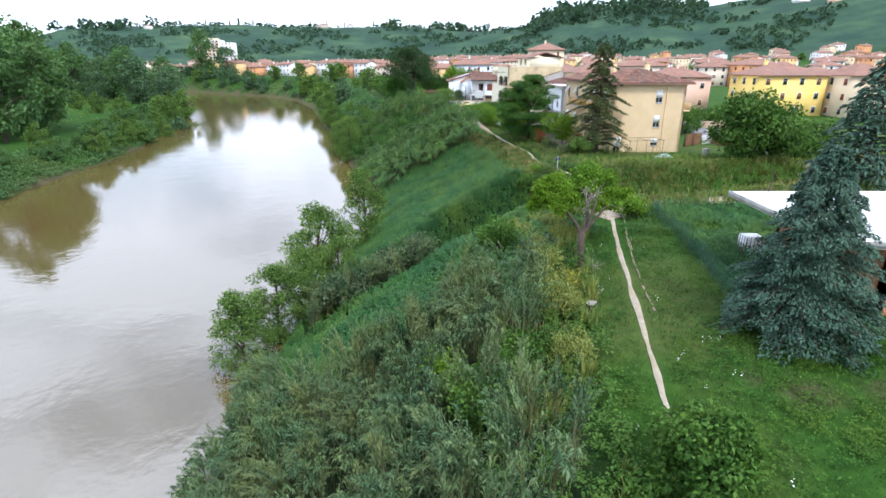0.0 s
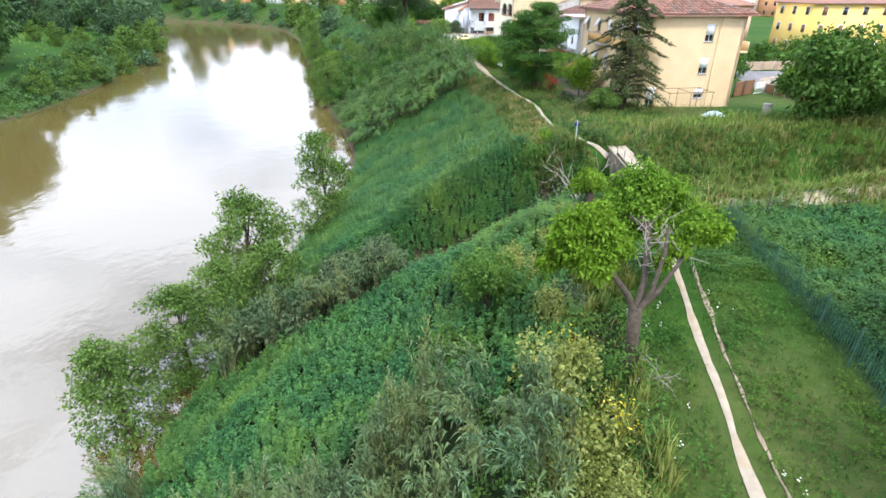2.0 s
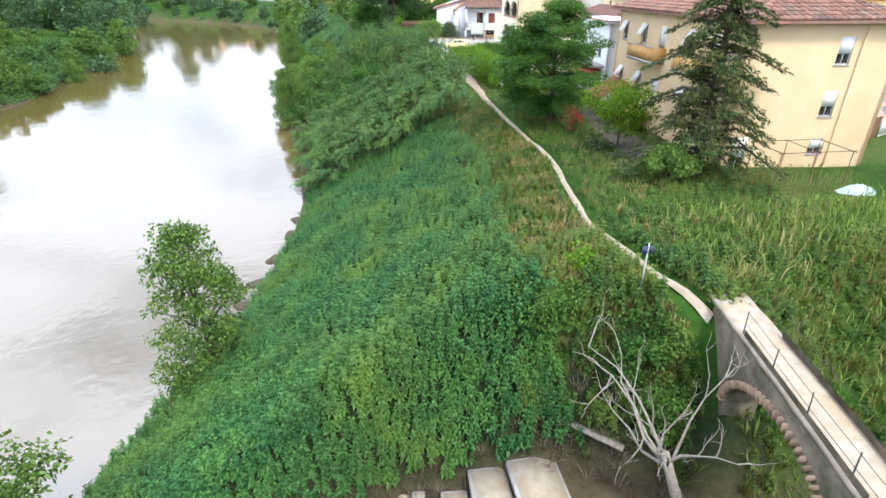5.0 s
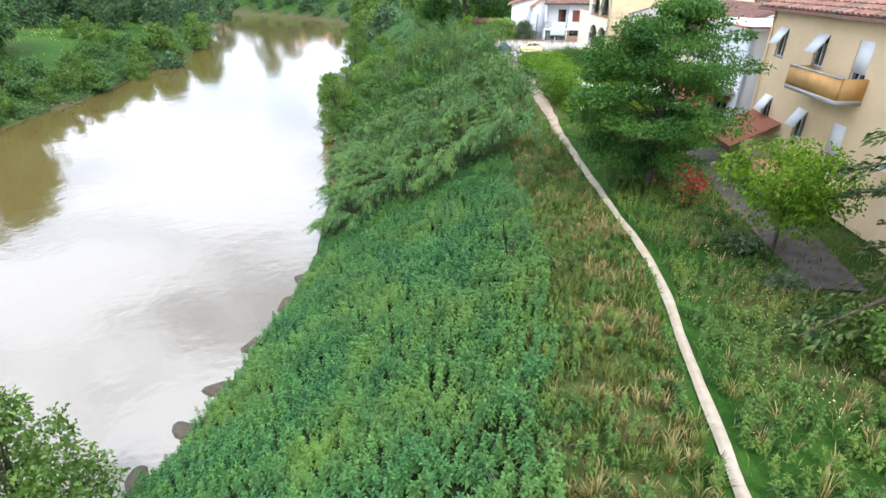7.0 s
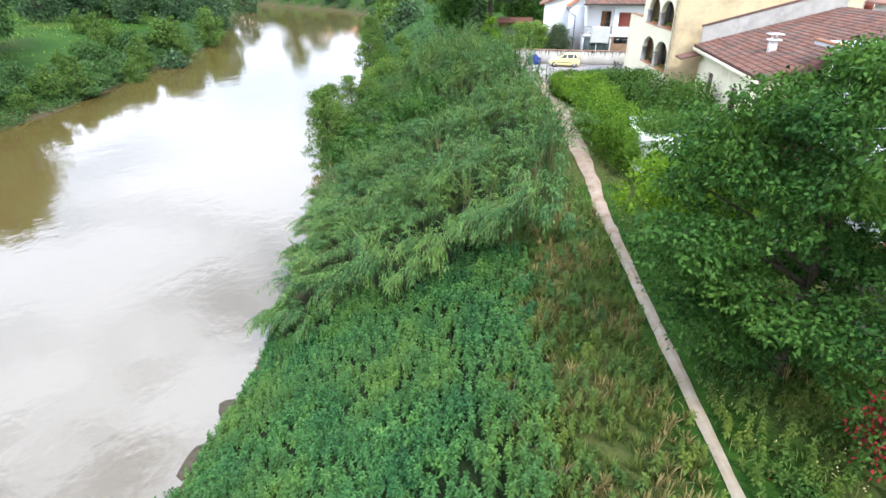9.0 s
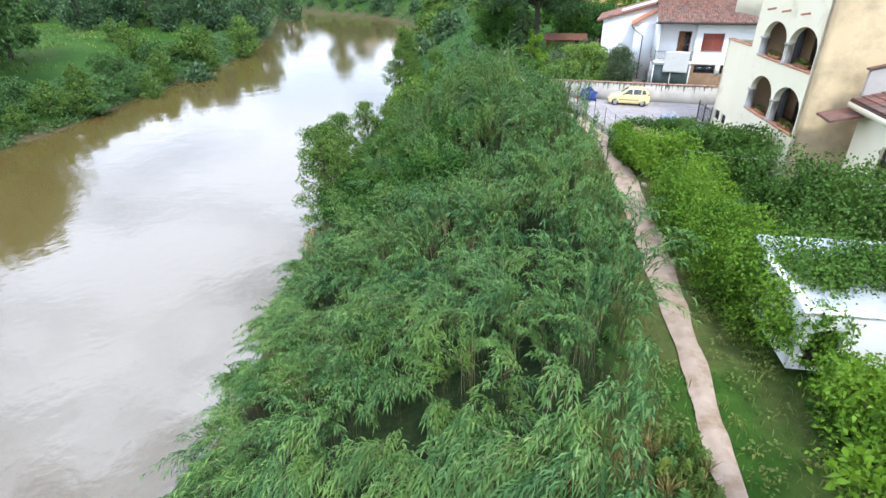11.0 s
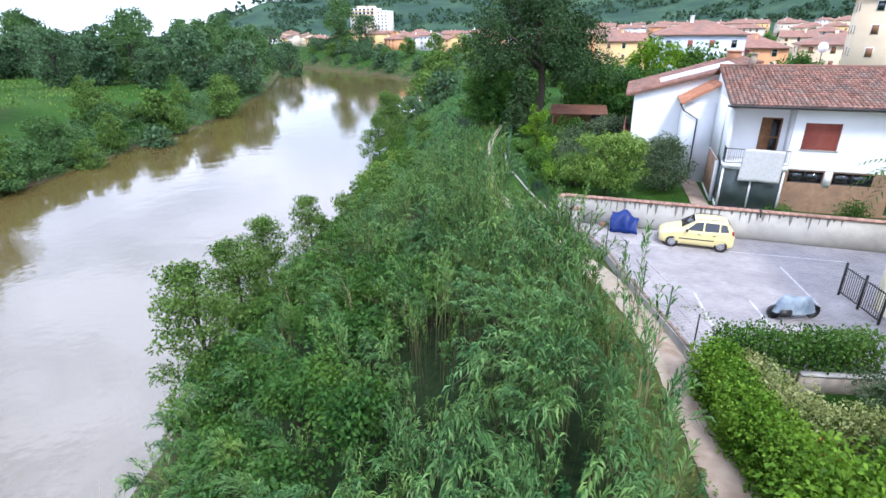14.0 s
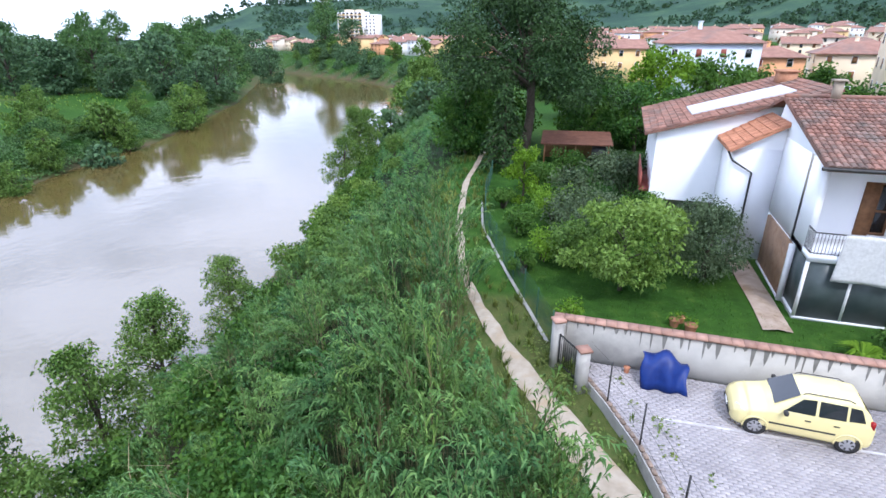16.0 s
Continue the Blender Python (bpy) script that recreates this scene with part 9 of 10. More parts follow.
shrub((7.0, 119.3), (0.9, 0.9, 2.0), surface("orange_leaves", (0.36, 0.16, 0.03), (0.44, 0.24, 0.05), 4, 0.8, 0), "orange-tinged young shoots in a hedge", 130, 0.1)
for x, y, w, h, m_ in ((11.0, 116.2, 3.4, 2.8, M_TREE), (12.0, 112.6, 2.6, 2.2, M_TREE), (9.8, 115.8, 2.4, 2.2, M_HEDGE), (12.2, 121.0, 2.4, 2.2, M_TREE), (12.2, 106.4, 3.6, 3.0, M_TREE), (13.6, 104.9, 3.2, 3.1, M_TREE), (15.6, 105.6, 3.4, 3.2, M_TREE)):
    shrub((x, y), (w, w, h), m_, "dense dark green garden shrub behind a hedge", int(420 * w * h), 0.16, "garden_bush", "bush", 16)
tbl = thing("garden_table", pose(11.2, 113.0, -0.5, 0, 0, 15), "blue covered garden table", "table")
part("tabletop", soften(boxes((-0.7, 0.7, -0.45, 0.45, 0.70, 0.76)), 0.02), surface("blue_cloth", (0.02, 0.10, 0.28), (0.04, 0.15, 0.36), 3, 0.8, 0), tbl)
for sx in (-0.6, 0.6):
    for sy in (-0.35, 0.35):
        part("leg", boxes((sx - 0.03, sx + 0.03, sy - 0.03, sy + 0.03, 0, 0.70)), M_METAL, tbl)

# bushes among the canes by the water
for x, y, w, h, m_ in ((-21.0, 133.0, 4.2, 4.4, M_TREE), (-19.0, 129.0, 3.6, 3.8, M_LOCUST_DARK), (-17.6, 136.2, 4.0, 3.6, M_LOCUST), (-14.0, 131.5, 3.4, 3.2, M_TREE), (-23.4, 139.5, 3.6, 3.4, M_POPLAR), (-20.6, 144.0, 4.0, 3.0, M_TREE), (-9.5, 127.5, 3.0, 2.8, M_NETTLE), (-24.6, 150.0, 4.0, 3.2, M_TREE), (-27.0, 158.0, 4.4, 3.6, M_POPLAR)):
    shrub((x, y), (w, w, h), m_, "leafy green willow bush among the canes", int(260 * w * h), 0.24, "willow_bush", "bush", 16)

for x, y, w, h in ((-21.5, 128.0, 4.2, 4.6), (-18.5, 124.5, 3.6, 4.0), (-15.5, 126.5, 3.4, 3.6), (-20.0, 137.5, 3.8, 3.8), (-12.0, 136.0, 3.0, 3.2)):
    shrub((x, y), (w, w, h), M_LOCUST_DARK, "dark green broad-leaved bush among the canes", int(260 * w * h), 0.22, "bank_bush", "bush", 16)

for x, y, w, h in ((-6.2, 119.6, 3.4, 4.2), (-8.8, 121.4, 3.6, 4.6), (-11.4, 123.2, 3.6, 4.4), (-7.6, 116.8, 3.2, 3.8), (-10.6, 118.6, 3.6, 4.2), (-13.6, 120.6, 3.6, 4.0), (-14.4, 129.8, 3.6, 4.0), (-8.6, 129.6, 3.4, 4.4), (-11.4, 131.2, 3.6, 4.8), (-6.4, 127.8, 2.8, 3.8), (-7.0, 133.6, 3.0, 3.8), (-9.6, 125.4, 3.0, 4.4)):
    shrub((x, y), (w, w, h), M_LOCUST_DARK, "dark green broad-leaved bush among the canes", int(230 * w * h), 0.2, "bank_bush", "bush", 16)
for x, y, w, h in ((-5.0, 45.6, 4.6, 5.4), (-2.2, 44.4, 4.0, 4.8)):
    shrub((x, y), (w, w, h), M_OLIVE, "grey-green willow bush beside the creek mouth", int(260 * w * h), 0.2, "willow_bush", "bush", 16)
shrub((14.2, 37.3), (2.5, 2.3, 1.9), M_HEDGE, "bright green leafy bush beside a dusty clearing", 3600, 0.15, "bank_bush", "bush", 14)

for i in range(18):
    y = rng.uniform(150, 205)
    x = float(np.interp(y, [p[1] for p in RIGHT_BANK[8:13]], [p[0] for p in RIGHT_BANK[8:13]])) + rng.uniform(2, 11)
    w, h = rng.uniform(2.6, 4.4), rng.uniform(2.0, 3.8)
    shrub((x, y), (w, w, h), (M_POPLAR, M_WILLOW, M_LOCUST)[i % 3], "light green willow bush on the far bank", int(150 * w * h), 0.32, "willow_bush", "bush", 14)

# garden of the white house
tree("loquat_tree", (0.4, 143.9), 4.7, 3.0, M_WILLOW, "loose yellow-green loquat tree on a lawn", leaves=8500, leaf=0.19, clumps=60, low=0.2, trunk=0.1, lump=0.55, flat=0.6)
tree("olive_tree", (4.3, 146.6), 3.9, 2.2, M_OLIVE, "round grey-green olive tree beside a white house", leaves=15000, leaf=0.12, clumps=46, low=0.16, trunk=0.12)
shrub((-1.8, 150.5), (5.2, 6.5, 3.0), M_OLIVE, "grey-green garden shrubs along a lawn", 9000, 0.16, "garden_bush", "bush", 24)
shrub((-3.6, 146.6), (2.2, 2.6, 2.0), M_HEDGE, "green shrub beside a garden fence", 1900, 0.14, "garden_bush", "bush")
tree("laurel_tree", (-6.6, 157.0), 4.6, 1.4, M_LIME, "upright yellow-green laurel in a garden", kind="spire", leaves=3800, leaf=0.18, clumps=20, low=0.08, trunk=0.07)
conifer("cypress_bush", (-9.9, 165.5), 7.6, 2.6, M_PINE, "dark drooping cypress beside the path", 90, 0.36, 40, 0.5)
shrub((0.6, 160.5), (4.5, 4.0, 3.4), M_OLIVE, "grey-green garden shrubs beside a white house", 3200, 0.22, "garden_bush", "bush", 20)
shrub((-4.4, 166.6), (3.2, 2.4, 2.2), M_TREE, "dark green shrub before a rusty shed", 2400, 0.18, "garden_bush", "bush", 12)
shrub((-1.0, 165.4), (3.0, 3.0, 2.6), M_OLIVE, "grey-green shrub before a rusty shed", 2400, 0.19, "garden_bush", "bush", 12)
shrub((-6.0, 160.5), (3.0, 3.0, 2.6), M_TREE, "dark green rounded shrub in a garden", 2600, 0.18, "garden_bush", "bush", 14)
shrub((-3.0, 158.5), (3.6, 3.6, 2.8), M_OLIVE, "grey-green loose garden shrub", 3200, 0.18, "garden_bush", "bush", 16)
shrub((1.4, 154.0), (3.0, 4.0, 2.6), M_TREE, "dark green shrub beside a white wall", 3000, 0.17, "garden_bush", "bush", 16)
shrub((-7.6, 155.0), (1.4, 4.0, 1.8), M_LOCUST, "green climber along a garden fence", 2600, 0.14, "climber", "climber", 12)
shrub((-4.4, 144.6), (1.2, 3.6, 1.5), M_LOCUST, "green climber along a garden fence", 2200, 0.13, "climber", "climber", 12)
shrub((-1.8, 146.2), (3.4, 3.0, 2.7), M_POPLAR, "loose yellow-green garden shrub on a lawn", 5200, 0.15, "garden_bush", "bush", 18)
shrub((-5.6, 150.4), (2.0, 3.4, 1.9), M_LOCUST, "leafy shrub trained along a garden fence", 3000, 0.15, "garden_bush", "bush", 14)
shrub((-3.9, 153.6), (3.0, 3.0, 2.4), M_HEDGE, "fresh green rounded garden shrub", 3600, 0.16, "garden_bush", "bush", 14)
shrub((-1.6, 140.2), (1.2, 1.6, 1.2), M_HEDGE, "green shrub against the garden fence", 900, 0.11, "garden_bush", "bush")
shrub((10.4, 141.6), (1.4, 1.4, 1.3), M_TREE, "dark green shrub in front of a veranda", 900, 0.12, "garden_bush", "bush")
shrub((14.8, 142.2), (2.6, 2.0, 1.6), M_TREE, "dark green clipped shrub by a stone wall", 1500, 0.12, "garden_bush", "bush")
cyc = thing("palm_bush", pose(9.0, 140.6, float(land(9.0, 140.6))), "low yellow-green fan palm bush", "palm")
fa = rng.uniform(0, 6.283, 90)
fw = np.stack([np.cos(fa), np.sin(fa), 0 * fa], -1)
fb = np.zeros((90, 3)) + [0, 0, 0.15]
fl = rng.uniform(0.6, 1.0, 90)
part("crown", np_mesh("fronds", *leaf_arrays(fb, fb + fw * (fl * 0.6)[:, None] + [0, 0, 0.45], fb + fw * fl[:, None] + [0, 0, 0.25], np.stack([-fw[:, 1], fw[:, 0], 0 * fa], -1), np.full(90, 0.09))), M_LIME, cyc)
palm = thing("palm_tree", pose(15.6, 139.6, 0.0), "small feather palm in front of the white house", "palm")
part("trunk", np_mesh("trunk", *tube([(0, 0, -0.2), (0.1, 0, 2.0), (0.1, 0.1, 4.0)], [0.2, 0.17, 0.17], 10)), M_BARK, palm)
fr = []
for i in range(16):
    a_, up = i * 2.4, 0.9 - 0.09 * i
    d_ = np.array([math.cos(a_), math.sin(a_), 0])
    pts = [np.array([0.1, 0.1, 4.0]) + d_ * r_ * 2.5 + np.array([0, 0, up * r_ * 1.6 - 1.5 * r_ * r_]) for r_ in np.linspace(0, 1, 12)]
    for p_, q_ in zip(pts, pts[1:]):
        for s_ in (-1, 1):
            sd = np.array([-d_[1], d_[0], 0]) * s_
            fr.append((p_, p_ + sd * 0.22 + (q_ - p_) * 0.6, p_ + sd * 0.42 + (q_ - p_) * 0.9 - [0, 0, 0.18], unit(q_ - p_)))
fr = [np.array(v) for v in zip(*fr)]
part("crown", np_mesh("fronds", *leaf_arrays(fr[0], fr[1], fr[2], fr[3], np.full(len(fr[0]), 0.10))), M_TREE, palm)

# umbrella pine and trees behind the garden
UP = thing("umbrella_pine", pose(-9.6, 174, float(land(-9.6, 174))), "tall dark umbrella pine with a broad dense crown", "pine")
c, r = crown_shape("flat", 9.0, 9.8, 150, 0.0, 0.62)
c = [(p[0] - 0.6, p[1], p[2] + 6.6 - 0.22 * max(p[0], 0)) for p in c]
wood = [tube([(0, 0, -0.5), (0.5, 0, 4), (0.2, 0.3, 9), (0, 0, 14)], [0.55, 0.42, 0.34, 0.1], 10)]
for p in c[:26]:
    wood.append(tube([(0.3, 0.1, 4.5 + 0.25 * p[2]), (p[0] * 0.5, p[1] * 0.5, 4.5 + 0.5 * p[2]), p], [0.2, 0.13, 0.04], 6))
part("trunk", np_mesh("trunk", *join(wood)), M_BARK, UP, smooth_faces=True)
part("crown", np_mesh("crown", *clump_leaves(c, [v * 0.85 for v in r], 40000, 0.34, 0.6, shell=0.4, width=0.4)), M_PINE, UP)
tree("dark_tree", (-15.2, 171.5), 7.4, 3.1, M_LOCUST_DARK, "dense dark green tree between path and river", leaves=9000, leaf=0.3, clumps=40, low=0.06, trunk=0.14)
x, y = scatter(420, -16, -8, 144, 160, lambda x, y: (path_side(x, y) < -0.6) * (path_side(x, y) > -3.4) * (ripple(x, y, 1.4, 5) > -0.1))
place("dry_grass", tussock_mesh("dry_grass", x, y, np.full(len(x), 0.9), 18, 0.045, 0.5), M_FENNEL, label="tall yellowish weeds beside the path", category="grass", kind="stuff")
for x, y, h, w in ((-3.6, 178.5, 6.8, 3.4), (1.2, 178.0, 6.4, 3.6), (5.0, 180.0, 6.0, 3.2)):
    tree("dark_tree", (x, y), h, w, M_LOCUST_DARK, "dark green shady tree beside an umbrella pine", leaves=5200, leaf=0.34, clumps=36, low=0.2, trunk=0.16)
lime = tree("ash_tree", (4.5, 205), 9.0, 4.6, M_LIME, "light yellow-green ash tree", leaves=5200, leaf=0.45, clumps=30, low=0.15)
mid = tree("garden_tree", (-2.0, 196), 7.0, 4.4, M_TREE, "dark green leafy tree", leaves=2300, leaf=0.58, clumps=44, low=0.08, group="garden trees", lump=0.8)
for x, y, s in ((-4.5, 183, 0.75), (0.5, 182, 0.7), (5.5, 184, 0.75), (-12.5, 180, 0.8), (-6.5, 199, 1.0), (12.5, 207, 1.15), (-16.5, 176, 0.72), (-18, 186, 0.9), (-20, 198, 0.85), (20, 185, 0.8), (27, 196, 0.9), (-24, 214, 1.0), (-14, 224, 1.2), (24, 166, 0.7), (33, 158, 0.8), (14, 212, 1.0), (20, 220, 0.9), (30, 226, 1.0), (40, 226, 1.1), (12, 192, 0.9), (48, 216, 1.0)):
    stand_at(mid, x, y, rng.uniform(0, 360), s)
stand_at(lime, 26, 112, 30, 0.7)
for x, y, s in ((43, 63, 0.6), (47, 66, 0.75), (42, 92, 0.6), (55, 58, 0.9), (62, 64, 0.9), (30, 104, 0.7)):
    stand_at(mid, x, y, rng.uniform(0, 360), s)

for x, y, s in ((53, 105, 0.5), (58, 106, 0.55), (63, 109, 0.5), (67, 108, 0.4), (49, 104, 0.45)):
    stand_at(mid, x, y, x * 7, s)

# ---- opposite bank ----
bigA = tree("tall_tree", (-131, 166), 27, 8.5, M_BANKTREE, "tall dense mid green riverside tree", leaves=5600, leaf=0.95, clumps=80, low=0.10, trunk=0.5, lump=0.8, group="woods on the opposite bank")
bigB = tree("tall_tree", (-150, 268), 22, 8.0, M_FAR_HAZE, "tall dense green riverside tree", leaves=2600, leaf=1.25, clumps=60, lump=0.85, low=0.08, trunk=0.45, group="woods on the opposite bank")
smallA = tree("bank_tree", (-108, 207), 8.5, 3.6, M_POPLAR, "light green young tree on the bank", leaves=1000, leaf=0.9, clumps=28, low=0.06, trunk=0.15, group="young trees on the opposite bank")
smallB = tree("bank_bush", (-97, 196), 5.0, 3.4, M_FAR_HAZE, "dark green rounded bush on the bank", leaves=800, leaf=0.9, clumps=24, low=0.05, trunk=0.12, group="bushes on the opposite bank")
fineA = tree("bank_tree", (-100, 188), 8.0, 3.2, M_POPLAR, "light green young tree on the bank", leaves=2600, leaf=0.46, clumps=44, low=0.05, trunk=0.15, group="young trees on the opposite bank", lump=0.75)
fineB = tree("bank_bush", (-90, 160), 4.6, 3.2, M_BANKTREE, "dark green rounded bush on the bank", leaves=2400, leaf=0.44, clumps=36, low=0.03, trunk=0.12, group="bushes on the opposite bank", lump=0.8)
for x, y, s in ((-114, 150, 1.12), (-140, 182, 1.05), (-113, 137, 1.08), (-121, 160, 1.12), (-118, 118, 0.8), (-160, 172, 1.1), (-180, 268, 1.0), (-172, 296, 1.05), (-158, 312, 0.9), (-190, 330, 1.0)):
    stand_at(bigA, x, y, rng.uniform(0, 360), s)
for x, y, s in ((-142, 284, 0.95), (-166, 262, 0.7), (-136, 268, 0.62), (-182, 300, 1.0), (-200, 352, 1.0), (-186, 378, 0.9), (-215, 390, 0.95), (-225, 420, 0.8)):
    stand_at(bigB, x, y, rng.uniform(0, 360), s)
for i in range(26):
    f = i / 25
    x, y = -520 + 310 * f + rng.normal(0, 12), 300 + 190 * f + rng.normal(0, 14)
    stand_at(bigB if i % 2 else bigA, x, y, rng.uniform(0, 360), rng.uniform(0.95, 1.4))
for i in range(22):
    az, r = radians(-66 + 22 * (i + rng.random()) / 22), rng.uniform(215, 320)
    stand_at(bigB, r * math.sin(az), 107 + r * math.cos(az), rng.uniform(0, 360), rng.uniform(0.55, 0.9))
bank = np.array(LEFT_BANK[2:11], float)
for i in range(38):
    f = rng.uniform(0, 7.6)
    k = int(f)
    p = bank[k] + (bank[k + 1] - bank[k]) * (f - k)
    x, y = p[0] - rng.uniform(2.0, 12), p[1] + rng.uniform(-4, 8)
    stand_at(fineA if rng.random() < 0.4 else fineB, x, y, rng.uniform(0, 360), rng.uniform(0.45, 1.1))
for x, y, s in ((-104, 209, 1.0), (-113, 236, 1.5), (-119, 246, 1.2), (-116, 196, 1.0), (-124, 206, 0.9), (-150, 222, 0.9), (-138, 216, 1.0), (-92, 176, 0.8)):
    stand_at(fineA, x, y, rng.uniform(0, 360), s)
x, y = scatter(26000, -330, -90, 120, 420, lambda x, y: (to_line(x, y, LEFT_BANK)[0] < -30) * (to_line(x, y, LEFT_BANK)[0] > -150) * (ripple(x, y, 12) > -0.4))
place("meadow", grass_mesh("meadow", x, y, 0.7 + 0.3 * ripple(x, y, 9), 0.4), M_MEADOW, label="bright green meadow on the opposite bank", category="meadow", kind="stuff")

# ---- far bend of the river ----
bank = np.array(RIGHT_BANK[11:19], float)
for i in range(46):
    f = rng.uniform(0, 6.9)
    k = int(f)
    p = bank[k] + (bank[k + 1] - bank[k]) * (f - k)
    d = bank[k + 1] - bank[k]
    n_ = np.array([d[1], -d[0]]) / np.hypot(*d)
    q = p + n_ * rng.uniform(2, 24)
    stand_at(smallA if rng.random() < 0.4 else smallB, q[0], q[1], rng.uniform(0, 360), rng.uniform(0.6, 1.4))
for i in range(14):
    stand_at(smallB, -250 + i * 9 + rng.normal(0, 2), 505 - i * 7.5 + rng.normal(0, 2), rng.uniform(0, 360), 1.35)
x, y = scatter(15000, -330, -40, 225, 560, lambda x, y: (to_line(x, y, RIGHT_BANK)[0] > 0.5) * (to_line(x, y, RIGHT_BANK)[0] < 24))
place("scrub", herb_mesh("scrub", x, y, 1.3 + 0.8 * ripple(x, y, 9), 7, 0.75), M_FAR_HAZE, label="green scrub on the far river bank", category="scrub", kind="stuff")

# ---- town ----
COLOURS = [surface("render_%s" % n, a, b, 0.3, 0.9, 0, stain=c, stain_scale=0.2, stain_at=(0.55, 0.8)) for n, a, b, c in (
    ("cream", (0.70, 0.56, 0.38), (0.76, 0.62, 0.44), (0.6, 0.5, 0.36)), ("white", (0.72, 0.71, 0.70), (0.78, 0.77, 0.76), (0.62, 0.6, 0.58)), ("ochre", (0.66, 0.44, 0.20), (0.72, 0.50, 0.25), (0.55, 0.38, 0.2)),
    ("pink", (0.66, 0.44, 0.34), (0.72, 0.50, 0.40), (0.58, 0.4, 0.32)), ("orange", (0.62, 0.30, 0.14), (0.68, 0.35, 0.18), (0.5, 0.26, 0.14)), ("pale_blue", (0.60, 0.66, 0.74), (0.66, 0.72, 0.80), (0.52, 0.57, 0.63)), ("beige", (0.60, 0.52, 0.42), (0.66, 0.58, 0.48), (0.5, 0.44, 0.36)),
    ("yellow", (0.82, 0.58, 0.17), (0.88, 0.65, 0.22), (0.74, 0.52, 0.18)))]


def town_house(at, w, d, h, turn, wall_mat, roof_mat, label, floors=2, gable=False, chimneys=1, name="town_house", near=False):
    """A house with rows of windows on all sides, hipped or gabled clay roof and chimneys."""
    t = thing(name, pose(at[0], at[1], float(land(at[0], at[1])) - 0.3, 0, 0, turn), label, "house", "town houses")
    part("wall", boxes((0, w, 0, d, -1.5, h)), wall_mat, t)
    hip_roof(t, w, d, h, 0.6, min(w, d) * 0.21, roof_mat, gable)
    if gable:
        rise = min(w, d) * 0.21
        if w <= d:
            for y in (0, d):
                part("gable", poly([(0, y, h), (w, y, h), (w / 2, y, h + rise * w / (w + 1.2))], [(0, 1, 2) if y == 0 else (1, 0, 2)]), wall_mat, t)
        else:
            for x in (0, w):
                part("gable", poly([(x, 0, h), (x, d, h), (x, d / 2, h + rise * d / (d + 1.2))], [(1, 0, 2) if x == 0 else (0, 1, 2)]), wall_mat, t)
    step = h / floors
    style = rng.random()
    for face in (0, 3):
        m = sides(w, d)[face]
        L = w if face == 0 else d
        n = max(2, int(L / 3.4))
        for k in range(floors):
            for i in range(n):
                x = L * (i + 0.5) / n
                z = k * step + step * 0.32
                win_ = part("window", boxes((x - 0.5, x + 0.5, -0.05, 0.02, z, z + 1.4)), M_FRAME, t, at=m)
                fill = M_GLASS if rng.random() < 0.5 else (M_SHUTTER if style < 0.5 else M_WOOD)
                if near:
                    part("pane", boxes((x - 0.42, x + 0.42, -0.07, -0.05, z + 0.08, z + 1.32)), fill, win_)
                else:
                    win_.data.materials[0] = fill
    for _ in range(chimneys):
        cx, cy = w * rng.uniform(0.3, 0.7), d * rng.uniform(0.3, 0.7)
        part("chimney", boxes((cx - 0.3, cx + 0.3, cy - 0.3, cy + 0.3, h, h + min(w, d) * 0.21 + 0.7), (cx - 0.4, cx + 0.4, cy - 0.4, cy + 0.4, h + min(w, d) * 0.21 + 0.7, h + min(w, d) * 0.21 + 0.85)), wall_mat, t)
    return t


WORDS = ("cream", "white", "ochre", "pink", "orange", "pale blue", "beige", "yellow")


def put_house(at, w, d, h, turn, c, floors=2, gable=False, chimneys=1, near=None):
    return town_house(at, w, d, h, turn, COLOURS[c], M_ROOF_FAR, "%s rendered town house with a %s clay roof" % (WORDS[c], "gabled" if gable else "hipped"), floors, gable, chimneys, near=math.hypot(at[0], at[1] - 60) < 215 if near is None else near)


# nearer houses, one by one
put_house((67.5, 117), 15, 11, 8.8, 3, 7, 3)
put_house((84.5, 113), 12, 11, 9.0, 6, 0, 3)
put_house((98, 118), 13, 12, 8.0, -4, 6, 2)
put_house((33, 118), 12, 10, 8.2, 4, 1, 2)
put_house((32, 133), 13, 10, 9.0, 8, 0, 3)
put_house((24, 152), 14, 11, 7.6, 2, 1, 2, True)
put_house((5.0, 221), 15, 12, 10.3, 4, 5, 3)
put_house((-8, 266), 12, 10, 8.4, 12, 2, 3, True)
put_house((21, 240), 10, 9, 7.6, -6, 4, 3)
put_house((34, 244), 16, 10, 8.0, -6, 0, 3)
put_house((31, 204), 13, 12, 15.5, -12, 0, 5)
put_house((64, 205), 18, 10, 10.0, -8, 6, 3)
put_house((52, 132), 13, 11, 8.0, 4, 3, 2)
# rows of the town
for ring in range(9):
    r0 = 235 + ring * 62
    n = 12 + ring * 3
    for i in range(n):
        az = -24 + 68 * (i + 0.5) / n + rng.normal(0, 1.0)
        r = r0 + rng.normal(0, 13)
        x, y = r * math.sin(radians(az)), 60 + r * math.cos(radians(az))
        dr = float(to_line(np.array([x]), np.array([y]), RIGHT_BANK)[0][0])
        if dr < 42 or (x < 14 and y < 270) or rng.random() < 0.16:
            continue
        put_house((x, y), rng.uniform(10, 18), rng.uniform(9, 13), rng.uniform(6.5, 10.5), rng.uniform(-25, 25), int(rng.choice([0, 0, 1, 1, 2, 3, 4, 6, 6])), 3 if ring < 4 else 2, rng.random() < 0.4, 1)
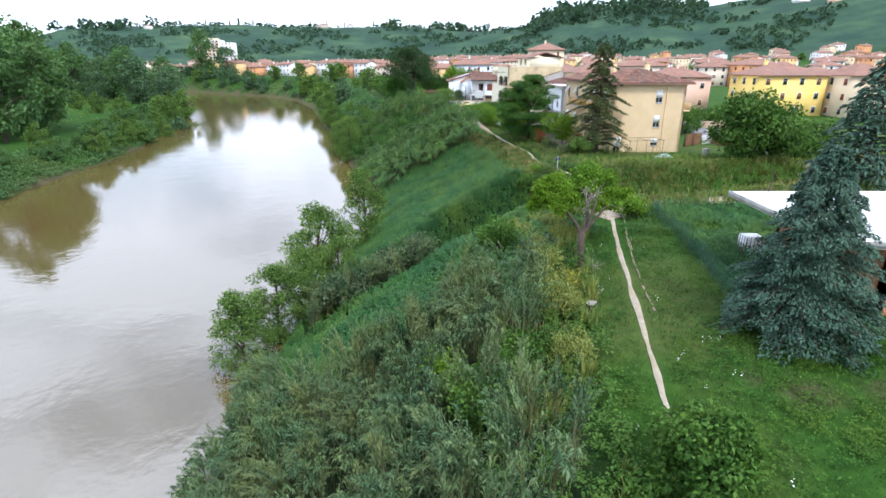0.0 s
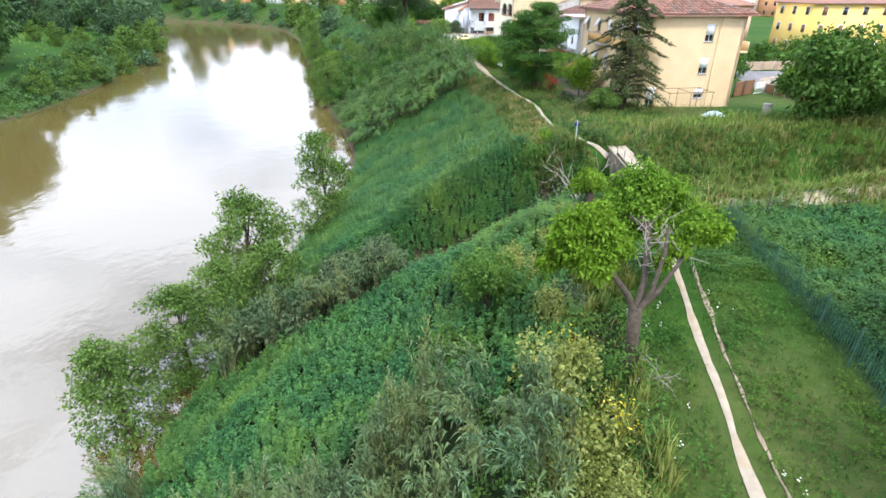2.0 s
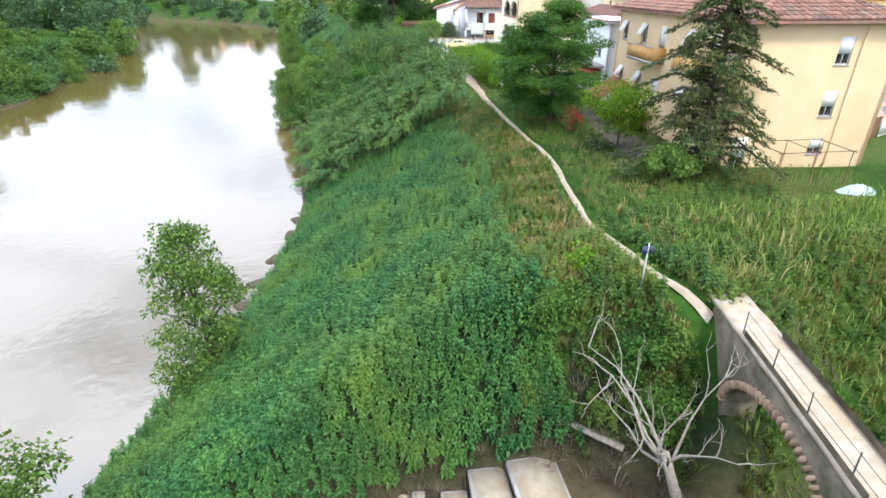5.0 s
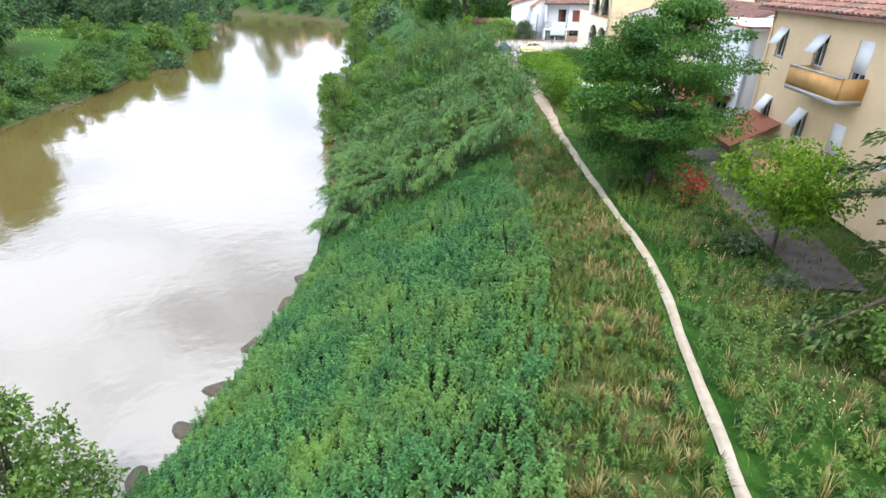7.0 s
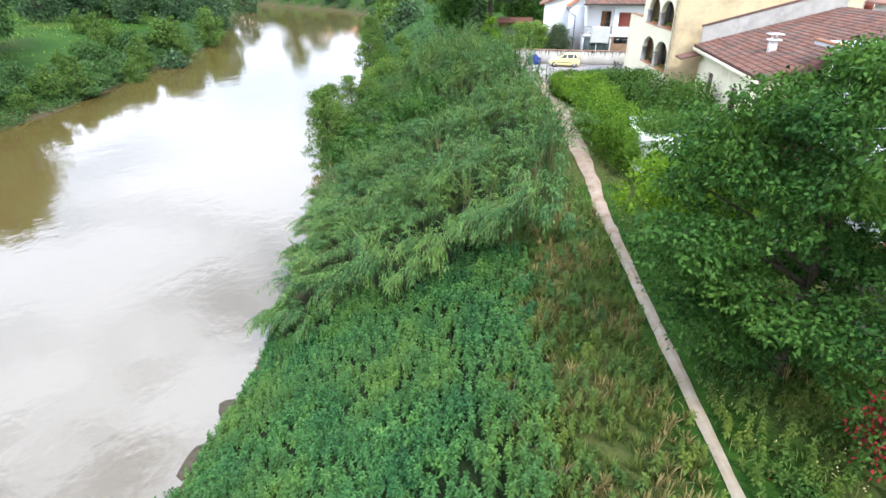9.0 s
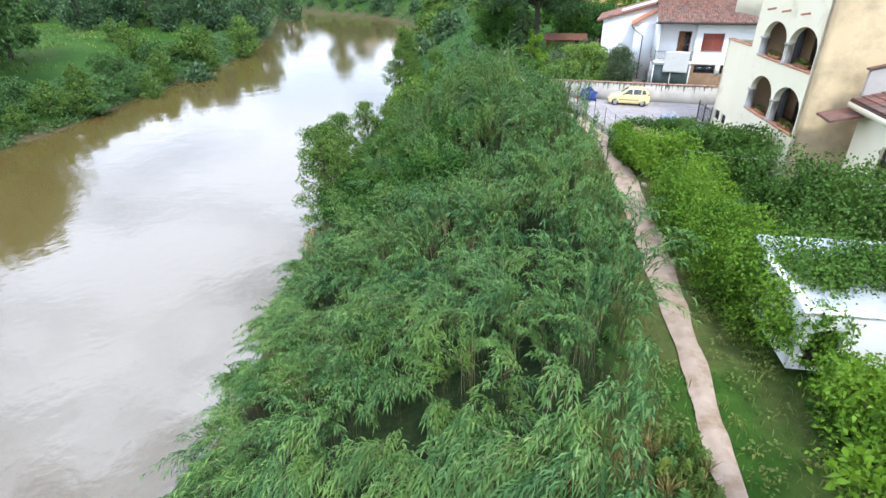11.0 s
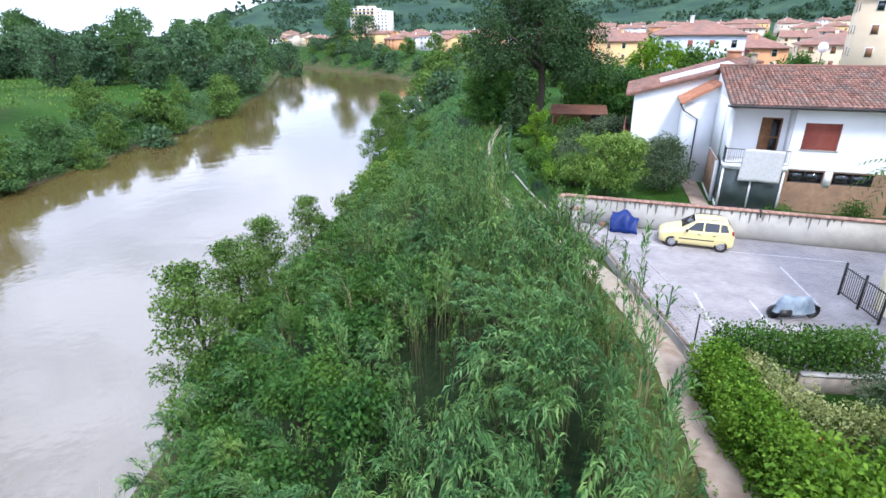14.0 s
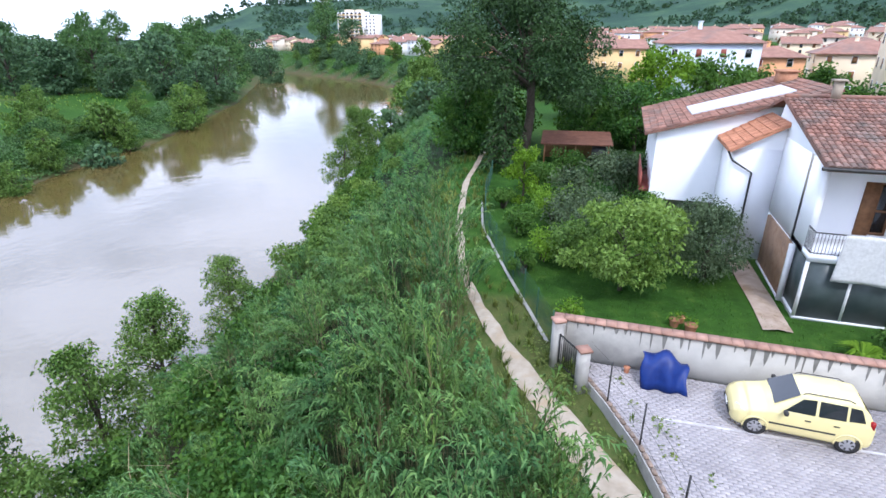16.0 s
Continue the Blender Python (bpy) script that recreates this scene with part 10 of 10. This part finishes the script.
# waterside row at the bend and behind it
for i in range(16):
    x, y = -318 + i * 17 + rng.normal(0, 2), 560 - i * 10.5 + rng.normal(0, 4)
    put_house((x, y), rng.uniform(11, 16), 10, rng.uniform(7, 11), rng.uniform(-36, -22), int(rng.choice([0, 1, 1, 2, 3, 4, 6])), 3, rng.random() < 0.4)
for i in range(26):
    x, y = -420 + i * 17 + rng.normal(0, 6), 640 + rng.normal(0, 26) - i * 4
    put_house((x, y), rng.uniform(11, 17), 11, rng.uniform(7, 12), rng.uniform(-30, 20), int(rng.choice([0, 1, 2, 3, 4, 6])), 2, rng.random() < 0.4)
# the tall apartment block
tower = thing("apartment_block", pose(-271, 612, 0.0, 0, 0, -4), "tall white apartment block with tan balconies", "apartment block")
part("wall", boxes((0, 28, 0, 14, 0, 33), (28, 41, 3, 14, 0, 30.5)), COLOURS[1], tower)
part("roof_house", boxes((6, 13, 4, 11, 33, 35.2), (18, 24, 4, 11, 33, 35)), COLOURS[0], tower)
for k in range(9):
    for i in range(6):
        b = part("balcony", boxes((1.0 + i * 4.5, 4.6 + i * 4.5, -1.2, 0, 3.5 + k * 3.3, 4.5 + k * 3.3)), COLOURS[2] if i % 2 else COLOURS[0], tower)
        part("window", boxes((1.4 + i * 4.5, 4.2 + i * 4.5, -0.06, 0, 4.6 + k * 3.3, 6.2 + k * 3.3)), M_GLASS, tower)
    for i in range(3):
        part("window", boxes((29.5 + i * 4, 31 + i * 4, 2.94, 3.0, 4.2 + k * 3.0, 5.8 + k * 3.0)), M_GLASS, tower)

# trees among the houses and woods on the hills
for i in range(46):
    az, r = rng.uniform(-26, 44), rng.uniform(230, 760)
    x, y = r * math.sin(radians(az)), 60 + r * math.cos(radians(az))
    if float(to_line(np.array([x]), np.array([y]), RIGHT_BANK)[0][0]) > 40:
        stand_at(mid if i % 3 else smallB, x, y, rng.uniform(0, 360), rng.uniform(0.8, 1.5))


def woods(n, keep, size, tall):
    az, r = rng.uniform(-44, 46, n), rng.uniform(700, 1560, n)
    x, y = r * np.sin(np.radians(az)), 60 + r * np.cos(np.radians(az))
    k = keep(az, r, x, y)
    x, y = x[k], y[k]
    m = len(x)
    per = 16
    q = np.repeat(np.arange(m), per)
    s = size * rng.uniform(0.6, 1.4, m)
    d = unit(rng.normal(0, 1, (m * per, 3)))
    d[:, 2] = abs(d[:, 2])
    b = np.stack([x, y, land(x, y)], -1)[q] + d * s[q][:, None] * np.array([0.5, 0.5, tall])
    way = unit(d + rng.normal(0, 0.6, (m * per, 3)))
    L = s[q] * 0.65
    return leaf_arrays(b, b + way * (L * 0.5)[:, None], b + way * L[:, None], unit(np.cross(way, rng.normal(0, 1, (m * per, 3)))), L * 0.8)


dark = woods(5200, lambda az, r, x, y: ((az > 9) & (az < 26) & (r > 1080) & (r < 1330)) | ((az > -6) & (az < 6) & (r > 1300) & (r < 1480) & (ripple(x, y, 60) > 0.1)) | ((az < -28) & (r > 1330) & (r < 1480) & (ripple(x, y, 50) > 0.0)), 10, 1.3)
place("hill_wood", np_mesh("hill_wood", *dark), M_HILL_HAZE, label="dark pine and cypress wood on the hill", category="wood", kind="stuff")
mixed = woods(6500, lambda az, r, x, y: (ripple(x, y, 70, 2) > 0.05) & (r > 760), 6.0, 0.7)
place("hill_trees", np_mesh("hill_trees", *mixed), M_HILL_HAZE, label="scattered trees and hedges on the green hills", category="trees", kind="stuff")
for i in range(26):
    az = rng.choice([-33, -20, -12, -2, 14, 19, 24, 38]) + rng.normal(0, 1.6)
    r = float(np.interp(az, [-40, 0, 15, 45], [1490, 1490, 1290, 1130])) + rng.uniform(-30, 5)
    x, y = r * math.sin(radians(az)), 60 + r * math.cos(radians(az))
    cy = thing("cypress", pose(x, y, float(land(x, y)) - 1), "thin dark cypress on the hill ridge", "cypress", "cypresses on the ridge")
    n = 70
    f = rng.random(n)
    g = rng.uniform(0, 6.283, n)
    b = np.stack([np.cos(g) * 2.2 * (1 - f) ** 0.6, np.sin(g) * 2.2 * (1 - f) ** 0.6, 1 + 15 * f], -1)
    part("crown", np_mesh("crown", *leaf_arrays(b, b + [0, 0, 1.6], b + [0, 0, 3.2], unit(np.stack([-np.sin(g), np.cos(g), 0 * g], -1)), np.full(n, 2.0))), M_PINE, cy)
    part("trunk", np_mesh("trunk", *tube([(0, 0, -1), (0, 0, 6)], [0.3, 0.15], 5)), M_BARK, cy)
for az, r, c, w in ((-13, 1440, 6, 26), (-10, 1450, 1, 16), (33, 1080, 1, 24), (-29, 1380, 1, 18), (36, 1040, 3, 18), (-6, 1460, 0, 14)):
    put_house((r * math.sin(radians(az)), 60 + r * math.cos(radians(az))), w, 11, 8, rng.uniform(-20, 20), c, 2)

# ---- pavers, the nearest one by one ----
for x, y in cells[:290]:
    p = new("paver", paver)
    p.parent = lot
    p.location = (x, y, 0.16)
rest = np.array(cells[290:])
base = np.array([(a, b, c) for a in (0.004, PL - 0.004) for b in (0.004, PW - 0.004) for c in (0, 0.035)])
co = (base[None] + np.concatenate([rest, np.full((len(rest), 1), 0.16)], 1)[:, None]).reshape(-1, 3)
quads = np.concatenate([np.array(CUBE)[[0, 1, 2, 3, 5]] + 8 * k for k in range(len(rest))])
place("pavers", np_mesh("pavers", co, [], quads), M_PAVER, lot, kind="stuff")
